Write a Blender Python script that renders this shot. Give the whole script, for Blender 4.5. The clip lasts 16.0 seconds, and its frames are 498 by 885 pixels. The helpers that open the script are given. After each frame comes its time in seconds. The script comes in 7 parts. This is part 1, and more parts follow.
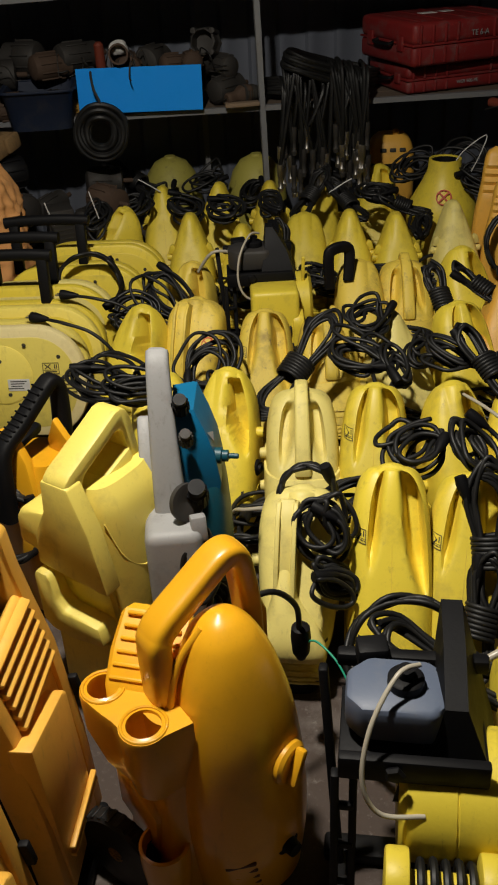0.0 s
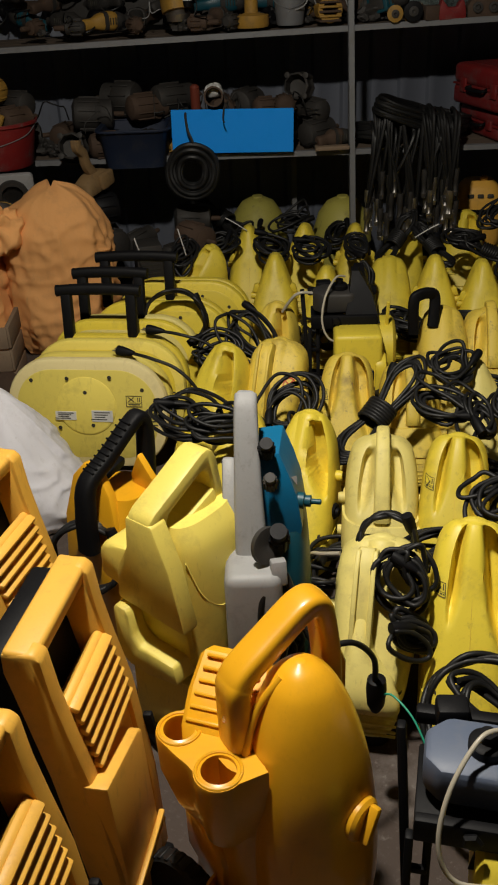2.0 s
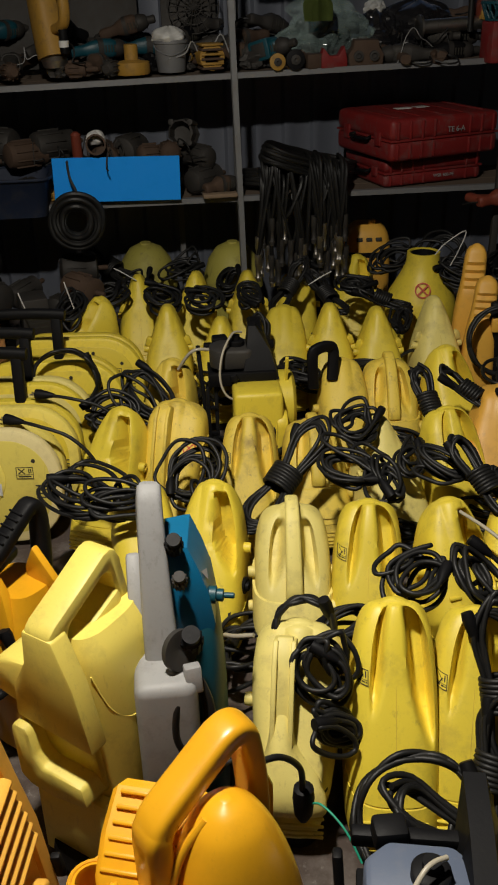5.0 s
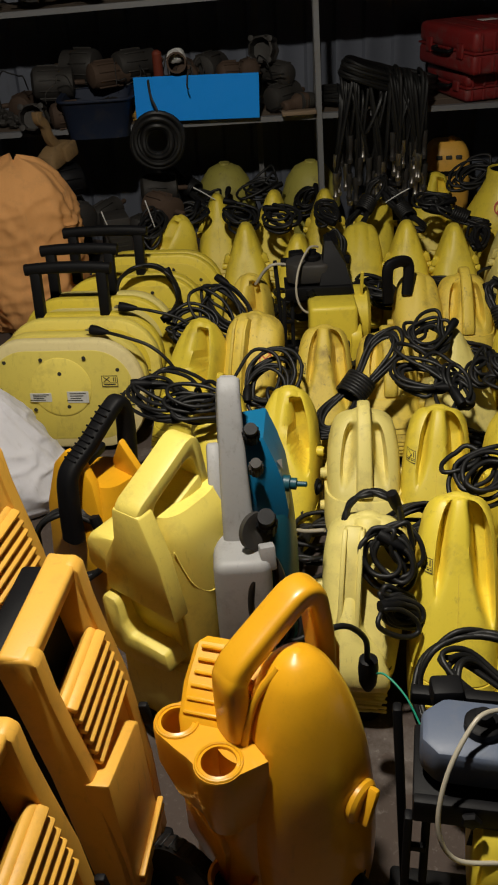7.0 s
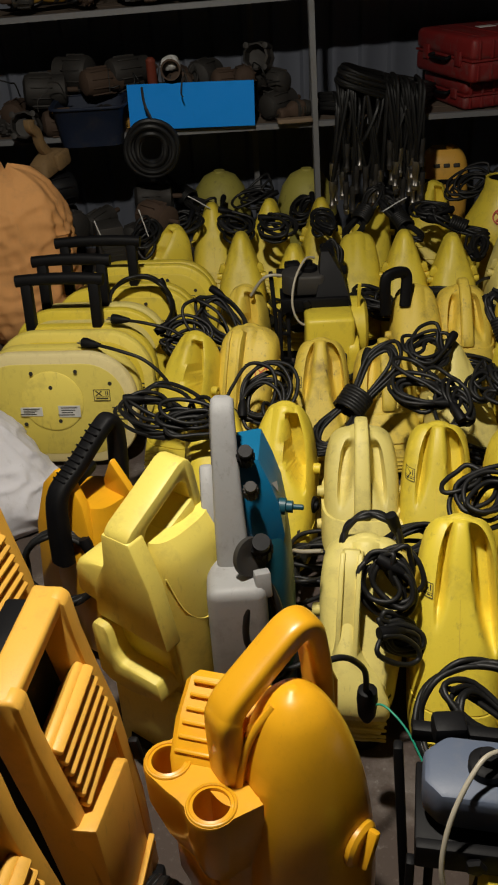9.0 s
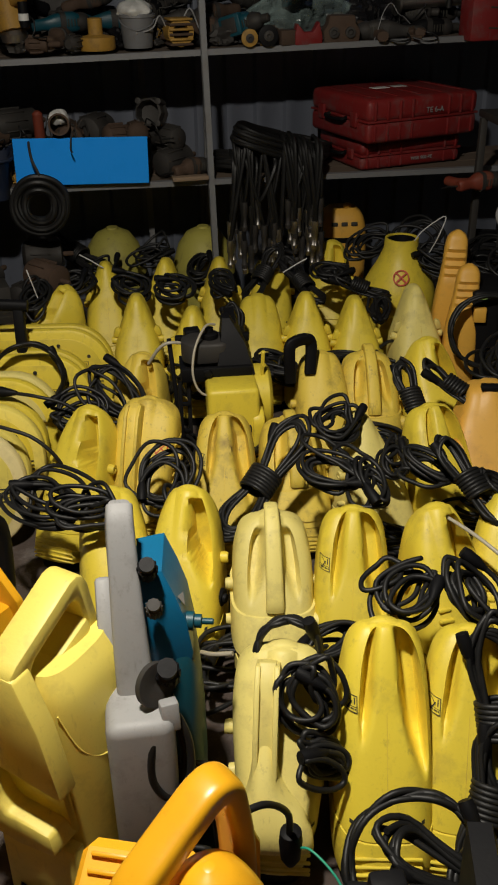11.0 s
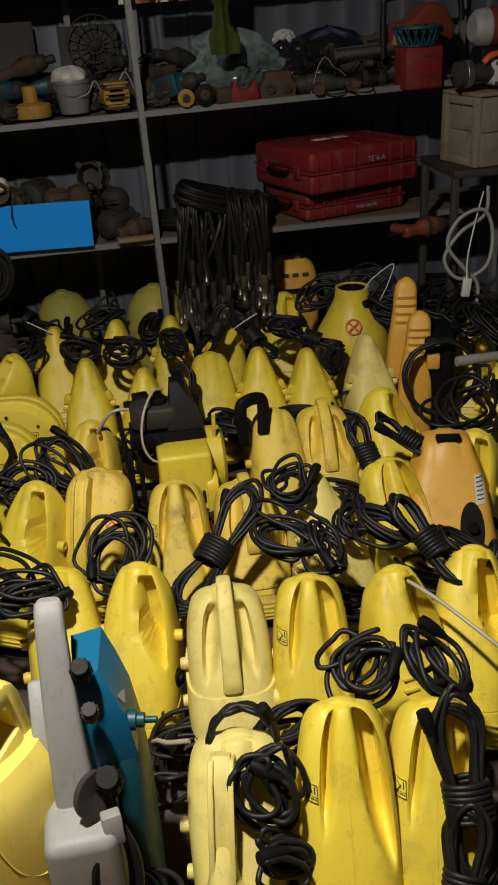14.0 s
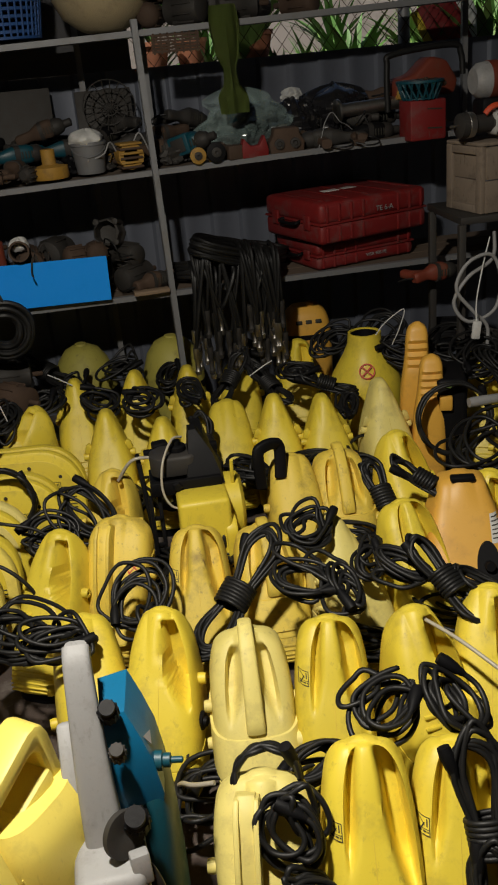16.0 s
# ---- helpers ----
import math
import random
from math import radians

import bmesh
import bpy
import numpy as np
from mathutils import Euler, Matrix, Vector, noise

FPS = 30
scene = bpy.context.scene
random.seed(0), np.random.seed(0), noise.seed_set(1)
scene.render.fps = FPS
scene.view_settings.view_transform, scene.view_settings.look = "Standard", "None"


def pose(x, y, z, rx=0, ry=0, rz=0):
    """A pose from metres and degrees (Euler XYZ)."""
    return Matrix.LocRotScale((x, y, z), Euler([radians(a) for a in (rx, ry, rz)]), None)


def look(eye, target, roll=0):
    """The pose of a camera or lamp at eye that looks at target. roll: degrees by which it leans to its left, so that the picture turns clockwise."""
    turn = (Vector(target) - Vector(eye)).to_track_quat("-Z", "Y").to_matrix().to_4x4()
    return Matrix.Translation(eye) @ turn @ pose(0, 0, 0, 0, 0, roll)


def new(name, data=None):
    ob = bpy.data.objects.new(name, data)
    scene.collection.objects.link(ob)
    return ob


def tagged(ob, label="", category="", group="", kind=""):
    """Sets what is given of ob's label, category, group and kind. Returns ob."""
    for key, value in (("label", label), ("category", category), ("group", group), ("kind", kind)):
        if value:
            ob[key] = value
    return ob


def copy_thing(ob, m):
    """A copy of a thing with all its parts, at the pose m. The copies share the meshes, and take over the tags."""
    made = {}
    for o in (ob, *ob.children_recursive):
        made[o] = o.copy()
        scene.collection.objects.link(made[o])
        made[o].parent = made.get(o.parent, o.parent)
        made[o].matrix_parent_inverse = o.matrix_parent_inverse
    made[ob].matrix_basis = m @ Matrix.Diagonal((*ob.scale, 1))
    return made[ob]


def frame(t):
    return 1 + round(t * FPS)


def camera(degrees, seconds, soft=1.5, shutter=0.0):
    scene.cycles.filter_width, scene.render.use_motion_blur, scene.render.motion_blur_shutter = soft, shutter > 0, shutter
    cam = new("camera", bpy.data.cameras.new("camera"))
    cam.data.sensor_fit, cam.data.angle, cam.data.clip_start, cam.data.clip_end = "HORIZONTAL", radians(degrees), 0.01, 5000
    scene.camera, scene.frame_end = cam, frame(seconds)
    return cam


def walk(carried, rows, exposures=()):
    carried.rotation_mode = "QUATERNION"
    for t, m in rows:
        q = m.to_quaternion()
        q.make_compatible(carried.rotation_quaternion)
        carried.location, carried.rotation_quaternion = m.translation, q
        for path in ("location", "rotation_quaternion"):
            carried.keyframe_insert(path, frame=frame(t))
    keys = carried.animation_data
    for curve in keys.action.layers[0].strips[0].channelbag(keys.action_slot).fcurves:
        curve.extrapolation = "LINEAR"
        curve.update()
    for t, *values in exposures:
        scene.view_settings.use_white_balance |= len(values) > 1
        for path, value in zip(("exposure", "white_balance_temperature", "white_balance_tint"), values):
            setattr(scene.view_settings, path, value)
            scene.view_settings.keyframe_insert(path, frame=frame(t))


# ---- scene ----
cam = camera(31.0, 16.0, soft=2.0)
PATH = [
    (0, (0.247, 0.117, 1.611), (0.092, 1.813, 0.564), -3.1),
    (0.5, (0.245, 0.116, 1.615), (0.057, 1.822, 0.588), -3.3),
    (1, (0.222, 0.128, 1.612), (-0.032, 1.817, 0.572), -2.5),
    (1.5, (0.198, 0.114, 1.623), (-0.106, 1.806, 0.602), -2.4),
    (2, (0.208, 0.12, 1.638), (-0.094, 1.838, 0.659), -2.6),
    (2.5, (0.189, 0.182, 1.641), (-0.078, 1.917, 0.683), -2.0),
    (3, (0.141, 0.285, 1.656), (-0.048, 2.044, 0.725), -0.9),
    (3.5, (0.132, 0.325, 1.671), (0.05, 2.114, 0.781), -0.5),
    (6, (0.189, 0.221, 1.692), (0.091, 1.946, 0.684), -2.6),
    (6.5, (0.184, 0.177, 1.678), (-0.003, 1.872, 0.634), -3.2),
    (7, (0.177, 0.152, 1.676), (-0.058, 1.834, 0.62), -3.6),
    (7.5, (0.165, 0.159, 1.668), (-0.097, 1.831, 0.601), -3.4),
    (8, (0.141, 0.201, 1.669), (-0.129, 1.868, 0.598), -2.9),
    (8.5, (0.146, 0.218, 1.673), (-0.124, 1.895, 0.617), -3.2),
    (9, (0.173, 0.224, 1.673), (-0.054, 1.912, 0.625), -3.5),
    (9.5, (0.178, 0.272, 1.669), (0.044, 1.969, 0.619), -2.4),
    (10, (0.123, 0.33, 1.671), (0.064, 2.037, 0.63), -0.4),
    (12.5, (0.215, 0.539, 1.695), (0.281, 2.331, 0.81), -2.6),
    (13, (0.228, 0.527, 1.703), (0.281, 2.321, 0.82), -3.1),
    (13.5, (0.231, 0.536, 1.701), (0.271, 2.327, 0.811), -3.9),
    (14, (0.229, 0.541, 1.697), (0.281, 2.33, 0.804), -3.5),
    (14.5, (0.207, 0.529, 1.686), (0.247, 2.316, 0.789), -4.9),
    (15, (0.215, 0.49, 1.702), (0.229, 2.286, 0.822), -5.8),
    (15.5, (0.209, 0.481, 1.715), (0.212, 2.301, 0.884), -5.0),
    (16, (0.231, 0.485, 1.723), (0.251, 2.318, 0.924), -5.3),
]
walk(cam, [(t, look(eye, target, roll)) for t, eye, target, roll in PATH],
     [(0, -0.10), (2, -0.19), (3.5, -0.12), (6.5, -0.2), (8, -0.24), (10, -0.20), (12.5, 0.0), (14, -0.04), (16, 0.04)])

# ---- world and lamps ----
world = bpy.data.worlds.new("sky")
scene.world = world
world.use_nodes = True
sky = world.node_tree.nodes.new("ShaderNodeTexSky")
sky.sky_type, sky.sun_disc = "NISHITA", False
sky.sun_elevation, sky.sun_rotation = radians(63), radians(208)
world.node_tree.nodes["Background"].inputs[1].default_value = 0.06
world.node_tree.links.new(sky.outputs[0], world.node_tree.nodes["Background"].inputs[0])

sun = new("sun", bpy.data.lights.new("sun", "SUN"))
sun.data.energy, sun.data.angle, sun.data.color = 5.0, radians(0.5), (1.0, 0.95, 0.86)
sun.matrix_world = look((-1.5, 2.5, 9), (0.6, 6.5, 0))


def area(name, eye, target, size, power, color):
    lamp = new(name, bpy.data.lights.new(name, "AREA"))
    lamp.data.shape, lamp.data.size, lamp.data.energy, lamp.data.color = "DISK", size, power, color
    lamp.matrix_world = look(eye, target)
    return lamp


area("ceiling_lamp_light", (-0.22, 1.36, 2.74), (0.05, 1.9, 0.3), 0.13, 81.0, (1.0, 0.93, 0.81))

# ---- materials ----
def nodes_of(mat):
    mat.use_nodes = True
    return mat.node_tree.nodes, mat.node_tree.links, mat.node_tree.nodes["Principled BSDF"]


def surface(name, color, rough=0.45, metal=0.0, grime=(0.10, 0.08, 0.05), dirt=0.35, scale=14.0, vary=0.12, bump=0.15, fine=140.0, coat=0.0, gloss=0.5):
    """A worn surface: base colour, blotches of grime at two scales, slight change from piece to piece, fine relief."""
    mat = bpy.data.materials.new(name)
    n, l, b = nodes_of(mat)
    b.inputs["Specular IOR Level"].default_value = gloss
    tc = n.new("ShaderNodeTexCoord")
    info = n.new("ShaderNodeObjectInfo")
    shift = n.new("ShaderNodeVectorMath")
    shift.operation = "ADD"
    wide = n.new("ShaderNodeMath")
    wide.operation = "MULTIPLY"
    wide.inputs[1].default_value = 17.0
    l.new(info.outputs["Random"], wide.inputs[0])
    l.new(tc.outputs["Object"], shift.inputs[0])
    l.new(wide.outputs[0], shift.inputs[1])
    big = n.new("ShaderNodeTexNoise")
    big.inputs["Scale"].default_value, big.inputs["Detail"].default_value, big.inputs["Roughness"].default_value = scale, 6, 0.65
    small = n.new("ShaderNodeTexNoise")
    small.inputs["Scale"].default_value, small.inputs["Detail"].default_value = fine, 3
    l.new(shift.outputs[0], big.inputs["Vector"])
    l.new(shift.outputs[0], small.inputs["Vector"])
    ramp = n.new("ShaderNodeMapRange")
    ramp.inputs["From Min"].default_value, ramp.inputs["From Max"].default_value = 0.52, 0.78
    ramp.inputs["To Max"].default_value = dirt
    l.new(big.outputs["Fac"], ramp.inputs["Value"])
    spots = n.new("ShaderNodeMapRange")
    spots.inputs["From Min"].default_value, spots.inputs["From Max"].default_value = 0.62, 0.75
    spots.inputs["To Max"].default_value = dirt * 0.3
    l.new(small.outputs["Fac"], spots.inputs["Value"])
    both = n.new("ShaderNodeMath")
    both.operation, both.use_clamp = "ADD", True
    # scuffs: short smears drawn out along one axis
    stretch = n.new("ShaderNodeMapping")
    stretch.inputs["Scale"].default_value = (1.0, 1.0, 0.22)
    stretch.inputs["Rotation"].default_value = (0.5, 0.3, 0.0)
    l.new(shift.outputs[0], stretch.inputs["Vector"])
    smear = n.new("ShaderNodeTexNoise")
    smear.inputs["Scale"].default_value, smear.inputs["Detail"].default_value, smear.inputs["Roughness"].default_value = 48.0, 4, 0.7
    l.new(stretch.outputs[0], smear.inputs["Vector"])
    scuff = n.new("ShaderNodeMapRange")
    scuff.inputs["From Min"].default_value, scuff.inputs["From Max"].default_value = 0.60, 0.74
    scuff.inputs["To Max"].default_value = dirt * 0.9
    l.new(smear.outputs["Fac"], scuff.inputs["Value"])
    worn = n.new("ShaderNodeMath")
    worn.operation, worn.use_clamp = "ADD", True
    l.new(spots.outputs[0], worn.inputs[0])
    l.new(scuff.outputs[0], worn.inputs[1])
    l.new(ramp.outputs[0], both.inputs[0])
    l.new(worn.outputs[0], both.inputs[1])
    hsv = n.new("ShaderNodeHueSaturation")
    hsv.inputs["Color"].default_value = (*color, 1)
    val = n.new("ShaderNodeMapRange")
    val.inputs["To Min"].default_value, val.inputs["To Max"].default_value = 1 - vary, 1 + vary * 0.4
    l.new(info.outputs["Random"], val.inputs["Value"])
    l.new(val.outputs[0], hsv.inputs["Value"])
    mix = n.new("ShaderNodeMix")
    mix.data_type = "RGBA"
    mix.inputs["B"].default_value = (*grime, 1)
    l.new(hsv.outputs[0], mix.inputs["A"])
    l.new(both.outputs[0], mix.inputs["Factor"])
    l.new(mix.outputs["Result"], b.inputs["Base Color"])
    r = n.new("ShaderNodeMapRange")
    r.inputs["To Min"].default_value, r.inputs["To Max"].default_value = max(rough - 0.08, 0.02), min(rough + 0.22, 1)
    l.new(big.outputs["Fac"], r.inputs["Value"])
    l.new(r.outputs[0], b.inputs["Roughness"])
    b.inputs["Metallic"].default_value = metal
    b.inputs["Coat Weight"].default_value = coat
    if bump:
        bp = n.new("ShaderNodeBump")
        bp.inputs["Strength"].default_value, bp.inputs["Distance"].default_value = bump, 0.002
        l.new(small.outputs["Fac"], bp.inputs["Height"])
        l.new(bp.outputs[0], b.inputs["Normal"])
    return mat


YELLOW = surface("yellow_plastic", (0.80, 0.63, 0.055), 0.40, dirt=0.42, grime=(0.22, 0.15, 0.05))
PALE = surface("faded_yellow_plastic", (0.76, 0.65, 0.20), 0.48, dirt=0.45, grime=(0.25, 0.19, 0.08))
LEMON = surface("sun_faded_yellow_plastic", (0.80, 0.66, 0.13), 0.46, dirt=0.4, grime=(0.28, 0.20, 0.06))
DIRTY = surface("dirty_yellow_plastic", (0.75, 0.56, 0.075), 0.50, dirt=0.72, grime=(0.17, 0.11, 0.05), scale=12)
CREAM = surface("sun_bleached_cream_plastic", (0.80, 0.68, 0.33), 0.5, dirt=0.4, grime=(0.40, 0.30, 0.14))
ORANGE = surface("orange_plastic", (0.84, 0.415, 0.014), 0.26, dirt=0.22, grime=(0.34, 0.14, 0.02), coat=0.4, bump=0.03)
BROWN = surface("dark_brown_plastic", (0.12, 0.045, 0.010), 0.5, dirt=0.6, grime=(0.04, 0.025, 0.015))
AMBER = surface("faded_orange_plastic", (0.79, 0.43, 0.062), 0.42, dirt=0.32, grime=(0.25, 0.13, 0.05))
BLACK = surface("black_rubber", (0.009, 0.009, 0.009), 0.44, dirt=0.25, grime=(0.03, 0.027, 0.024), bump=0.1, gloss=0.4)
BLACKP = surface("black_plastic", (0.005, 0.005, 0.006), 0.5, dirt=0.3, grime=(0.014, 0.013, 0.012), gloss=0.18)
GREY = surface("grey_plastic", (0.29, 0.29, 0.29), 0.5, dirt=0.55, grime=(0.12, 0.11, 0.1))
BLUE = surface("teal_blue_plastic", (0.004, 0.13, 0.27), 0.35, dirt=0.25, grime=(0.03, 0.05, 0.06))
TEAL = surface("dark_teal_plastic", (0.004, 0.06, 0.085), 0.4, dirt=0.3, grime=(0.03, 0.04, 0.04))
PANEL = surface("blue_sheet", (0.001, 0.31, 1.0), 0.8, dirt=0.08, grime=(0.02, 0.10, 0.3))
RED = surface("red_plastic", (0.19, 0.009, 0.009), 0.55, dirt=0.8, grime=(0.13, 0.075, 0.07))
REDSIGN = surface("red_print", (0.62, 0.07, 0.02), 0.5, dirt=0.1)
DULLRED = surface("dull_orange_red", (0.17, 0.030, 0.014), 0.55, dirt=0.5)
WHITE = surface("white_print", (0.62, 0.62, 0.60), 0.5, dirt=0.3)
INK = surface("black_print", (0.03, 0.028, 0.02), 0.6, dirt=0.2)
STEEL = surface("galvanised_steel", (0.21, 0.215, 0.225), 0.5, metal=0.3, dirt=0.5, grime=(0.16, 0.14, 0.12))
CHROME = surface("plated_metal", (0.46, 0.44, 0.41), 0.36, metal=1.0, dirt=0.5, grime=(0.12, 0.09, 0.06))
DARKMETAL = surface("oily_dark_metal", (0.04, 0.037, 0.034), 0.6, metal=0.3, dirt=0.6, grime=(0.05, 0.035, 0.025), scale=30)
RUST = surface("rusty_iron", (0.075, 0.046, 0.03), 0.75, metal=0.2, dirt=0.6, grime=(0.05, 0.03, 0.02), scale=30)
OCHRE = surface("dirty_ochre_plastic", (0.36, 0.20, 0.03), 0.55, dirt=0.6, grime=(0.08, 0.06, 0.04), scale=30)
DUSTYTAN = surface("dusty_tan_plastic", (0.22, 0.135, 0.055), 0.7, dirt=0.7, grime=(0.08, 0.055, 0.035), scale=30)
TANK = surface("milky_plastic_tank", (0.12, 0.15, 0.22), 0.45, dirt=0.25, grime=(0.25, 0.24, 0.22))
SACKO = surface("orange_woven_sack", (0.84, 0.41, 0.14), 0.8, dirt=0.3, grime=(0.35, 0.20, 0.10), fine=420, bump=0.4)
SACKW = surface("white_woven_sack", (0.66, 0.65, 0.69), 0.75, dirt=0.3, grime=(0.3, 0.28, 0.25), fine=420, bump=0.4)
WOOD = surface("bare_wood", (0.22, 0.155, 0.10), 0.75, dirt=0.5, grime=(0.10, 0.07, 0.05), scale=8)
WEATHERED = surface("weathered_planks", (0.21, 0.165, 0.125), 0.85, dirt=0.85, grime=(0.045, 0.034, 0.026), scale=11, fine=60, bump=0.5)
CARD = surface("brown_board", (0.12, 0.085, 0.06), 0.85, dirt=0.5)
GREENCLOTH = surface("olive_cloth", (0.10, 0.14, 0.025), 0.9, dirt=0.3, fine=300, bump=0.4)
GREENWIRE = surface("green_wire", (0.02, 0.35, 0.22), 0.4, dirt=0.1)
CLEAR = surface("cloudy_hose", (0.46, 0.42, 0.33), 0.3, dirt=0.4, grime=(0.25, 0.2, 0.12))
SHEET = surface("corrugated_sheet", (0.145, 0.16, 0.20), 0.45, metal=0.3, dirt=0.45, grime=(0.10, 0.10, 0.11), scale=4)
DARKWALL = surface("dark_sheet_wall", (0.06, 0.06, 0.065), 0.7, dirt=0.5)
CONCRETE = surface("stained_concrete", (0.060, 0.043, 0.035), 0.85, dirt=0.85, grime=(0.17, 0.15, 0.135), scale=9, fine=70, bump=0.6)
LEAF = surface("leaf", (0.08, 0.19, 0.035), 0.5, dirt=0.2, vary=0.3)
LEAFL = surface("light_leaf", (0.19, 0.32, 0.08), 0.5, dirt=0.2, vary=0.3)
SOIL = surface("garden_ground", (0.20, 0.15, 0.10), 0.9, dirt=0.5)
TERRA = surface("terracotta", (0.32, 0.12, 0.06), 0.8, dirt=0.3)
GLOW = bpy.data.materials.new("lamp_glass")
gn, gl, gb = nodes_of(GLOW)
gb.inputs["Emission Color"].default_value, gb.inputs["Emission Strength"].default_value = (1.0, 0.9, 0.75, 1), 12.0
FILM = bpy.data.materials.new("clear_bag")
fn, fl, fb = nodes_of(FILM)
fb.inputs["Base Color"].default_value, fb.inputs["Roughness"].default_value, fb.inputs["Alpha"].default_value = (0.42, 0.56, 0.54, 1), 0.08, 0.22


# ---- mesh helpers ----
def part(name, bm, material, parent=None, label="", smooth=40, m=None):
    """Links a bmesh as one mesh object, under a thing or a part."""
    if m is not None:
        bmesh.ops.transform(bm, matrix=m, verts=bm.verts)
    bmesh.ops.recalc_face_normals(bm, faces=bm.faces)
    me = bpy.data.meshes.new(name)
    bm.to_mesh(me)
    bm.free()
    me.materials.append(material)
    if smooth:
        me.shade_smooth()
        me.set_sharp_from_angle(angle=radians(smooth))
    ob = new(name, me)
    if parent:
        ob.parent = parent
    if label:
        tagged(ob, label)
    return ob


def thing(name, m, label, category, group=""):
    ob = new(name)
    ob.empty_display_size = 0.05
    ob.matrix_basis = m
    return tagged(ob, label, category, group)


def se(a, p):
    return math.copysign(abs(a) ** p, a)


def lerp_table(table, h):
    """A smooth value between rows of (place, value)."""
    n = len(table)
    slope = []
    for i in range(n):
        a, b = table[max(i - 1, 0)], table[min(i + 1, n - 1)]
        slope.append((b[1] - a[1]) / (b[0] - a[0]))
    for i in range(n - 1):
        (a, va), (b, vb) = table[i], table[i + 1]
        if h <= b or i == n - 2:
            d = b - a
            f = min(max((h - a) / d, 0.0), 1.0)
            return (2 * f ** 3 - 3 * f * f + 1) * va + (f ** 3 - 2 * f * f + f) * d * slope[i] + (3 * f * f - 2 * f ** 3) * vb + (f ** 3 - f * f) * d * slope[i + 1]


def loft(rings, cap=True, closed=False):
    bm = bmesh.new()
    vs = [[bm.verts.new(p) for p in ring] for ring in rings]
    for a, b in zip(vs, vs[1:] + (vs[:1] if closed else [])):
        for i in range(len(a)):
            j = (i + 1) % len(a)
            bm.faces.new((a[i], a[j], b[j], b[i]))
    if cap and not closed:
        bm.faces.new(vs[0])
        bm.faces.new(vs[-1])
    return bm


def ring(cx, cy, z, a, b, n=2.0, count=28):
    return [(cx + a * se(math.cos(t), 2 / n), cy + b * se(math.sin(t), 2 / n), z) for t in (2 * math.pi * i / count for i in range(count))]


def turned(profile, count=24):
    """A turned solid round z, from rows of (radius, height)."""
    return loft([ring(0, 0, z, max(r, 0.0004), max(r, 0.0004), 2, count) for r, z in profile])


def rounded_box(x, y, z, r=0.006, seg=2):
    bm = bmesh.new()
    bmesh.ops.create_cube(bm, size=1)
    bmesh.ops.scale(bm, vec=(x, y, z), verts=bm.verts)
    if r:
        bmesh.ops.bevel(bm, geom=bm.edges[:], offset=min(r, 0.45 * min(x, y, z)), segments=seg, affect="EDGES", profile=0.5)
    return bm


def spline(pts, steps=6, closed=False):
    p = [Vector(q) for q in pts]
    out = []
    n = len(p)
    for i in range(n if closed else n - 1):
        a, b, c, d = (p[(i + k) % n] if closed else p[min(max(i + k, 0), n - 1)] for k in (-1, 0, 1, 2))
        for s in range(steps):
            t = s / steps
            out.append(0.5 * (2 * b + (c - a) * t + (2 * a - 5 * b + 4 * c - d) * t * t + (3 * b - a - 3 * c + d) * t ** 3))
    if not closed:
        out.append(p[-1])
    return out


def sweep(path, w, h=None, n=2.0, count=10, side=None, taper=None, closed=False):
    """A bar or tube along a path; w and h are its half widths across and along its second axis."""
    h = h or w
    rings = []
    prev = Vector(side) if side else None
    m = len(path)
    for i, q in enumerate(path):
        t = (path[(i + 1) % m] - path[i - 1]) if closed else (path[min(i + 1, m - 1)] - path[max(i - 1, 0)])
        t = t.normalized() if t.length > 1e-9 else Vector((0, 0, 1))
        if prev is None:
            prev = t.orthogonal().normalized()
        s = prev - t * prev.dot(t)
        s = s.normalized() if s.length > 1e-6 else t.orthogonal().normalized()
        if not side:
            prev = s
        u = t.cross(s)
        k = taper(i / (m - 1)) if taper else 1.0
        rings.append([q + s * (w * k * se(math.cos(a), 2 / n)) + u * (h * k * se(math.sin(a), 2 / n)) for a in (2 * math.pi * j / count for j in range(count))])
    return loft(rings, closed=closed)


def plate(outline, thick, bevel=0.004, axis="y"):
    """A flat outline (x, z) with thickness along y."""
    bm = bmesh.new()
    f = bm.faces.new([bm.verts.new((x, -thick / 2, z)) for x, z in outline])
    r = bmesh.ops.extrude_face_region(bm, geom=[f])
    bmesh.ops.translate(bm, vec=(0, thick, 0), verts=[v for v in r["geom"] if isinstance(v, bmesh.types.BMVert)])
    bmesh.ops.recalc_face_normals(bm, faces=bm.faces)
    if bevel:
        edges = [e for e in bm.edges if e.calc_face_angle(0) > 0.5]
        bmesh.ops.bevel(bm, geom=edges, offset=bevel, segments=2, affect="EDGES", profile=0.5)
    return bm


def stadium(w, h, z0, r, count=10):
    """A rounded outline, w wide, from z0 to z0 + h, with corner radius r."""
    pts = []
    for cx, cz, a0 in ((w / 2 - r, z0 + h - r, 0), (-w / 2 + r, z0 + h - r, 90), (-w / 2 + r, z0 + r, 180), (w / 2 - r, z0 + r, 270)):
        for i in range(count + 1):
            a = radians(a0 + 90 * i / count)
            pts.append((cx + r * math.cos(a), cz + r * math.sin(a)))
    return pts

# ---- the shed ----
TURN = 8.0
SHELF = pose(-0.005, 4.54, 0, 0, 0, TURN)


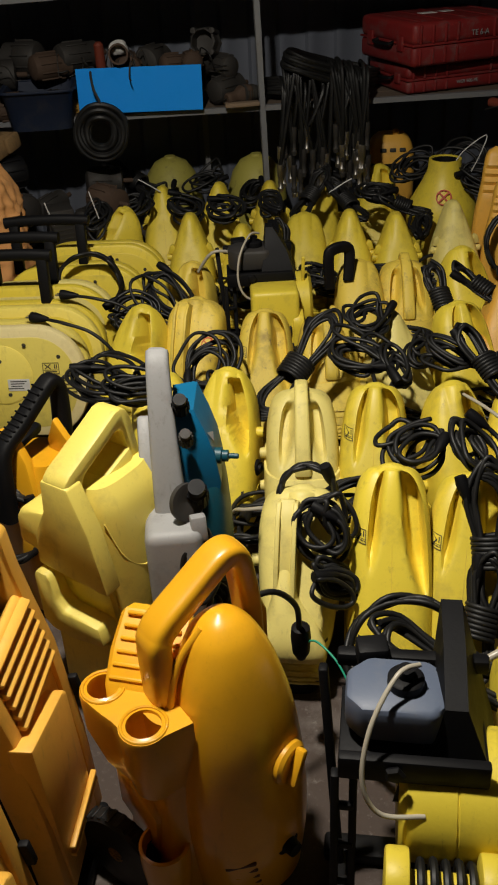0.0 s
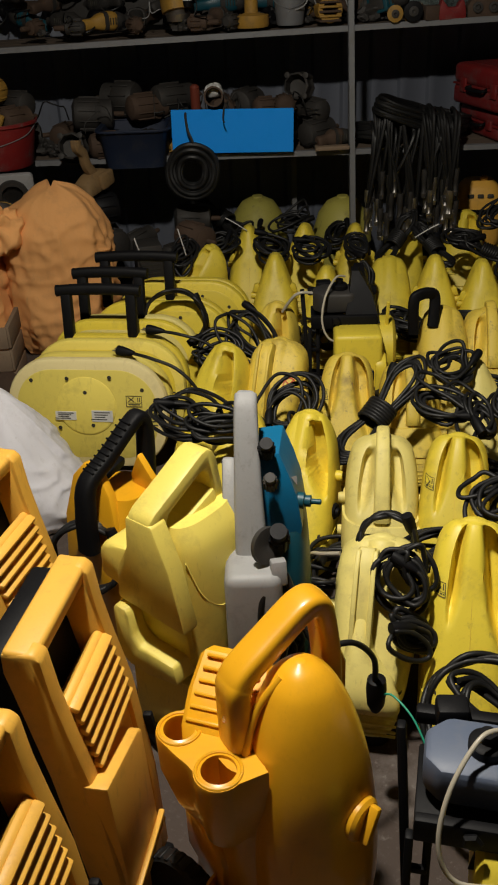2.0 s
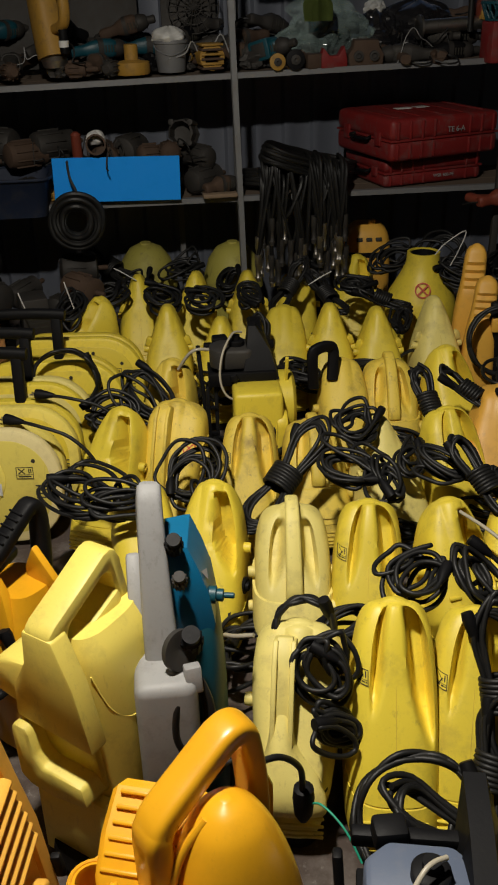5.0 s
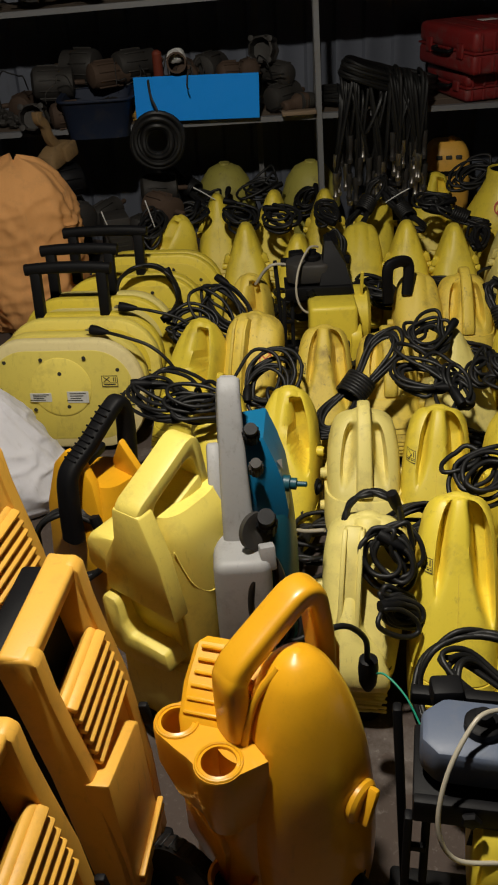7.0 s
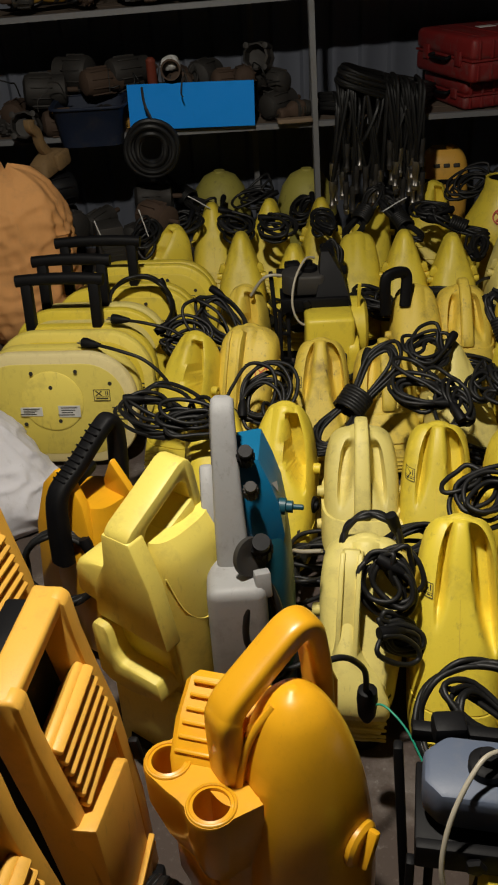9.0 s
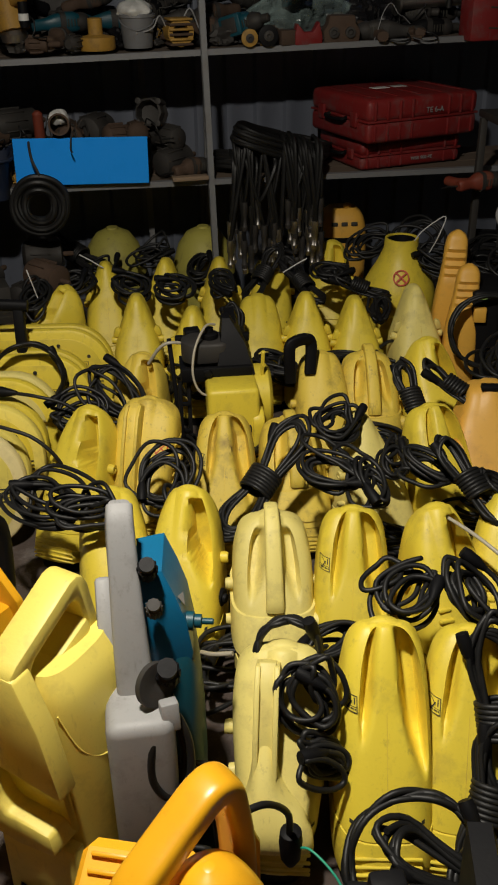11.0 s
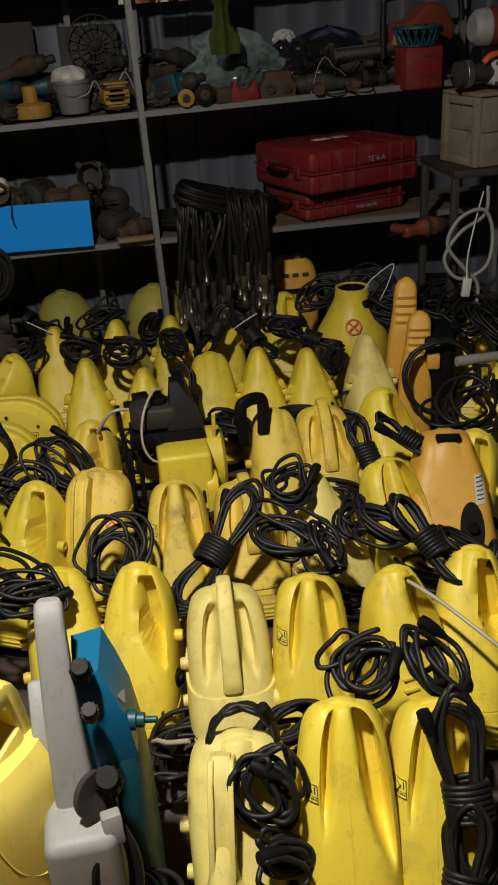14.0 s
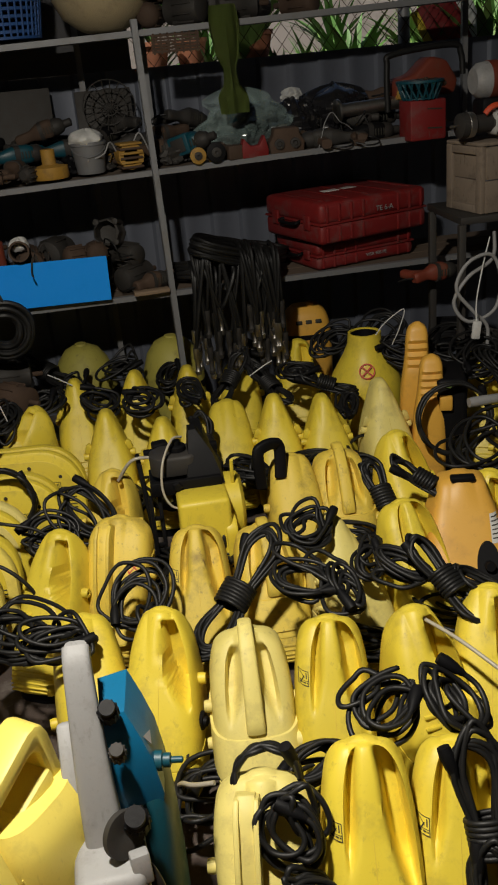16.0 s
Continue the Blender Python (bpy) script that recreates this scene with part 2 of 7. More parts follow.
def setting(name, bm, material, label, m=None, smooth=40):
    return tagged(part(name, bm, material, None, "", smooth, m), label, name.split("_")[0], "", "structure")


def block(x0, x1, y0, y1, z0, z1, r=0.0):
    bm = rounded_box(x1 - x0, y1 - y0, z1 - z0, r)
    bmesh.ops.translate(bm, vec=((x0 + x1) / 2, (y0 + y1) / 2, (z0 + z1) / 2), verts=bm.verts)
    return bm


def corrugated(width, z0, z1, pitch=0.15, deep=0.014, thick=0.003):
    """A ribbed metal sheet with flat pans and narrow ribs, along x."""
    bm = bmesh.new()
    xs = []
    x = -width / 2
    while x < width / 2:
        xs += [(x, 0), (x + pitch * 0.55, 0), (x + pitch * 0.66, -deep), (x + pitch * 0.88, -deep)]
        x += pitch
    for off in (0, thick):
        lo = [bm.verts.new((x, y + off, z0)) for x, y in xs]
        hi = [bm.verts.new((x, y + off, z1)) for x, y in xs]
        for i in range(len(xs) - 1):
            bm.faces.new((lo[i], lo[i + 1], hi[i + 1], hi[i]))
    return bm


def floor_sheet():
    bm = bmesh.new()
    bmesh.ops.create_grid(bm, x_segments=90, y_segments=110, size=1)
    for v in bm.verts:
        v.co = Vector((v.co.x * 2.9 + 0.1, 2.0 + v.co.y * 3.5, 0))
        v.co.z = 0.004 * noise.noise(v.co * 3) - 0.004
    return bm


setting("floor", floor_sheet(), CONCRETE, "stained rough concrete floor, dirty and worn")
setting("wall_back", corrugated(6.4, 0.0, 1.685), SHEET, "ribbed grey-blue metal sheet wall behind the shelves", SHELF @ pose(0.1, 0.62, 0))
# unseen side walls, front wall and roof, added to keep daylight out
setting("wall_left", block(-2.62, -2.5, -1.5, 5.6, 0, 2.9), DARKWALL, "unseen dark side wall, added to close the shed")
setting("wall_right", block(2.5, 2.62, -1.5, 5.6, 0, 2.9), DARKWALL, "unseen dark side wall, added to close the shed")
setting("wall_front", block(-2.6, 2.6, -1.6, -1.5, 0, 2.9), DARKWALL, "unseen dark wall, added to close the shed")
setting("ceiling", block(-2.7, 2.7, -1.7, 5.35, 2.9, 2.98), DARKWALL, "unseen dark sheet roof, added to close the shed")

# garden outside the upper opening
setting("ground", block(-40, 40, 5.7, 80, -0.06, -0.01), SOIL, "bare garden ground outside the shed")

# ---- small upright pressure washers ----
def bump_at(v, a, b, c, d):
    if v <= a or v >= d:
        return 0.0
    f = (v - a) / (b - a) if v < b else (1.0 if v <= c else (d - v) / (d - c))
    return f * f * (3 - 2 * f)


class Shell:
    """The shell of a small upright washer: a wedge that leans back to a carrying handle, with grip hollows beside it."""

    def __init__(self, H=0.42, W=0.205, D=0.35, top=0.66, left=0.8, right=1.1, deep=0.085, n=3.4, mid=0.95, run=1.2, ridge=0.36, outer=0.88, soft=0.84, low=0.46, left_outer=None, left_low=None, under=0.0, lid=0.91, wide=None):
        self.under, self.lid = under, lid
        self.soft = soft
        self.reach = {1: (outer, low), -1: (left_outer or outer, left_low or low)}
        self.H, self.W, self.D, self.n, self.left, self.right, self.deep, self.ridge = H, W, D, n, left, right, deep, ridge
        self.run = run
        self.wide = wide or ((0, 0.94), (0.15, 1.0), (0.5, mid), (0.75, 0.5 * (mid + top) + 0.05), (0.93, top + 0.04), (1.0, top))

    def size(self, h):
        w = self.W / 2 * lerp_table(self.wide, h)
        front = -self.D * 0.62 + self.D * 0.76 * max(0, (h - 0.16) / 0.84) ** self.run
        back = self.D * 0.42 - 0.02 * h
        f = min(max((0.30 - h) / 0.05, 0.0), 1.0)
        front += self.under * f * f * (3 - 2 * f)
        if h > self.soft:
            k = math.sqrt(max(0.0, 1 - ((h - self.soft) / (1.0005 - self.soft)) ** 2))
            w *= 0.45 + 0.55 * k
            front += (1 - k) * 0.016
            back -= (1 - k) * 0.05
        return w, front, back

    def carve(self, sx, h):
        a = self.right if sx > 0 else self.left
        out, low = self.reach[1 if sx > 0 else -1]
        f = min(max((0.84 - h) / (0.84 - low), 0.0), 1.0)
        inner = self.ridge + (out - 0.10 - self.ridge) * f * f
        return a * self.deep * bump_at(abs(sx), inner, inner + min(0.20, 0.5 * (out - inner)), out - 0.10, out) * bump_at(h, low, low + 0.18, self.lid, self.lid + 0.07)

    def point(self, h, ang):
        w, f, b = self.size(h)
        c, s = math.cos(ang), math.sin(ang)
        x = w * se(c, 2 / self.n)
        y = (f + b) / 2 + (b - f) / 2 * se(s, 2 / self.n)
        pit = 0.0
        if s < 0.25:
            pit = min(self.carve(x / w, h) * min(1, (0.25 - s) * 2.5), 0.62 * (b - f))
            y += pit
        crest = 0.010 * max(0.0, 1 - (x / 0.03) ** 2) * max(0.0, (h - 0.72) / 0.28)
        return (x, y - (crest if s < 0 else 0), h * self.H + crest - 0.4 * pit)

    def front(self, x, z):
        h = z / self.H
        w, f, b = self.size(h)
        s = (1 - min(1, abs(x / w)) ** self.n) ** (1 / self.n)
        return (f + b) / 2 - (b - f) / 2 * s + self.carve(x / w, h)

    def mesh(self, h0, h1, rows, count=72, grow=0.0):
        rings = []
        for i in range(rows + 1):
            f = i / rows
            h = h0 + (h1 - h0) * (math.sin(f * math.pi / 2) if h1 == 1.0 else f)
            r = [Vector(self.point(h, 2 * math.pi * (j + 0.5) / count)) for j in range(count)]
            if grow:
                r = [Vector((v.x * (1 + grow / 0.09), v.y * (1 + grow / 0.13), v.z)) for v in r]
            rings.append(r)
        if h1 == 1.0:
            mid = sum(rings[-1], Vector()) / count
            rings.append([mid + (v - mid) * 0.5 + Vector((0, 0, 0.003)) for v in rings[-1]])
        return loft(rings)

    def patch(self, cx, cz, w, h, off, nx=4, nz=4):
        """A thin patch that lies on the front of the shell."""
        bm = bmesh.new()
        g = [[bm.verts.new((cx + w * (i / nx - 0.5), self.front(cx + w * (i / nx - 0.5), cz + h * (k / nz - 0.5)) - off, cz + h * (k / nz - 0.5))) for i in range(nx + 1)] for k in range(nz + 1)]
        for k in range(nz):
            for i in range(nx):
                bm.faces.new((g[k][i], g[k][i + 1], g[k + 1][i + 1], g[k + 1][i]))
        return bm


def merge(*bms):
    out = bmesh.new()
    for b in bms:
        me = bpy.data.meshes.new("tmp")
        b.to_mesh(me)
        b.free()
        out.from_mesh(me)
        bpy.data.meshes.remove(me)
    return out


def moved(bm, m):
    bmesh.ops.transform(bm, matrix=m, verts=bm.verts)
    return bm


def warning_sticker(shell, parent, cx, cz):
    s = 0.024
    part("sticker", shell.patch(cx, cz, s, s * 1.1, 0.0018, 8, 6), shell.mat, parent, "yellow warning label")
    bars = [shell.patch(cx + dx * s, cz + dz * s, w * s, h * s, 0.0032, 6, 4) for dx, dz, w, h in (
        (0, 0.53, 1.0, 0.06), (0, -0.53, 1.0, 0.06), (-0.48, 0, 0.06, 1.1), (0.48, 0, 0.06, 1.1),
        (0, -0.18, 0.9, 0.04), (-0.25, -0.32, 0.3, 0.10), (0.1, -0.32, 0.25, 0.10), (0.35, -0.32, 0.12, 0.10), (0.28, 0.2, 0.10, 0.45))]
    for sgn in (1, -1):
        b = bmesh.new()
        pts = [(-0.36, 0.42 * sgn), (-0.28, 0.44 * sgn), (0.12, -0.08 * sgn + 0.13), (0.04, -0.1 * sgn + 0.13)]
        b.faces.new([b.verts.new((cx + px * s, shell.front(cx + px * s, cz + pz * s) - 0.0042, cz + pz * s)) for px, pz in pts])
        bars.append(b)
    part("print", merge(*bars), INK, parent, "black crossed-out symbol", 0)


def small_washer(name, m, label, mat, shell, bar=False, lugs=True, sticker=None, group="small pressure washers", vents=True, notch=False, sign=None, extra=False):
    ob = thing(name, m, label, "pressure washer", group)
    shell.mat = mat
    H, W = shell.H, shell.W
    part("upper_shell", shell.mesh(0.305, 1.0, 54, 104), mat, ob, smooth=60)
    part("lower_shell", shell.mesh(0.10, 0.298, 8, 40, 0.0015), mat, ob)
    part("base", shell.mesh(0.0, 0.10, 2, 32, -0.006), BLACKP, ob, "black plastic foot")
    f = shell.size(0.2)[1]
    if vents:
        for i in range(5):
            z = H * (0.12 + 0.032 * i)
            part("vent_slat", moved(rounded_box(W * 0.66, 0.008, 0.006, 0.002, 1), pose(0, shell.front(0, z) - 0.001, z)), mat, ob)
    # seam down the middle
    part("seam", sweep([Vector((0, shell.front(0, z) - 0.0005, z)) for z in (H * (0.31 + 0.03 * i) for i in range(19))], 0.0006, 0.0006, count=6), DIRTY, ob, "thin joint line")
    if bar and shell.W > 0.206:
        # a grooved blade that rises in front of a broad top
        def profile(drop):
            return [(shell.front(0, H * h) - max(lift - drop, -0.012), H * h + up) for h, lift, up in ((0.42, -0.012, 0), (0.44, 0.006, 0), (0.58, 0.036, 0.0), (0.76, 0.058, 0.006), (0.93, 0.066, 0.022), (0.97, 0.044, 0.030), (0.97, -0.02, 0.0))]
        for sx in (-1, 1):
            part("handle_rail", moved(plate(profile(0.0), 0.011, 0.003), pose(-0.026 + 0.019 * sx, 0, 0, 0, 0, 90) @ Matrix.Scale(-1, 4, (0, 1, 0))), mat, ob, "raised rail of the handle blade")
        part("handle", moved(plate(profile(0.012), 0.034, 0.002), pose(-0.026, 0, 0, 0, 0, 90) @ Matrix.Scale(-1, 4, (0, 1, 0))), mat, ob, "grooved handle blade")
        for k in range(7):
            h = 0.40 + 0.055 * k
            w, fr, bk = shell.size(h)
            part("side_rib", moved(rounded_box(0.010, 0.075, 0.007, 0.002, 1), pose(w - 0.002, (fr + bk) / 2 - 0.01, h * H)), mat, ob)
    elif bar:
        pts = spline([(0, shell.front(0, H * 0.60) + 0.004, H * 0.60), (0, shell.front(0, H * 0.66) - 0.012, H * 0.66), (0, shell.front(0, H * 0.80) - 0.022, H * 0.82), (0, shell.front(0, H * 0.92) - 0.014, H * 0.98), (0, shell.front(0, H * 0.95) + 0.03, H * 1.06), (0, 0.10, H * 1.02)], 6)
        part("handle", sweep(pts, 0.019, 0.015, 4.0, 16, side=(1, 0, 0), taper=lambda f: 1.25 - 0.35 * f), mat, ob)
        part("pump_cover", shell.mesh(0.36, 0.57, 8, 48, 0.006), mat, ob)
    if lugs:
        for sx, h in ((-1, 0.62), (1, 0.62), (-1, 0.40)):
            w, fr, bk = shell.size(h)
            part("lug", moved(turned([(0.014, 0), (0.016, 0.014), (0.014, 0.024), (0.007, 0.0245), (0.006, 0.012)], 14), pose(sx * (w - 0.006), (fr + bk) / 2 - 0.02, h * H, 0, 90 * sx, 0)), mat, ob)
    if bar and shell.W < 0.206:
        w, fr, bk = shell.size(0.48)
        part("outlet", moved(turned([(0.022, 0), (0.024, 0.012), (0.022, 0.022), (0.012, 0.0225), (0.012, 0.004)], 20), pose(w - 0.006, fr + 0.055, 0.48 * H, 0, 90, -20)), mat, ob, "round hose outlet")
    if extra:
        for i in range(4):
            z = H * (0.42 + 0.05 * i)
            part("step_rib", moved(rounded_box(0.05 - 0.006 * i, 0.012, 0.009, 0.003), pose(-0.045, shell.front(-0.045, z) - 0.002, z, -20, 0, 0)), mat, ob)
        w, fr, bk = shell.size(0.42)
        part("side_knob", moved(turned([(0.024, 0), (0.026, 0.012), (0.022, 0.018), (0.014, 0.018), (0.012, 0.026), (0, 0.026)], 20), pose(w - 0.012, (fr + bk) / 2 - 0.05, 0.42 * H, 0, 90, -15)), BLACKP, ob, "black side knob")
    for sx, sz in ((-0.07, 0.36), (0.07, 0.36), (0.075, 0.22), (-0.075, 0.22)):
        part("screw_hole", shell.patch(sx * W / 0.205, sz * H, 0.007, 0.007, 0.0012, 1, 1), INK, ob, "dark screw hole", 0)
    if notch:
        for sx in (-1, 1):
            w, fr, bk = shell.size(0.70)
            part("ear", moved(plate([(-0.020, -0.022), (0.018, -0.018), (0.024, 0.004), (0.014, 0.018), (0.004, 0.010), (-0.010, 0.024), (-0.022, 0.012)], 0.020, 0.004), pose(sx * (w - 0.002), (fr + bk) / 2 - 0.035, 0.70 * H, -20, 0, 90 if sx > 0 else -90) @ pose(0, 0, 0, 0, 0, 90)), mat, ob, "small hooked cable ear")
        part("slot", shell.patch(0, H * 0.86, 0.012, H * 0.17, 0.0012, 2, 6), DARKMETAL, ob, "dark slot under the handle")
    if sticker:
        warning_sticker(shell, ob, *sticker)
    if sign:
        cx, cz, r = sign
        b = bmesh.new()
        prev = None
        for i in range(25):
            a = 2 * math.pi * i / 24
            q = [b.verts.new((cx + rr * math.cos(a), shell.front(cx + rr * math.cos(a), cz + rr * math.sin(a)) - 0.002, cz + rr * math.sin(a))) for rr in (r, r * 0.82)]
            if prev:
                b.faces.new((prev[0], q[0], q[1], prev[1]))
            prev = q
        bars = [b]
        for k in (40, -40):
            c, s = math.cos(radians(k)), math.sin(radians(k))
            q = bmesh.new()
            q.faces.new([q.verts.new((cx + u * c - v * s, shell.front(cx + u * c - v * s, cz + u * s + v * c) - 0.0024, cz + u * s + v * c)) for u, v in ((-r * .8, -r * .09), (r * .8, -r * .09), (r * .8, r * .09), (-r * .8, r * .09))])
            bars.append(q)
        part("sign", merge(*bars), REDSIGN, ob, "red round crossed-out sign", 0)
    return ob


MITRE = dict(top=0.70, left=0.55, right=1.0, ridge=0.26, deep=0.075, low=0.48, outer=0.88, left_outer=0.60, left_low=0.60, lid=0.945, soft=0.86)
SPIKE = dict(left=0.0, right=0.0, run=1.05, n=3.6, soft=0.95, wide=((0, 0.94), (0.15, 1.0), (0.45, 0.98), (0.60, 0.87), (0.80, 0.58), (0.93, 0.37), (1.0, 0.24)))
SLIM = dict(under=0.045, left=0.0, right=0.0, n=3.4, soft=0.86, run=1.1, wide=((0, 0.66), (0.2, 0.68), (0.30, 0.80), (0.5, 0.90), (0.75, 0.97), (0.9, 0.90), (1.0, 0.74)))
LOOP = dict(top=0.60, left=0.0, right=1.3, deep=0.13, ridge=0.10, soft=0.80, low=0.54, outer=0.86)
BAR = dict(soft=0.90, left=0.9, right=0.9, deep=0.045, ridge=0.17, outer=0.66, low=0.60, run=1.3, n=3.4, wide=((0, 0.94), (0.15, 1.0), (0.6, 1.0), (0.78, 0.96), (0.90, 0.84), (1.0, 0.66)))
BROAD = dict(soft=0.88, top=0.66, left=0.0, right=0.0, mid=0.97, run=1.5, n=3.0)


def at(x, y, rz=0.0, rx=0.0, ry=0.0, back=0.07):
    """A pose whose handle top stands over (x, y)."""
    c, s = math.cos(radians(rz)), math.sin(radians(rz))
    return pose(x + s * back, y - c * back, 0.0, rx, ry, rz)


YEL = "yellow plastic pressure washer with a carrying handle, standing on the floor"
DUST = "dirty yellow plastic pressure washer, scuffed, standing in a row"
protos = {}


def place(kind, x, y, rz=0.0, mat=YELLOW, H=0.42, label=YEL, **kw):
    """Builds a kind of washer once and copies it after that."""
    key = (kind, mat.name, H, tuple(sorted(kw.items())))
    m = at(x, y, rz)
    if key in protos:
        return copy_thing(protos[key], m)
    forms = {"mitre": MITRE, "spike": SPIKE, "loop": LOOP, "bar": BAR, "broad": BROAD, "slim": SLIM}[kind]
    protos[key] = small_washer("pressure_washer", m, label, mat, Shell(H=H * (0.96 if kind == "bar" else 1.0), W=0.207 if kind == "slim" else 0.205, **forms), bar=kind in ("bar", "slim"), notch=kind == "spike", extra=kind == "loop", lugs=kind != "mitre", **kw)
    return protos[key]


place("mitre", 0.413, 1.84, -2, H=0.470, sticker=(-0.070, 0.358))
place("mitre", 0.60, 1.86, -10, H=0.43, sticker=(-0.070, 0.322))
slender = place("slim", 0.208, 1.835, -5, PALE, H=0.415, label="faded scratched pressure washer with a slender handle and cable loops")
form = Shell(H=0.415, W=0.207, **SLIM)
cover = []
for i in range(31):
    z = 0.118 + 0.192 * i / 30
    half = lerp_table(((0.118, 0.080), (0.150, 0.080), (0.185, 0.066), (0.215, 0.044), (0.245, 0.029), (0.310, 0.021)), z)
    proud = lerp_table(((0.118, 0.004), (0.145, 0.030), (0.185, 0.050), (0.245, 0.056), (0.310, 0.046)), z)
    cx = lerp_table(((0.118, -0.006), (0.185, -0.012), (0.245, -0.026), (0.310, -0.026)), z)
    cover.append(ring(cx, form.front(0, z) + 0.02 - proud / 2, z, half, 0.02 + proud / 2, 2.6, 40))
part("front_cover", loft(cover), PALE, slender, smooth=40)
place("bar", 0.198, 2.34, 2, PALE, label="faded yellow pressure washer with a raised handle bar on top")
place("loop", -0.017, 2.44, -6, label="yellow pressure washer with an open loop handle")
place("mitre", 0.405, 2.33, -4, sticker=(-0.070, 0.326))
place("loop", 0.62, 2.34, 14)
place("loop", 0.83, 2.40, -14)
place("broad", -0.235, 2.50, 10, H=0.38, label="yellow pressure washer with a broad rounded top")
place("loop", -0.35, 2.92, -20)
place("slim", -0.17, 2.975, -10, DIRTY, label="dirty yellow pressure washer with grooved handle blade and red sign", sign=(0.062, 0.31, 0.020))
place("mitre", 0.071, 2.86, 0, DIRTY, label=DUST, sticker=(-0.070, 0.326))
place("bar", 0.275, 2.97, 6, DIRTY, H=0.36, label=DUST)
place("spike", 0.49, 2.88, 22, PALE, H=0.40, label="pale cream-yellow pressure washer with a narrow top")
place("mitre", 0.712, 2.90, 16)
place("loop", -0.225, 3.33, -10, DIRTY, label=DUST)
hooded = place("broad", 0.40, 3.36, 4, DIRTY, H=0.401, label="dirty yellow pressure washer with a black loop handle")
part("handle", sweep(spline([(-0.115, -0.02, 0.34), (-0.120, -0.02, 0.46), (-0.100, -0.01, 0.485), (-0.060, 0.01, 0.485), (-0.040, 0.02, 0.46), (-0.045, 0.0, 0.36)], 6), 0.014, 0.020, 4.0, 14, side=(0, 1, 0)), BLACKP, hooded, "black loop handle")
place("bar", 0.573, 3.40, 4, DIRTY, H=0.40, label=DUST)
place("loop", 0.793, 3.43, 16)
place("spike", -0.307, 3.92, 4)
place("spike", -0.078, 3.87, 0, H=0.38)
place("broad", 0.19, 3.96, 4, H=0.40)
place("spike", 0.385, 3.91, 2)
place("spike", 0.578, 3.86, 4)
place("spike", 0.815, 3.87, 8, PALE, H=0.46, label="pale cream-yellow pressure washer with a narrow top")
place("spike", -0.491, 4.35, 8)
place("spike", -0.225, 4.39, -4)
place("spike", 0.021, 4.39, 4)
place("broad", 0.257, 4.60, 0, H=0.35)
place("loop", 0.554, 4.64, -8)
place("loop", -0.62, 4.05, -60)
place("mitre", 0.66, 1.36, 10)
place("loop", 1.02, 3.05, -30)
place("loop", 1.30, 3.60, -20)
place("loop", 1.32, 4.10, -20)


# yellow plastic with the shade under the shelf put into its olive base colour
OLIVE = surface("shaded_olive_yellow_plastic", (0.40, 0.36, 0.07), 0.55, dirt=0.6, grime=(0.14, 0.11, 0.05))


def dome_washer(m, label):
    ob = thing("dome_washer", m, label, "pressure washer")
    part("dome", turned([(0.13, 0.0), (0.15, 0.02), (0.158, 0.2), (0.15, 0.28), (0.125, 0.36), (0.085, 0.415), (0.045, 0.435), (0.03, 0.438), (0.028, 0.447), (0, 0.448)], 40), OLIVE, ob)
    part("band", turned([(0.161, 0.18), (0.164, 0.19), (0.164, 0.205), (0.161, 0.215)], 40), BLACKP, ob, "black band")
    return ob


dome_washer(pose(-0.52, 4.86, 0), "pale yellow domed vacuum or washer body under the shelf")
dome_washer(pose(-0.07, 4.86, 0), "pale yellow domed vacuum or washer body under the shelf")


def motor_case(m):
    ob = thing("motor_case", m, "orange-yellow motor case with dark slots under the shelf", "pressure washer")
    rings = [ring(0, 0, 0.52 * f, 0.125 * lerp_table(((0, 0.92), (0.5, 1.0), (0.8, 0.96), (0.94, 0.80), (1.0, 0.55)), f), 0.11 * lerp_table(((0, 0.92), (0.5, 1.0), (0.8, 0.94), (0.94, 0.76), (1.0, 0.5)), f), 3.6, 40) for f in (i / 24 for i in range(25))]
    part("case", loft(rings), AMBER, ob)
    part("band", loft([ring(0, 0, z, 0.1265, 0.1115, 3.6, 40) for z in (0.36, 0.385)]), BLACKP, ob, "dark band")
    for x in (-0.05, 0.0, 0.05):
        part("slot", moved(rounded_box(0.032, 0.012, 0.020, 0.004), pose(x, -0.098, 0.452, -18, 0, 0)), INK, ob, "dark slot")
    part("boss", moved(turned([(0.018, 0), (0.020, 0.02), (0.012, 0.028), (0, 0.028)], 18), pose(0.02, -0.03, 0.515)), AMBER, ob)
    return ob


motor_case(pose(0.635, 5.03, -0.03, 0, 0, 4))


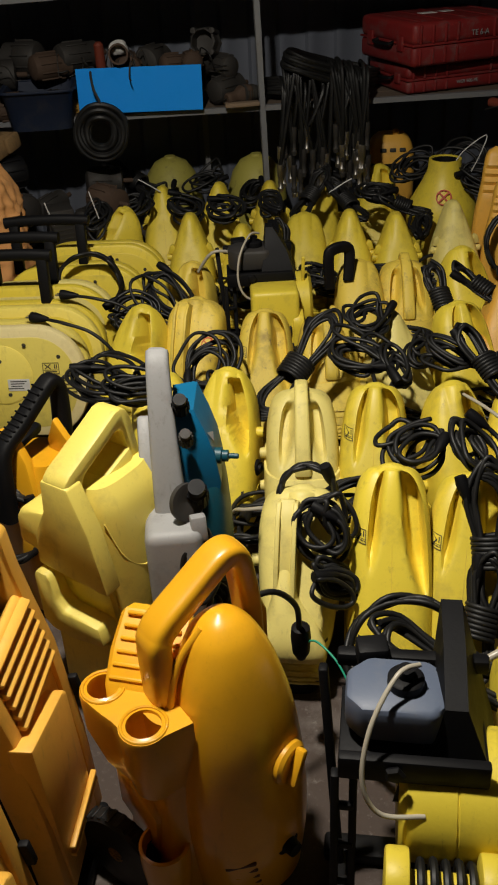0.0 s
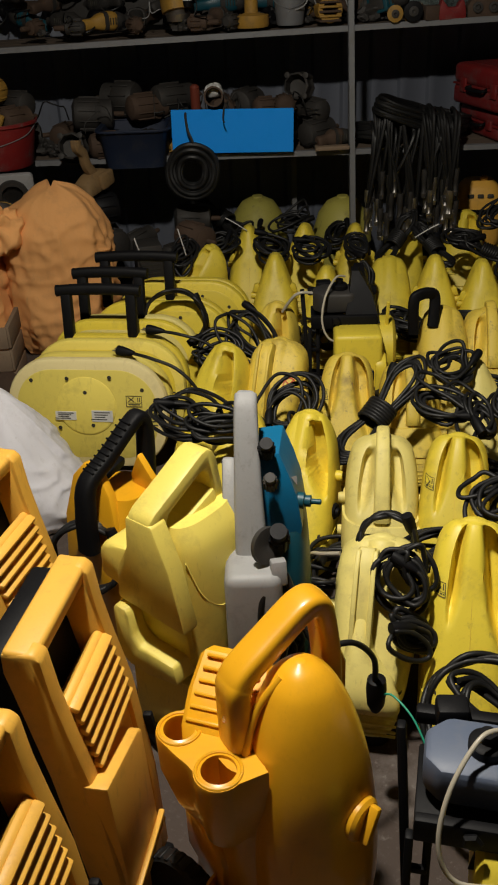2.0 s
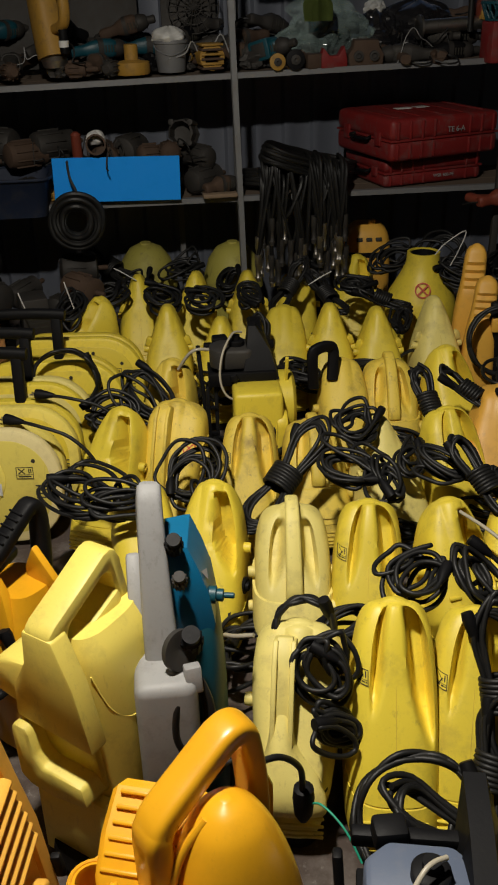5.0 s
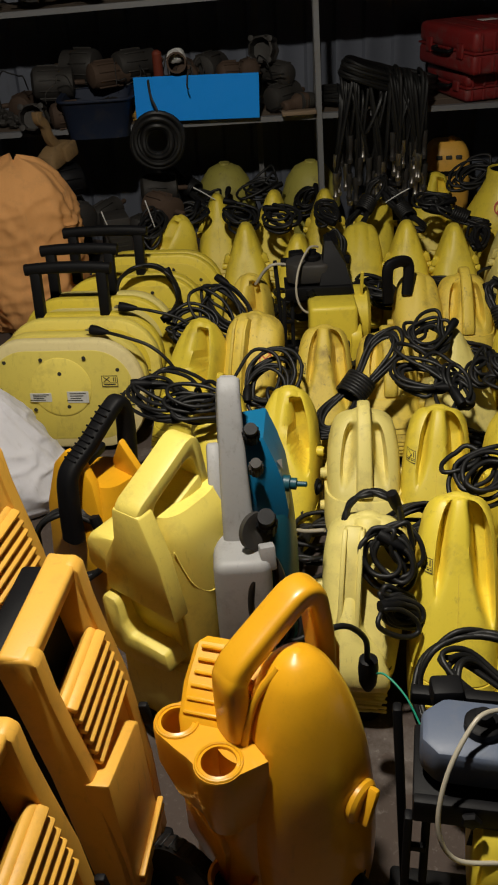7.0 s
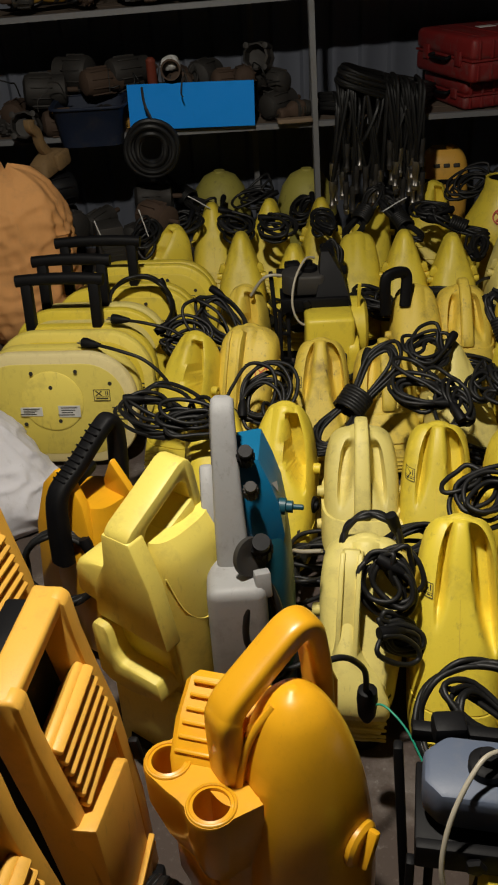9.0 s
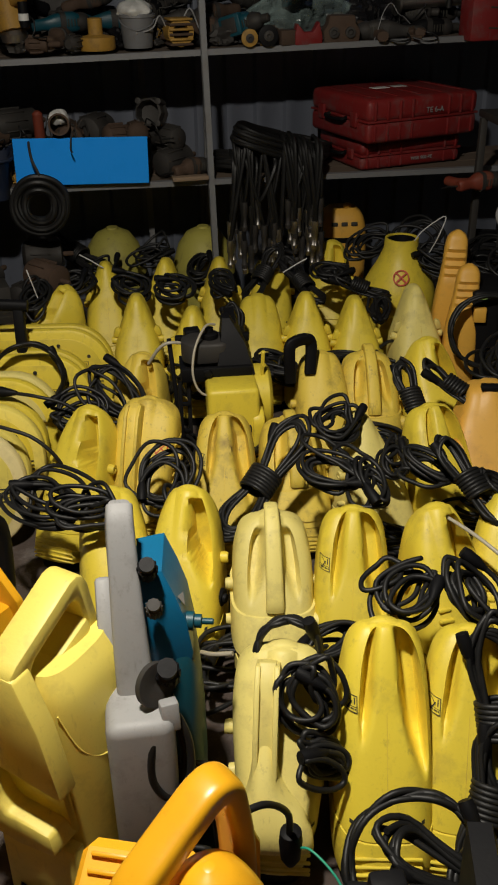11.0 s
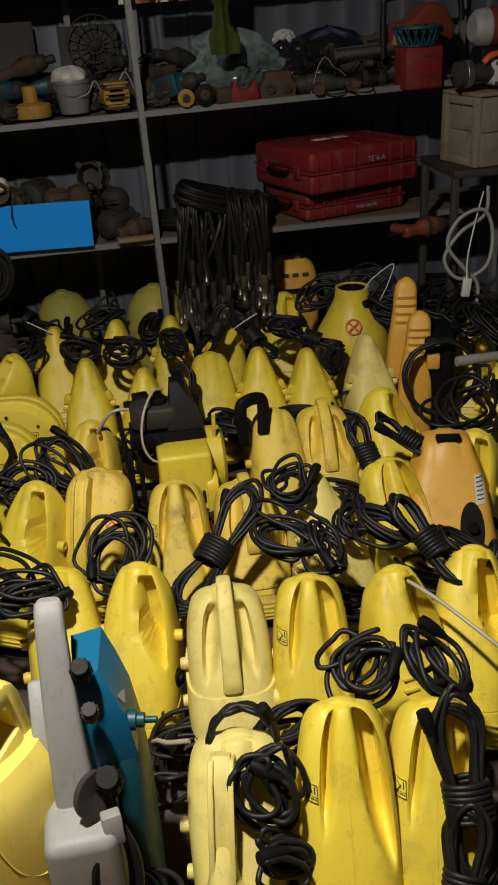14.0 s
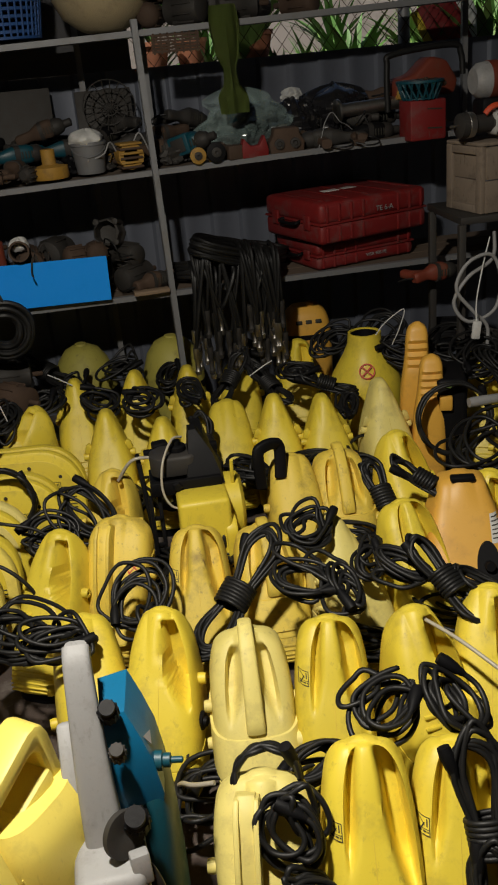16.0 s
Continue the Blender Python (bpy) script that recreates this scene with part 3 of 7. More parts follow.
def cone_washer(m):
    ob = thing("wide_washer", m, "large yellow washer body with an open neck and red sign", "pressure washer")
    part("body", turned([(0.15, 0.0), (0.165, 0.03), (0.165, 0.28), (0.15, 0.33), (0.10, 0.42), (0.078, 0.47), (0.074, 0.52), (0.064, 0.52), (0.062, 0.46), (0.0, 0.44)], 44), YELLOW, ob)
    part("neck_liner", turned([(0.060, 0.442), (0.060, 0.515), (0.052, 0.515), (0.050, 0.445)], 30), BLACKP, ob, "black neck liner")
    disc = []
    for i in range(24):
        a0, a1 = 2 * math.pi * i / 24, 2 * math.pi * (i + 1) / 24
        b = bmesh.new()
        b.faces.new([b.verts.new((r * math.cos(a), 0.0, r * math.sin(a))) for r, a in ((0.036, a0), (0.036, a1), (0.030, a1), (0.030, a0))])
        disc.append(b)
    for k in (45, -45):
        disc.append(moved(rounded_box(0.058, 0.002, 0.007, 0), pose(0, -0.001, 0, 0, k, 0)))
    part("sign", moved(merge(*disc), pose(0, -0.134, 0.378, -29, 0, 0)), REDSIGN, ob, "red round crossed-out sign", 0)
    return ob


cone_washer(pose(0.835, 4.36, 0, 0, 0, -6))


def wide_orange(m):
    ob = thing("wide_pressure_washer", m, "wide faded orange pressure washer with a black oval control panel", "pressure washer")
    sh = Shell(H=0.45, W=0.31, D=0.42, top=0.46, left=0, right=0, mid=0.84, run=1.0, n=5.0, soft=0.95)
    part("shell", sh.mesh(0.0, 1.0, 40), AMBER, ob, smooth=50)
    part("cap", moved(rounded_box(0.075, 0.03, 0.02, 0.006), pose(0, 0.06, 0.455)), BLACKP, ob, "black cap on the top")
    b = bmesh.new()
    pts = [(0.055 + 0.036 * math.cos(a), 0.24 + 0.062 * math.sin(a)) for a in (2 * math.pi * i / 28 for i in range(28))]
    b.faces.new([b.verts.new((x, sh.front(x, z) - 0.004, z)) for x, z in pts])
    r = bmesh.ops.extrude_face_region(b, geom=b.faces[:])
    bmesh.ops.translate(b, vec=(0, 0.014, 0), verts=[v for v in r["geom"] if isinstance(v, bmesh.types.BMVert)])
    ov = part("control_panel", b, BLACKP, ob, "black oval panel")
    part("knob", moved(turned([(0.016, 0), (0.016, 0.02), (0.013, 0.026), (0, 0.026)], 18), pose(0.055, sh.front(0.055, 0.245) - 0.003, 0.245, 70, 0, 0)), BLACKP, ov, "grey-black knob")
    part("label", sh.patch(0.085, 0.33, 0.03, 0.07, 0.002), WHITE, ob, "white rating label")
    for i in range(6):
        part("print_bar", sh.patch(0.085, 0.357 - 0.010 * i, 0.022, 0.003, 0.003, 2, 1), INK, ob, "dark print bar", 0)
    return ob


wide_orange(pose(0.90, 2.90, 0, 0, 0, -6))


def tall_ribbed(m):
    ob = thing("tall_ribbed_washer", m, "tall faded orange washer case with wavy ribs and black back", "pressure washer")
    for y, h, x in ((0.08, 0.66, -0.02), (-0.10, 0.58, 0.02)):
        rings = []
        for i in range(41):
            f = i / 40
            w = lerp_table(((0, 1.0), (0.55, 0.92), (0.78, 0.70), (0.93, 0.62), (0.975, 0.45), (1.0, 0.12)), f)
            wave = 0.006 * math.sin(f * 120) if 0.72 < f < 0.92 else 0.0
            rings.append(ring(x + 0.02 * f, y + 0.04 * f, h * f, 0.070 * w, 0.055 * w + wave, 3.6, 30))
        part("lobe", loft(rings), AMBER, ob)
    part("back_case", moved(rounded_box(0.12, 0.24, 0.48, 0.02, 3), pose(0.115, 0.0, 0.25)), BLACKP, ob, "black back case")
    part("clip", moved(rounded_box(0.05, 0.03, 0.06, 0.008), pose(0.09, -0.13, 0.40)), AMBER, ob, "orange clip")
    part("tag", moved(rounded_box(0.025, 0.004, 0.02, 0), pose(0.10, -0.123, 0.47)), LEAFL, ob, "small lime tag", 0)
    return ob


tall_ribbed(pose(0.975, 3.86, 0, 0, 0, -8))

# ---- flat rounded washers with black fold-up handles ----
def flat_washer(name, m, label, mat, rim, front=False):
    ob = thing(name, m, label, "pressure washer", "flat rounded washers")
    W, H = 0.55, 0.375
    part("rear_shell", moved(plate(stadium(W + 0.012, H + 0.012, 0.014, 0.162), 0.050, 0.014), pose(0, 0.056, 0)), mat, ob)
    # black plate: dark trim, and the shade of the gap as colour
    part("core", moved(plate(stadium(W - 0.045, H - 0.035, 0.030, 0.140), 0.050, 0.003), pose(0, 0.010, 0)), BLACKP, ob, "black core for the trim and shaded gap between the half shells")
    part("rim", moved(plate(stadium(W + 0.02, H + 0.02, 0.01, 0.165), 0.048, 0.014), pose(0, -0.034, 0)), rim, ob, "faded rim round the front")
    for x in (-0.12, 0.10):
        part("bracket", moved(rounded_box(0.030, 0.050, 0.030, 0.004), pose(x, 0.010, H - 0.006)), mat, ob, "handle bracket")
    part("bracket_bar", moved(rounded_box(0.20, 0.012, 0.022, 0.004), pose(-0.01, 0.010, H - 0.004)), mat, ob)
    part("front_plate", moved(plate(stadium(W - 0.05, H - 0.05, 0.045, 0.135), 0.012, 0.004), pose(0, -0.054, 0)), mat, ob)
    part("disc", moved(turned([(0.105, 0), (0.105, 0.004), (0.098, 0.007), (0.0, 0.007)], 40), pose(0, -0.059, 0.24, 90, 0, 0)), mat, ob, "round raised field")
    for x, z in ((-0.19, 0.33), (-0.06, 0.34), (0.09, 0.345), (0.20, 0.30), (0.0, 0.29), (-0.10, 0.16), (0.02, 0.17), (-0.24, 0.2)):
        part("screw_hole", moved(turned([(0.007, 0), (0.007, 0.001), (0.003, 0.0012)], 12), pose(x, -0.0605 if abs(x) > 0.1 else -0.0665, z, 90, 0, 0)), INK, ob, "dark screw hole")
    for i in range(4):
        part("vent_slot", moved(rounded_box(0.05, 0.003, 0.004, 0.001, 1), pose(-0.235, -0.061, 0.235 - 0.014 * i)), INK, ob, "dark vent slot")
        part("vent_slot", moved(rounded_box(0.05, 0.003, 0.004, 0.001, 1), pose(0.225, -0.061, 0.215 - 0.014 * i)), INK, ob, "dark vent slot")
    for x, z, w, h in ((-0.075, 0.205, 0.075, 0.032), (0.055, 0.205, 0.075, 0.042)):
        lab = part("rating_label", moved(rounded_box(w, 0.002, h, 0.001, 1), pose(x, -0.0675, z)), WHITE, ob, "white rating label")
        for k in range(4):
            part("print_bar", moved(rounded_box(w * (0.75 - 0.12 * (k % 3)), 0.001, 0.003, 0.0), pose(x - 0.004 * k, -0.0688, z + h * (0.32 - 0.2 * k))), INK, lab, "", 0)
    st = part("warning_label", moved(rounded_box(0.056, 0.002, 0.038, 0.001, 1), pose(0.17, -0.0612, 0.26)), mat, ob, "yellow warning label")
    bars = [moved(rounded_box(w, 0.001, h, 0), pose(0.17 + x, -0.0628, 0.26 + z, 0, r, 0)) for x, z, w, h, r in (
        (0, 0.019, 0.056, 0.002, 0), (0, -0.019, 0.056, 0.002, 0), (-0.027, 0, 0.002, 0.038, 0), (0.027, 0, 0.002, 0.038, 0), (0, -0.006, 0.05, 0.0015, 0), (0, -0.012, 0.04, 0.004, 0), (-0.01, 0.006, 0.026, 0.003, 40), (-0.01, 0.006, 0.026, 0.003, -40), (0.014, 0.006, 0.003, 0.015, 0), (0.02, 0.006, 0.003, 0.015, 0))]
    part("print", merge(*bars), INK, st, "black crossed-out symbol", 0)
    return ob


def fold_handle(ob, w, z0, z1, y=0.02, x=0.0):
    for s in (-1, 1):
        part("handle_arm", moved(rounded_box(0.038, 0.034, z1 - z0, 0.006), pose(x + s * w / 2, y, (z0 + z1) / 2)), BLACKP, ob, "black handle arm")
        part("pivot", moved(turned([(0.02, 0), (0.02, 0.03), (0.016, 0.033)], 16), pose(x + s * w / 2 - 0.016, y, z0 + 0.02, 0, 90, 0)), BLACKP, ob, "black pivot")
    part("grip", sweep(spline([(x - w / 2 - 0.035, y, z1), (x - w / 4, y, z1 + 0.006), (x + w / 4, y, z1 + 0.006), (x + w / 2 + 0.035, y, z1)], 6), 0.021, 0.021, 2.6, 12, side=(0, 1, 0)), BLACKP, ob, "black grip bar")


FLAT = "flat rounded yellow washer on edge"
for i, (x, y, mat, rim, hw, hx) in enumerate(((-0.825, 2.80, LEMON, CREAM, 0, 0), (-0.80, 2.97, YELLOW, LEMON, 0.24, -0.04), (-0.79, 3.16, PALE, YELLOW, 0.22, -0.06), (-0.70, 3.36, YELLOW, YELLOW, 0.26, -0.10), (-0.66, 3.60, YELLOW, YELLOW, 0, 0))):
    ob = flat_washer("flat_pressure_washer", pose(x, y, 0, -8, 0, 2), FLAT + (" with a black fold-up handle" if hw else " with a faded cream rim"), mat, rim)
    if hw:
        fold_handle(ob, hw, 0.36, 0.56, 0.05, hx)


# ---- tall pressure washers in front ----
def tall_yellow(m):
    ob = thing("tall_pressure_washer", m, "tall pale yellow pressure washer with an angular carrying handle", "pressure washer")
    mat = LEMON
    rings = []
    for i in range(31):
        h = i / 30
        k = lerp_table(((0, 1.0), (0.3, 1.0), (0.6, 0.99), (0.8, 0.93), (0.93, 0.80), (1.0, 0.56)), h)
        rings.append(ring(0.012, 0.035, 0.06 + 0.555 * h, 0.098 * k, 0.105 * (0.6 + 0.4 * k), 3.0, 48))
    part("body", loft(rings), mat, ob)
    bow = [(-0.104, 0.42), (-0.106, 0.55), (-0.108, 0.635), (-0.104, 0.654), (-0.088, 0.667), (-0.01, 0.703), (0.058, 0.736), (0.078, 0.738), (0.094, 0.728), (0.104, 0.706), (0.122, 0.60), (0.134, 0.45), (0.100, 0.45), (0.088, 0.60), (0.074, 0.680), (0.066, 0.692), (0.052, 0.692), (-0.045, 0.646), (-0.055, 0.632), (-0.052, 0.55), (-0.05, 0.42)]
    part("handle", moved(plate(bow, 0.066, 0.009), pose(0, 0, 0, 0, 0, 90)), mat, ob, "angular carrying handle")
    part("saddle", moved(plate([(-0.07, 0.45), (-0.07, 0.590), (-0.01, 0.612), (0.090, 0.648), (0.11, 0.45)], 0.082, 0.016), pose(0.0, 0, 0, 0, 0, 90)), mat, ob)
    part("front_pillar", moved(plate([(-0.036, 0.648), (0.036, 0.648), (0.074, 0.55), (0.104, 0.405), (-0.088, 0.420), (-0.082, 0.50), (-0.044, 0.57)], 0.045, 0.007), pose(0.0, -0.086, 0)), mat, ob, "flat flaring front")
    part("recess_panel", moved(rounded_box(0.15, 0.02, 0.20, 0.01), pose(0.01, -0.072, 0.36, 6, 0, 0)), YELLOW, ob)
    part("gun_holder", moved(plate([(-0.086, 0.275), (-0.090, 0.398), (-0.080, 0.412), (-0.050, 0.410), (-0.042, 0.395), (-0.036, 0.345), (-0.018, 0.322), (0.080, 0.318), (0.090, 0.270), (0.0, 0.252), (-0.060, 0.256)], 0.075, 0.008), pose(-0.004, -0.088, 0)), mat, ob, "hooked holder for the spray gun")
    part("lower_front", moved(plate([(-0.09, 0.02), (0.10, 0.02), (0.098, 0.25), (0.0, 0.24), (-0.05, 0.262), (-0.085, 0.36)], 0.03, 0.006), pose(0.0, -0.078, 0)), mat, ob)
    part("shoulder", moved(plate([(-0.142, 0.455), (-0.140, 0.520), (-0.125, 0.545), (-0.03, 0.560), (-0.03, 0.43)], 0.125, 0.012), pose(0, -0.040, 0)), mat, ob, "square shoulder")
    part("side_box", moved(rounded_box(0.09, 0.13, 0.40, 0.02, 3), pose(-0.070, 0.0, 0.26)), mat, ob)
    pocket = spline([(0.072, -0.055, 0.545), (0.095, -0.035, 0.46), (0.108, 0.01, 0.415), (0.109, 0.06, 0.43), (0.098, 0.10, 0.50)], 8)
    part("side_seam", sweep(pocket, 0.0016, 0.0016, 2, 8), mat, ob)
    for i in range(7):
        part("name_bar", moved(rounded_box(0.002, 0.007, 0.014, 0), pose(0.1095 - 0.0002 * (i - 3) ** 2, 0.01 + 0.011 * i, 0.285 + 0.005 * i, 20, 0, 0)), INK, ob, "dark lettering bar", 0)
    part("base", loft([ring(0.02, 0.02, 0.0, 0.10, 0.13, 3, 32), ring(0.02, 0.02, 0.03, 0.115, 0.14, 3, 32), ring(0.02, 0.02, 0.065, 0.11, 0.135, 3, 32)]), BLACKP, ob, "black base")
    return ob


tall_yellow(pose(-0.218, 1.625, -0.006, 0, 0, -30))


def cup(r, deep, wall=0.006):
    return turned([(r * 0.8, 0), (r * 0.85, 0), (r, deep * 0.6), (r, deep), (r - wall, deep + 0.002), (r - wall - 0.001, deep - 0.004), (r * 0.78, 0.010), (0, 0.006)], 26)


def holed_tray(outline, holes, depth, shrink=0.8):
    """A tray top with round holes and a skirt that narrows downwards."""
    bm = bmesh.new()
    top = [bm.verts.new((x, y, 0)) for x, y in outline]
    edges = [bm.edges.new((a, b)) for a, b in zip(top, top[1:] + top[:1])]
    for cx, cy, r in holes:
        c = [bm.verts.new((cx + r * math.cos(a), cy + r * math.sin(a), 0)) for a in (2 * math.pi * i / 26 for i in range(26))]
        edges += [bm.edges.new((a, b)) for a, b in zip(c, c[1:] + c[:1])]
    bmesh.ops.triangle_fill(bm, use_beauty=True, edges=edges)
    mid = sum((v.co for v in top), Vector()) / len(top)
    last = top
    for f, drop in ((1.012, 0.006), (1.0, depth * 0.5), (shrink, depth)):
        low = [bm.verts.new((mid.x + (v.co.x - mid.x) * f, -0.06 + (v.co.y + 0.06) * f, -drop)) for v in top]
        for k in range(len(low)):
            n = (k + 1) % len(low)
            bm.faces.new((last[k], last[n], low[n], low[k]))
        last = low
    bmesh.ops.recalc_face_normals(bm, faces=bm.faces)
    return bm


def wheel(parent, m, r=0.075, w=0.035):
    tyre = turned([(r * 0.62, -w / 2), (r * 0.93, -w / 2), (r, -w * 0.3), (r, w * 0.3), (r * 0.93, w / 2), (r * 0.62, w / 2)], 36)
    wh = part("wheel", moved(tyre, m), BLACK, parent, "black tyre")
    part("hub", moved(turned([(0.0, -w * 0.4), (r * 0.62, -w * 0.4), (r * 0.64, w * 0.38), (r * 0.2, w * 0.5), (0, w * 0.5)], 30), m), ORANGE, wh, "orange hub")
    for i in range(26):
        a = 2 * math.pi * i / 26
        part("tread", moved(rounded_box(0.010, 0.004, w * 0.86, 0.001, 1), m @ pose(r * math.cos(a), r * math.sin(a), 0, 0, 0, math.degrees(a) + 90)), BLACK, wh)
    return wh


def tall_orange(m):
    ob = thing("tall_pressure_washer", m, "glossy orange pressure washer with a thick arched handle and two wheels", "pressure washer")
    # tall rounded front shell, facing local +x
    rings = []
    for i in range(45):
        h = math.sin(i / 44 * math.pi / 2)
        half = lerp_table(((0, 0.104), (0.3, 0.118), (0.6, 0.110), (0.8, 0.088), (0.93, 0.058), (0.98, 0.032), (1.0, 0.008)), h)
        dep = lerp_table(((0, 0.090), (0.25, 0.108), (0.6, 0.100), (0.8, 0.080), (0.93, 0.056), (0.98, 0.032), (1.0, 0.008)), h)
        rings.append(ring(0.060 - 0.030 * h * h, 0.035, 0.03 + 0.60 * h, dep, half, 2.25, 64))
    part("front_shell", loft(rings), ORANGE, ob)
    seam = spline([(0.030, 0.000, 0.612), (0.026, -0.045, 0.560), (0.034, -0.076, 0.47), (0.046, -0.092, 0.35), (0.052, -0.094, 0.20), (0.054, -0.086, 0.06)], 8)
    part("shell_edge", sweep(seam, 0.007, 0.007, 2.4, 10), ORANGE, ob)
    # squarer trunk behind it
    rings = [ring(-0.03, -0.01, 0.04 + 0.44 * i / 22, 0.100, lerp_table(((0, 0.120), (0.4, 0.108), (1.0, 0.104)), i / 22), 5.0, 44) for i in range(23)]
    part("trunk", loft(rings), ORANGE, ob)
    hood = pose(-0.066, -0.054, 0.455, 0, 0, 42)
    part("vent_hood", loft([[hood @ Vector((sx * w, y, z)) for sx, z in ((-1, -0.06), (1, -0.06), (1, t - 0.012), (0.86, t), (-0.86, t), (-1, t - 0.012))] for y, t, w in ((-0.070, 0.016, 0.056), (-0.052, 0.040, 0.064), (0.0, 0.070, 0.070), (0.060, 0.100, 0.068), (0.078, 0.096, 0.058))]), ORANGE, ob, smooth=35)
    for i in range(6):
        f = i / 5
        part("cooling_fin", moved(rounded_box(0.112 - 0.010 * f, 0.007, 0.014, 0.003), hood @ pose(0.0, -0.048 + 0.098 * f, 0.040 + 0.058 * f, 32, 0, 0)), ORANGE, ob)
    arch = spline([(0.002, -0.070, 0.36), (0.0, -0.071, 0.48), (-0.006, -0.070, 0.580), (-0.009, -0.064, 0.602), (-0.013, -0.046, 0.620), (-0.022, 0.010, 0.650), (-0.028, 0.056, 0.676), (-0.030, 0.076, 0.685), (-0.031, 0.092, 0.686), (-0.032, 0.106, 0.674), (-0.032, 0.114, 0.645), (-0.030, 0.124, 0.56), (-0.03, 0.128, 0.44)], 6)
    part("handle", sweep(arch, 0.031, 0.022, 3.6, 32, side=(1, 0, 0), taper=lambda f: 1.06 - 0.16 * f), ORANGE, ob, "thick arched handle")
    rim = [(-0.072 + 0.040 * math.cos(radians(a)), -0.142 + 0.040 * math.sin(radians(a))) for a in range(150, 291, 14)] + [(-0.022, -0.172), (0.002, -0.165)] + [(0.040 + 0.042 * math.cos(radians(a)), -0.126 + 0.042 * math.sin(radians(a))) for a in range(240, 381, 14)] + [(0.084, -0.060), (-0.112, -0.060)]
    part("holder_tray", moved(holed_tray(rim, ((-0.072, -0.142, 0.0325), (0.040, -0.126, 0.0345)), 0.16, 0.84), pose(0, 0, 0.484)), ORANGE, ob, "", 50)
    for x, y, r in ((-0.072, -0.142, 0.0355), (0.040, -0.126, 0.0375)):
        part("cup_lip", moved(sweep([Vector((r * math.cos(a), r * math.sin(a), 0.0)) for a in (2 * math.pi * i / 36 for i in range(36))], 0.0032, count=8, closed=True), pose(x, y, 0.4845)), ORANGE, ob)
    for x, y, z, r in ((-0.072, -0.142, 0.484, 0.0335), (0.040, -0.126, 0.484, 0.0355), (0.040, -0.122, 0.175, 0.046)):
        c = part("holder_cup", moved(cup(r, 0.12), pose(x, y, z - 0.12, 0, 0, 0)), ORANGE, ob, "open accessory cup")
        part("cup_floor", moved(turned([(r * 0.7, 0), (r * 0.7, 0.003), (0, 0.003)], 20), pose(x, y, z - 0.113)), BROWN, c, "dark brown bottom")
    lab = part("rating_label", moved(rounded_box(0.085, 0.002, 0.11, 0.001, 1), pose(-0.055, -0.1215, 0.30)), CARD, ob, "worn brown rating label")
    for i in range(9):
        part("print_bar", moved(rounded_box(0.07 - 0.012 * (i % 3), 0.001, 0.0035, 0), pose(-0.055 - 0.004 * (i % 3), -0.1228, 0.34 - 0.0105 * i)), WHITE, lab, "", 0)
    part("wheel_housing", moved(plate([(-0.13, 0.12), (0.02, 0.12), (0.03, 0.22), (0.01, 0.25), (-0.11, 0.25), (-0.13, 0.22)], 0.05, 0.012), pose(0, -0.105, 0)), ORANGE, ob)
    part("foot", moved(rounded_box(0.18, 0.16, 0.09, 0.02), pose(-0.03, 0.0, 0.09)), ORANGE, ob)
    knob = part("knob", moved(turned([(0.040, 0), (0.040, 0.016), (0.034, 0.022), (0.0, 0.022)], 28), pose(0.135, 0.075, 0.35, 0, 90, 18)), ORANGE, ob, "round control knob")
    part("knob_grip", moved(rounded_box(0.022, 0.070, 0.018, 0.007), pose(0.163, 0.084, 0.35, 62, 0, 18)), ORANGE, knob)
    part("hose_socket", moved(turned([(0.024, 0), (0.024, 0.01), (0.016, 0.011), (0.014, 0.03), (0, 0.03)], 20), pose(0.152, 0.06, 0.16, 0, 90, 8)), BLACKP, ob, "black hose socket")
    for i in range(5):
        part("vent_slot", moved(rounded_box(0.010, 0.058, 0.009, 0.004), pose(0.146 - 0.002 * i, -0.030 + 0.004 * i, 0.155 - 0.022 * i, 16, 0, -34)), BROWN, ob, "dark vent slot")
    wheel(ob, pose(-0.055, -0.170, 0.090, 90, 0, 22), 0.087)
    wheel(ob, pose(-0.075, 0.150, 0.078, 90, 0, 0))
    part("side_fin", moved(plate([(-0.02, 0.40), (0.02, 0.40), (0.02, 0.54), (0.0, 0.60), (-0.018, 0.54)], 0.014, 0.005), pose(-0.02, 0.135, 0.0, 0, 0, 70)), ORANGE, ob)
    return ob


tall_orange(pose(0.04, 1.195, 0, 0, 0, -52))


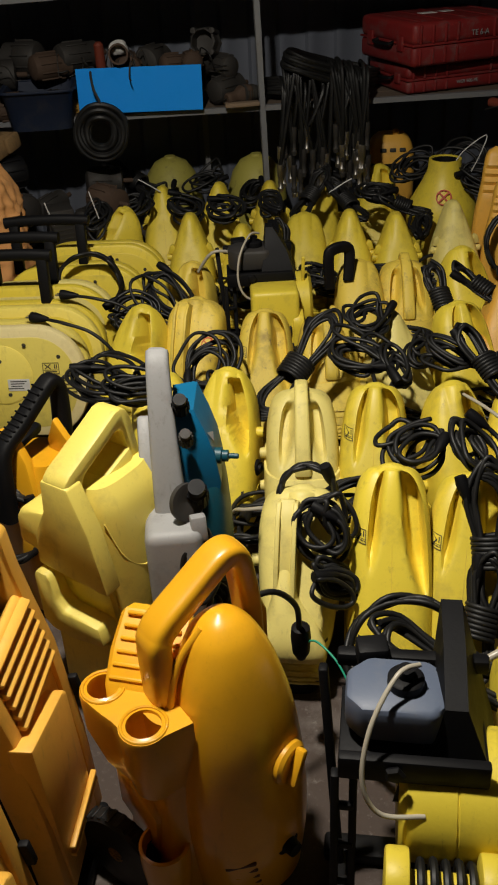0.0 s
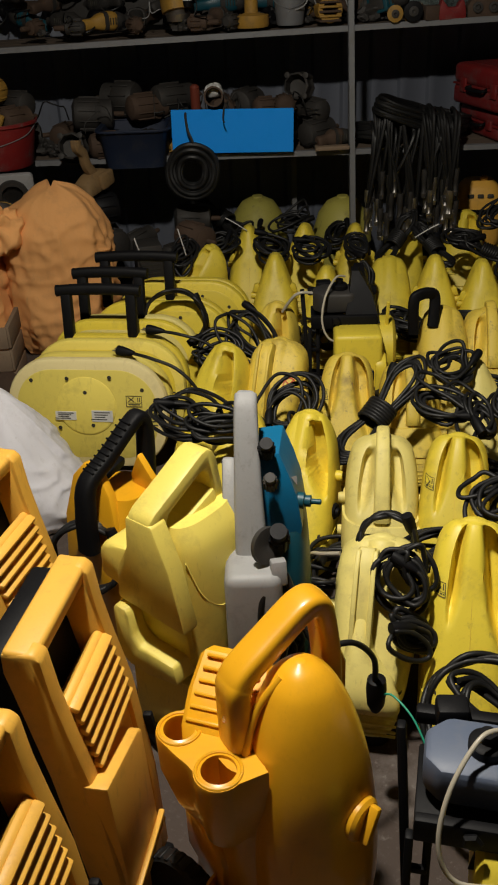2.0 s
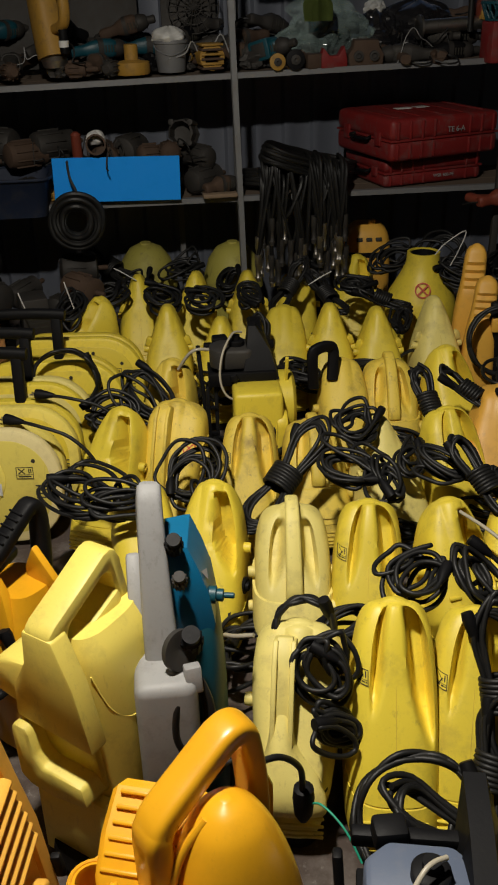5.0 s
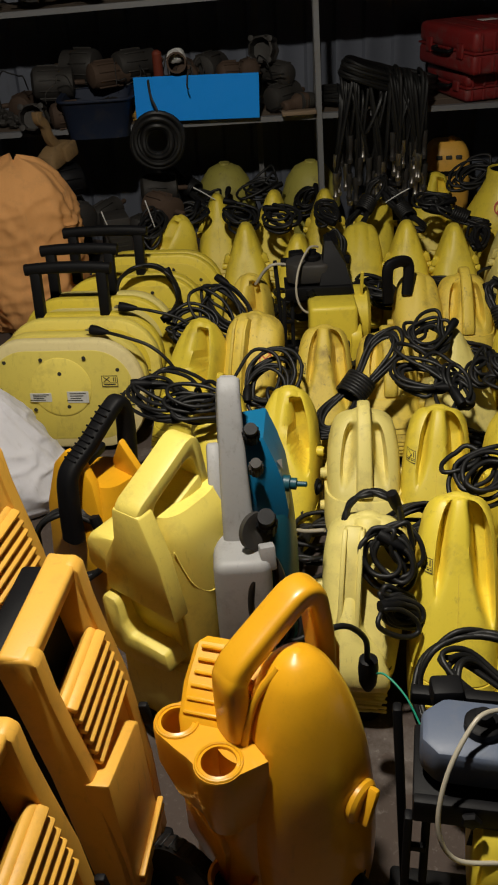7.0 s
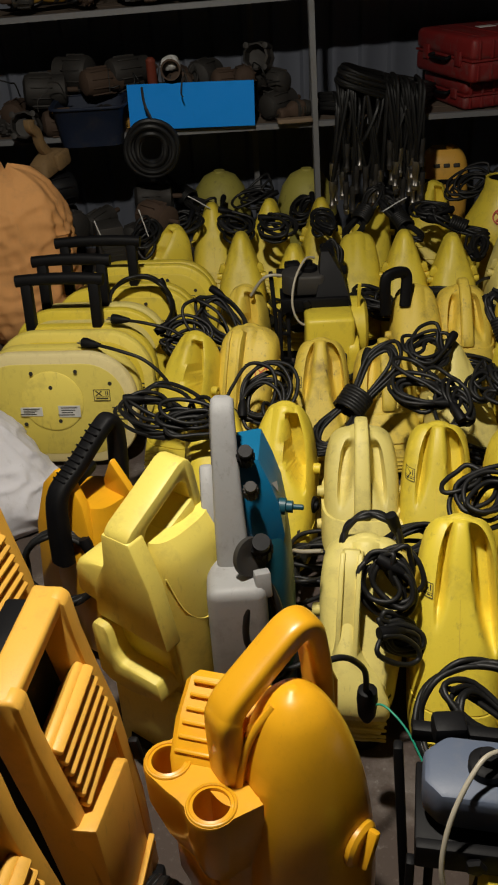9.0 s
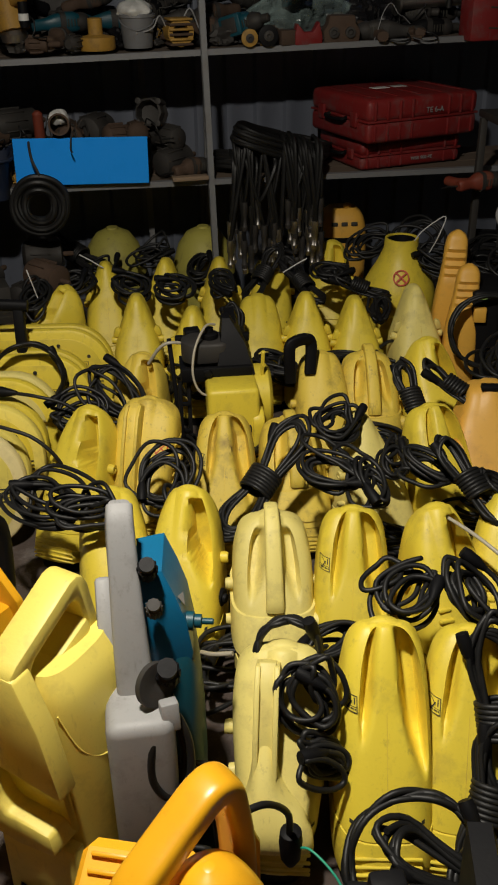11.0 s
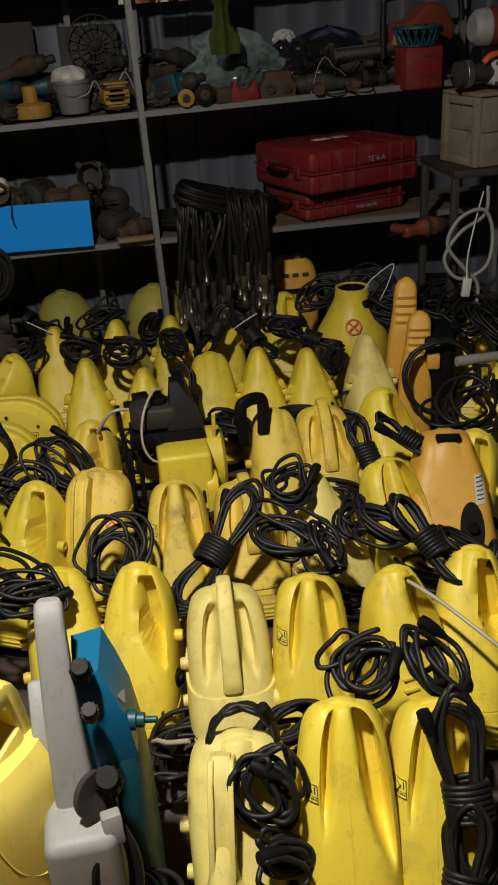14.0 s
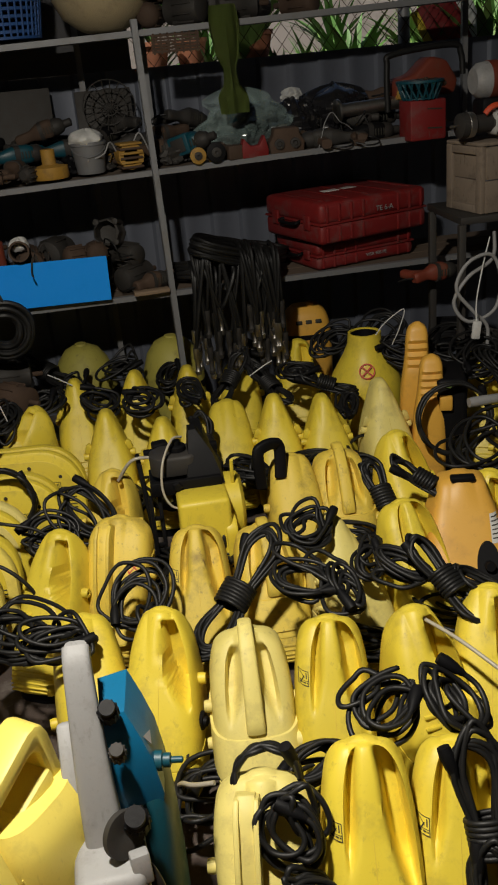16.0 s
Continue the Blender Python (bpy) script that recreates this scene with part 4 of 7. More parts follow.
def slatted_orange(m):
    ob = thing("slatted_pressure_washer", m, "faded orange pressure washer with ribbed slanted front and boxy handle", "pressure washer", "faded orange washers")
    side = [(-0.036, 0.738), (0.014, 0.740), (0.026, 0.728), (0.034, 0.655), (0.048, 0.580), (0.070, 0.476), (0.092, 0.25), (0.098, 0.03), (0.050, 0.03), (0.036, 0.22), (0.003, 0.48), (-0.030, 0.66), (-0.038, 0.70)]
    for s in (-1, 1):
        part("handle_arm", moved(plate(side, 0.036, 0.006), pose(0, s * 0.106, 0)), AMBER, ob, "flat side arm running up into the handle")
    part("grip", moved(rounded_box(0.054, 0.246, 0.034, 0.008, 3), pose(-0.009, 0, 0.724, 0, 6, 0)), AMBER, ob, "flat grip bar")
    part("front_block", plate([(-0.015, 0.545), (-0.004, 0.562), (0.026, 0.612), (0.040, 0.606), (0.062, 0.47), (0.088, 0.22), (0.092, 0.03), (0.03, 0.03)], 0.178, 0.006), AMBER, ob)
    for i in range(6):
        part("slat", moved(rounded_box(0.020, 0.176, 0.0125, 0.005), pose(0.046 + 0.0050 * i, 0, 0.598 - 0.0235 * i, 0, 24, 0)), AMBER, ob)
    part("front_cover", moved(plate([(-0.088, 0.05), (0.088, 0.05), (0.088, 0.405), (0.070, 0.420), (-0.088, 0.475)], 0.045, 0.007), pose(0.078, 0, 0.01, 0, -5, 90)), AMBER, ob, "smooth lower cover")
    for z in (0.165, 0.145):
        part("lower_rib", moved(rounded_box(0.012, 0.168, 0.009, 0.003), pose(0.106, 0, z)), AMBER, ob)
    part("back_plate", moved(plate([(-0.080, 0.722), (-0.036, 0.722), (-0.034, 0.66), (0.002, 0.47), (0.034, 0.22), (0.044, 0.03), (-0.09, 0.03), (-0.06, 0.40)], 0.222, 0.008), pose(0, 0, 0)), BLACKP, ob, "black back case")
    part("latch", moved(rounded_box(0.018, 0.014, 0.05, 0.004), pose(0.090, 0.122, 0.36, 0, -8, 0)), BLACKP, ob, "black side clip")
    part("foot", moved(rounded_box(0.20, 0.22, 0.04, 0.010), pose(0.015, 0, 0.02)), BLACKP, ob, "black foot")
    return ob


o = slatted_orange(pose(-0.302, 1.165, 0, 0, 0, -1))
copy_thing(o, pose(-0.575, 1.51, 0, 0, 0, -6))
copy_thing(o, pose(-0.298, 0.820, 0, 0, 0, -1))


PALEGREY = surface("pale_grey_plastic", (0.42, 0.42, 0.40), 0.5, dirt=0.4)


def grey_blue(m):
    ob = thing("grey_pressure_washer", m, "grey and teal-blue pressure washer with a tall grey handle frame", "pressure washer")
    front = spline([(-0.02, 0.060, 0.675), (-0.021, 0.035, 0.656), (-0.021, -0.005, 0.585), (-0.020, -0.05, 0.48), (-0.016, -0.095, 0.345), (-0.015, -0.12, 0.25)], 5)
    part("handle", sweep(front, 0.026, 0.020, 5.0, 22, side=(1, 0, 0), taper=lambda f: 0.92 + 0.75 * f * f), GREY, ob, "tall grey handle plank")
    # no real hollow here: a dark block gives the shade of the notch
    part("notch", moved(rounded_box(0.055, 0.016, 0.022, 0.004), pose(-0.014, -0.146, 0.262, 20, 0, 0)), DARKMETAL, ob, "dark block for the shaded notch under the handle")
    cord = spline([(0.030, -0.165, 0.37), (0.005, -0.185, 0.34), (0.0, -0.190, 0.26), (0.030, -0.190, 0.21), (0.065, -0.180, 0.25), (0.068, -0.165, 0.32), (0.050, -0.150, 0.37), (0.060, -0.150, 0.28), (0.040, -0.185, 0.17), (0.010, -0.180, 0.12)], 6)
    part("cord", sweep(cord, 0.0075, count=8), BLACK, ob, "black cord looped under the switch", 80)
    rear = spline([(-0.02, 0.060, 0.675), (-0.03, 0.090, 0.63), (-0.035, 0.11, 0.50), (-0.04, 0.12, 0.28), (-0.04, 0.12, -0.10)], 5)
    part("rear_arm", sweep(rear, 0.020, 0.016, 4.0, 14, side=(1, 0, 0)), GREY, ob)
    part("side_panel", moved(plate([(-0.115, -0.12), (0.12, -0.12), (0.12, 0.40), (0.07, 0.52), (0.03, 0.55), (-0.04, 0.48), (-0.10, 0.32)], 0.03, 0.008), pose(-0.062, 0.0, 0, 0, 0, 90)), GREY, ob, "pale grey side panel")
    part("lower_case", moved(rounded_box(0.120, 0.29, 0.52, 0.022, 3), pose(-0.014, -0.045, 0.13)), GREY, ob)
    part("side_button", moved(turned([(0.014, 0), (0.014, 0.02), (0.009, 0.022), (0, 0.022)], 14), pose(-0.075, -0.02, 0.47, 0, -90, 0)), BLACKP, ob, "black side stud")
    rings = [ring(0.066, 0.07, -0.10 + 0.57 * i / 20, 0.048 * lerp_table(((0, 0.95), (0.5, 1.0), (0.8, 0.85), (1.0, 0.45)), i / 20), 0.125 * lerp_table(((0, 0.9), (0.6, 1.0), (0.85, 0.8), (1.0, 0.4)), i / 20), 3.0, 32) for i in range(21)]
    part("pump_body", loft(rings), TEAL, ob, "dark teal lower body")
    part("pump_head", loft([[(0.004, -0.085 + d, z), (w, -0.075 + d, z - 0.01), (w + 0.012, 0.03 + d, z), (0.05, 0.10, z + 0.01), (0.004, 0.09, z + 0.01)] for z, w, d in ((0.32, 0.078, 0.055), (0.41, 0.092, 0.05), (0.48, 0.082, 0.055), (0.53, 0.066, 0.065), (0.575, 0.045, 0.085))]), BLUE, ob, "bright blue pump head", 30)
    part("label", moved(rounded_box(0.001, 0.05, 0.055, 0), pose(0.068, 0.025, 0.515, 0, -32, 0)), GREY, ob, "worn grey label", 0)
    part("nozzle", moved(turned([(0.018, 0), (0.018, 0.02), (0.013, 0.022), (0.013, 0.034), (0.006, 0.036), (0.006, 0.055), (0.004, 0.057)], 16), pose(0.078, 0.0, 0.455, 0, 90, -12)), TEAL, ob, "dark stub with a narrow tip")
    for x, y, z, r, h, mt in ((0.020, -0.005, 0.575, 0.017, 0.050, BLACKP), (0.026, -0.045, 0.520, 0.014, 0.045, DARKMETAL), (0.040, -0.085, 0.400, 0.022, 0.080, BLACKP)):
        k = part("valve_knob", moved(turned([(r, 0), (r, h * 0.7), (r * 0.8, h * 0.75), (r * 0.8, h), (0, h)], 18), pose(x, y, z, 35, 0, 0)), mt, ob, "ribbed black knob" if mt is BLACKP else "metal coupling")
        for i in range(12):
            a = 2 * math.pi * i / 12
            part("ridge", moved(rounded_box(0.004, 0.004, h * 0.65, 0.001, 1), pose(x, y, z, 35, 0, 0) @ pose(r * math.cos(a), r * math.sin(a), h * 0.36)), mt, k)
    part("white_switch", moved(rounded_box(0.032, 0.026, 0.055, 0.004), pose(0.038, -0.160, 0.385, -12, 0, 10)), GREY, ob, "pale switch box")
    part("switch_arm", moved(rounded_box(0.03, 0.06, 0.05, 0.008), pose(0.035, -0.13, 0.36)), BLACKP, ob, "black bracket")
    # dark disc: the shadow inside the hollow is given as colour
    part("opening", moved(turned([(0.040, 0), (0.040, 0.012), (0.030, 0.0125), (0, 0.004)], 28), pose(0.014, -0.122, 0.425, 74, 0, 40)), DARKMETAL, ob, "round hollow with its shade as dark colour")
    part("foot", moved(rounded_box(0.19, 0.26, 0.05, 0.012), pose(0.02, 0, -0.115)), BLACKP, ob, "black foot")
    return ob


grey_blue(pose(-0.058, 1.725, 0.125, 0, 0, 8))


def orange_black(m):
    ob = thing("tall_pressure_washer", m, "orange pressure washer with a black ribbed grip handle", "pressure washer")
    rings = [ring(0, 0, 0.03 + 0.42 * i / 14, 0.11 * lerp_table(((0, 0.95), (0.5, 1.0), (1.0, 0.65)), i / 14), 0.12 * lerp_table(((0, 0.95), (0.6, 1.0), (1.0, 0.5)), i / 14), 2.8, 32) for i in range(15)]
    part("body", loft(rings), ORANGE, ob)
    arch = spline([(0.012, -0.135, 0.33), (0.008, -0.128, 0.43), (0.002, -0.108, 0.505), (0, -0.04, 0.550), (0, 0.045, 0.612), (0, 0.070, 0.618), (0, 0.084, 0.585), (0, 0.078, 0.48), (0, 0.062, 0.36)], 6)
    part("handle", sweep(arch, 0.024, 0.018, 3.0, 18, side=(1, 0, 0), taper=lambda f: 1.25 - 0.6 * min(f, 0.4) + 0.5 * max(f - 0.75, 0)), BLACKP, ob, "black ribbed grip")
    for i in range(10):
        p = arch[14 + i]
        part("grip_rib", moved(rounded_box(0.040, 0.005, 0.009, 0.002), pose(p.x, p.y - 0.008, p.z + 0.0155, 34, 0, 0)), BLACKP, ob)
    part("front_flap", moved(plate([(-0.09, 0.15), (0.09, 0.15), (0.092, 0.36), (0.07, 0.47), (0.03, 0.535), (-0.01, 0.545), (-0.05, 0.50), (-0.085, 0.38)], 0.03, 0.010), pose(-0.02, -0.125, 0, -6, 0, 10)), ORANGE, ob)
    part("back_flap", moved(plate([(-0.06, 0.2), (0.06, 0.2), (0.05, 0.48), (0.0, 0.56), (-0.05, 0.48)], 0.02, 0.007), pose(0.05, 0.10, 0, 8, 0, 0)), ORANGE, ob)
    part("cable_hook", moved(rounded_box(0.07, 0.10, 0.03, 0.01), pose(-0.10, 0.02, 0.46, 0, 10, 20)), BLACKP, ob, "black cable hook")
    return ob


orange_black(pose(-0.44, 1.96, 0, 0, 0, -35))


def open_frame(m, tank=TANK):
    ob = thing("stripped_pressure_washer", m, "stripped pressure washer: black frame, milky tank and yellow motor cover", "pressure washer")
    part("motor_cover", moved(turned([(0.0, 0), (0.098, 0), (0.113, 0.012), (0.115, 0.09), (0.1125, 0.0915), (0.1125, 0.0935), (0.115, 0.095), (0.113, 0.195), (0.098, 0.207), (0, 0.207)], 40), pose(-0.02, -0.035, 0.290, 0, 90, 0)), YELLOW, ob, "round yellow motor cover")
    for x, y, lean in ((-0.125, -0.095, -3), (-0.095, -0.080, -7)):
        part("frame_post", moved(rounded_box(0.014, 0.022, 0.37, 0.004), pose(x, y, 0.20, lean, 0, 0)), BLACKP, ob, "black frame post")
    for z in (0.10, 0.20, 0.30):
        part("rung", moved(rounded_box(0.034, 0.012, 0.014, 0.003), pose(-0.11, -0.088 + 0.03 * (z - 0.2), z)), BLACKP, ob, "black frame rung")
    part("foot", moved(rounded_box(0.30, 0.05, 0.03, 0.008), pose(0.0, 0.03, 0.016)), BLACKP, ob, "black foot")
    part("foot_bar", moved(rounded_box(0.13, 0.035, 0.03, 0.006), pose(-0.07, -0.115, 0.016)), BLACKP, ob, "black foot bar")
    part("foot_rail", moved(rounded_box(0.03, 0.17, 0.03, 0.006), pose(-0.12, -0.05, 0.016)), BLACKP, ob, "black foot rail")
    for x in (-0.022, 0.125):
        part("cheek", moved(plate(stadium(0.10, 0.25, 0.0, 0.045, 6), 0.040, 0.007), pose(x, -0.195, 0.075, 0, 0, 90)), YELLOW, ob, "rounded yellow reel cheek")
    part("reel_core", moved(turned([(0.030, 0), (0.030, 0.12), (0, 0.12)], 20), pose(-0.008, -0.195, 0.255, 0, 90, 0)), YELLOW, ob)
    for i in range(5):
        part("wound_cable", sweep([Vector((0.015 + 0.020 * i, -0.195 + 0.042 * math.cos(q), 0.255 + (0.044 + 0.006 * (i % 2)) * math.sin(q))) for q in (2 * math.pi * j / 20 for j in range(20))], 0.007, count=8, closed=True), BLACK, ob, "black cable wound on the reel")
    part("upright", moved(rounded_box(0.016, 0.024, 0.48, 0.005), pose(-0.135, 0.02, 0.25, -6, -4, 0)), BLACKP, ob, "black frame upright")
    part("hood", loft([[(0.046, y0, z0), (0.082, y0, z0), (0.15, y1, 0.32), (-0.03 + k, y1, 0.32)] for y0, z0, y1, k in ((-0.045, 0.50, -0.085, 0.0), (0.06, 0.535, 0.05, 0.05), (0.165, 0.545, 0.12, 0.08))]), BLACKP, ob, "black wedge-shaped hood", 30)
    part("cross_bar", moved(rounded_box(0.26, 0.025, 0.03, 0.006), pose(0, 0.10, 0.46)), BLACKP, ob, "black cross bar")
    part("deck", moved(rounded_box(0.24, 0.16, 0.02, 0.004), pose(0, 0.0, 0.40)), BLACKP, ob, "black deck")
    part("front_bar", moved(rounded_box(0.24, 0.02, 0.05, 0.005), pose(0, -0.09, 0.41)), BLACKP, ob, "black front bar")
    part("tank", moved(plate([(-0.082, -0.03), (-0.082, 0.03), (-0.055, 0.058), (0.06, 0.062), (0.08, 0.04), (0.08, -0.035), (0.055, -0.06), (-0.045, -0.062)], 0.075, 0.012), pose(-0.03, 0.0, 0.466, 90, 0, 0)), tank, ob, "milky plastic tank")
    cap = part("tank_cap", moved(turned([(0.03, 0), (0.03, 0.015), (0.026, 0.018), (0.014, 0.019), (0.014, 0.035), (0, 0.035)], 22), pose(-0.015, 0.0, 0.505)), BLACKP, ob, "black screw cap")
    part("hose", sweep(spline([(0.005, 0, 0.55), (-0.03, -0.03, 0.555), (-0.07, -0.09, 0.50), (-0.08, -0.13, 0.42), (-0.05, -0.14, 0.36), (0.02, -0.13, 0.35)], 8), 0.0042, count=10), CLEAR, cap, "cloudy suction hose")
    part("star_knob", moved(turned([(0.014, 0), (0.018, 0.006), (0.014, 0.012), (0, 0.014)], 5), pose(-0.03, -0.105, 0.42, 90, 0, 0)), BLACKP, ob, "black star knob")
    part("valve", moved(rounded_box(0.055, 0.045, 0.04, 0.008), pose(-0.07, 0.09, 0.485, 0, 0, 10)), BLACKP, ob, "black valve block")
    part("rail", moved(rounded_box(0.012, 0.012, 0.40, 0.003), pose(0.155, -0.05, 0.30, 18, 0, 0)), YELLOW, ob, "thin yellow rail")
    return ob


open_frame(pose(0.40, 1.16, 0, 0, 0, -4))
second = open_frame(pose(0.03, 3.28, 0, 0, 0, 6), DARKMETAL)
part("front_case", moved(rounded_box(0.17, 0.15, 0.40, 0.016, 3), pose(0.045, -0.165, 0.205, -4, 0, 0)), YELLOW, second, "yellow front case")
part("hood_point", loft([[(0.0, -0.09, 0.40), (0.13, -0.09, 0.40), (0.13, 0.03, 0.42), (0.0, 0.03, 0.42)], [(0.02, -0.05, 0.50), (0.10, -0.05, 0.50), (0.10, 0.04, 0.50), (0.02, 0.04, 0.50)], [(0.03, 0.0, 0.57), (0.055, 0.0, 0.57), (0.055, 0.05, 0.57), (0.03, 0.05, 0.57)]]), BLACKP, second, "black pointed hood", 30)

# ---- shelves ----
def steel_angle(length, a=0.035, t=0.004):
    return merge(block(-length / 2, length / 2, 0, a, -t, 0), block(-length / 2, length / 2, -t, 0, -a, 0))


def shelf_unit():
    ob = thing("steel_shelf", SHELF, "long galvanised steel shelf rack with plank decks, crowded with old tools", "shelf")
    for z, mat in ((0.745, STEEL), (1.282, STEEL), (1.835, STEEL)):
        part("front_rail", steel_angle(4.6, 0.024), mat, ob, "thin steel edge rail", m=pose(0, 0, z, 0, -1.2 if z > 1 else 0, 0))
        for k in range(3):
            part("deck_board", block(-2.3, 2.3, 0.012 + 0.155 * k, 0.155 + 0.155 * k, z - 0.02 + 0.004 * (k % 2), z - 0.003), CARD if z < 1.8 else STEEL, ob, "dusty deck board", m=pose(0, 0, 0, 0, -1.2 if z > 1 else 0, 0))
    for x, y, z in ((0, -0.02, 1.875), (-2.2, -0.02, 2.0), (1.6, 0.0, 2.0), (-2.2, 0.50, 2.0), (0.02, 0.50, 1.9), (-0.28, 0.50, 1.9), (1.6, 0.5, 2.0)):
        part("post", merge(block(x, x + 0.028, y, y + 0.004, 0, z), block(x, x + 0.004, y, y + 0.028, 0, z)), STEEL, ob, "steel angle post", m=pose(0, 0, 0, 0, -1.4 if x == 0 else 0, 0))
    return ob


shelf_unit()
panel = tagged(part("blue_sheet", rounded_box(0.57, 0.008, 0.195, 0.002, 1), PANEL, None, "", 40, SHELF @ pose(-0.565, -0.035, 0.855, -4, 1.2, 0)), "flat bright blue plastic sheet leaning on the shelf edge", "sheet")


def tool_case(m, w, d, h, label):
    ob = thing("tool_case", m, label, "tool case", "red tool cases")
    part("bottom_shell", moved(rounded_box(w, d, h * 0.48, 0.022, 3), pose(0, 0, h * 0.24)), RED, ob)
    part("lid", moved(rounded_box(w, d, h * 0.50, 0.026, 3), pose(0, 0, h * 0.74)), RED, ob)
    part("joint", moved(rounded_box(w * 1.004, d * 1.006, 0.010, 0.003), pose(0, 0, h * 0.49)), RED, ob)
    for i in range(9):
        x = -w * 0.44 + w * 0.88 * i / 8
        if abs(x - 0.05) > 0.08:
            part("rib", moved(rounded_box(0.012, 0.010, h * 0.42, 0.003), pose(x, -d / 2 - 0.002, h * 0.73)), RED, ob)
            part("rib", moved(rounded_box(0.012, 0.010, h * 0.36, 0.003), pose(x, -d / 2 - 0.001, h * 0.24)), RED, ob)
    for k in (-1, 1):
        part("latch", moved(rounded_box(0.014, 0.05, h * 0.34, 0.004), pose(-w / 2 - 0.004, k * d * 0.28, h * 0.50)), RED, ob)
    part("handle", sweep(spline([(-w / 2, -0.07, h * 0.50), (-w / 2 - 0.03, -0.065, h * 0.46), (-w / 2 - 0.03, 0.065, h * 0.46), (-w / 2, 0.07, h * 0.50)], 5), 0.008, count=8), BLACKP, ob, "black carrying handle")
    for i in range(5):
        part("top_rib", moved(rounded_box(0.014, d * 0.8, 0.006, 0.002), pose(-w * 0.4 + w * 0.2 * i, 0, h * 0.993)), RED, ob)
    part("top_mark", moved(rounded_box(w * 0.30, 0.05, 0.003, 0.001), pose(0, d * 0.1, h * 0.992)), WHITE, ob, "worn pale printed patch")
    return ob


def lettering(text, size, m, parent, mat=GREY):
    cu = bpy.data.curves.new("lettering", "FONT")
    cu.body, cu.size, cu.extrude, cu.align_x, cu.align_y = text, size, 0.0006, "CENTER", "CENTER"
    ob = new("tmp", cu)
    me = bpy.data.meshes.new_from_object(ob.evaluated_get(bpy.context.evaluated_depsgraph_get()))
    bpy.data.objects.remove(ob)
    me.materials.append(mat)
    me.transform(m)
    ob = new("lettering", me)
    ob.parent = parent
    return tagged(ob, "pale printed letters")


lower = tool_case(pose(0.838, 4.938, 0.747, 0, 0, 23), 0.54, 0.42, 0.13, "red plastic tool case lying flat on the shelf")
lettering("WSR 900-PE", 0.022, pose(0.05, -0.217, 0.035, 90, 0, 0), lower)
upper = tool_case(pose(0.845, 4.905, 0.879, 0, 0, 26), 0.60, 0.50, 0.190, "large scuffed red plastic tool case on another case")
lettering("TE 6-A", 0.034, pose(0.05, -0.2575, 0.125, 90, 0, 0), upper)


def lance_bundle():
    rnd = random.Random(5)
    for i in range(48):
        x = 0.08 + 0.40 * rnd.random()
        y = -0.06 - 0.05 * rnd.random()
        top = 0.84 + 0.09 * rnd.random()
        low = 0.32 + 0.22 * rnd.random()
        ob = thing("spray_lance", SHELF @ pose(x, y, 0), "black hose and lance hung over the shelf edge, metal end", "hose", "hanging lances")
        dx = 0.11 * (rnd.random() - 0.5)
        part("hose", sweep(spline([(0.02, 0.20, top - 0.03), (0, 0.10, top), (0, 0.0, top - 0.03), (dx, -0.01, (top + low) / 2), (dx * 1.5, 0.01, low + 0.12)], 5), 0.0075 + 0.002 * (i % 2), count=7), BLACK, ob, "black rubber hose")
        part("ferrule", moved(turned([(0.012, 0), (0.015, 0.02), (0.011, 0.025), (0.011, 0.07), (0.015, 0.075), (0.015, 0.13)], 10), pose(dx * 1.5, 0.01, low)), CHROME if i % 2 else DARKMETAL, ob, "metal end fitting")


lance_bundle()

for n, (u, v, z, r) in enumerate(((0.22, 0.12, 0.77, 0.15), (0.36, 0.14, 0.81, 0.17), (0.28, 0.06, 0.85, 0.19))):
    ob = thing("hose_coil", SHELF @ pose(u, v, z, 12 * n - 10, 8 * n, 20 * n), "flat coil of black pressure hose on the shelf", "hose", "hose coils")
    rr = random.Random(60 + n)
    for k in range(6):
        part("turn", sweep(spline([((r + 0.012 * rr.random()) * math.cos(a) * 1.25, (r * 0.6 + 0.012 * rr.random()) * math.sin(a), 0.012 * k + 0.012 * rr.random()) for a in (2 * math.pi * i / 12 for i in range(12))], 3, True), 0.009, count=7, closed=True), BLACK, ob)

# ---- power cables on and between the washers ----
def plug_mesh(p, d):
    q = d.to_track_quat("Z", "Y").to_matrix().to_4x4()
    return moved(turned([(0.006, -0.03), (0.013, -0.005), (0.015, 0.02), (0.013, 0.035), (0, 0.036)], 12), Matrix.Translation(p) @ q)


def hank_points(rnd, L, W, loops):
    pts = []
    for i in range(loops):
        l, w = L * (0.85 + 0.3 * rnd.random()), W * (0.6 + 0.6 * rnd.random())
        lift = 0.02 * (rnd.random() - 0.3)
        for k in range(8):
            a = 2 * math.pi * k / 8
            pinch = 0.35 + 0.65 * abs(math.cos(a)) ** 0.7
            pts.append((w * math.sin(a) * pinch + 0.008 * (rnd.random() - 0.5), l * math.cos(a), lift + 0.012 * rnd.random() + 0.010 * math.cos(2 * a)))
    return pts


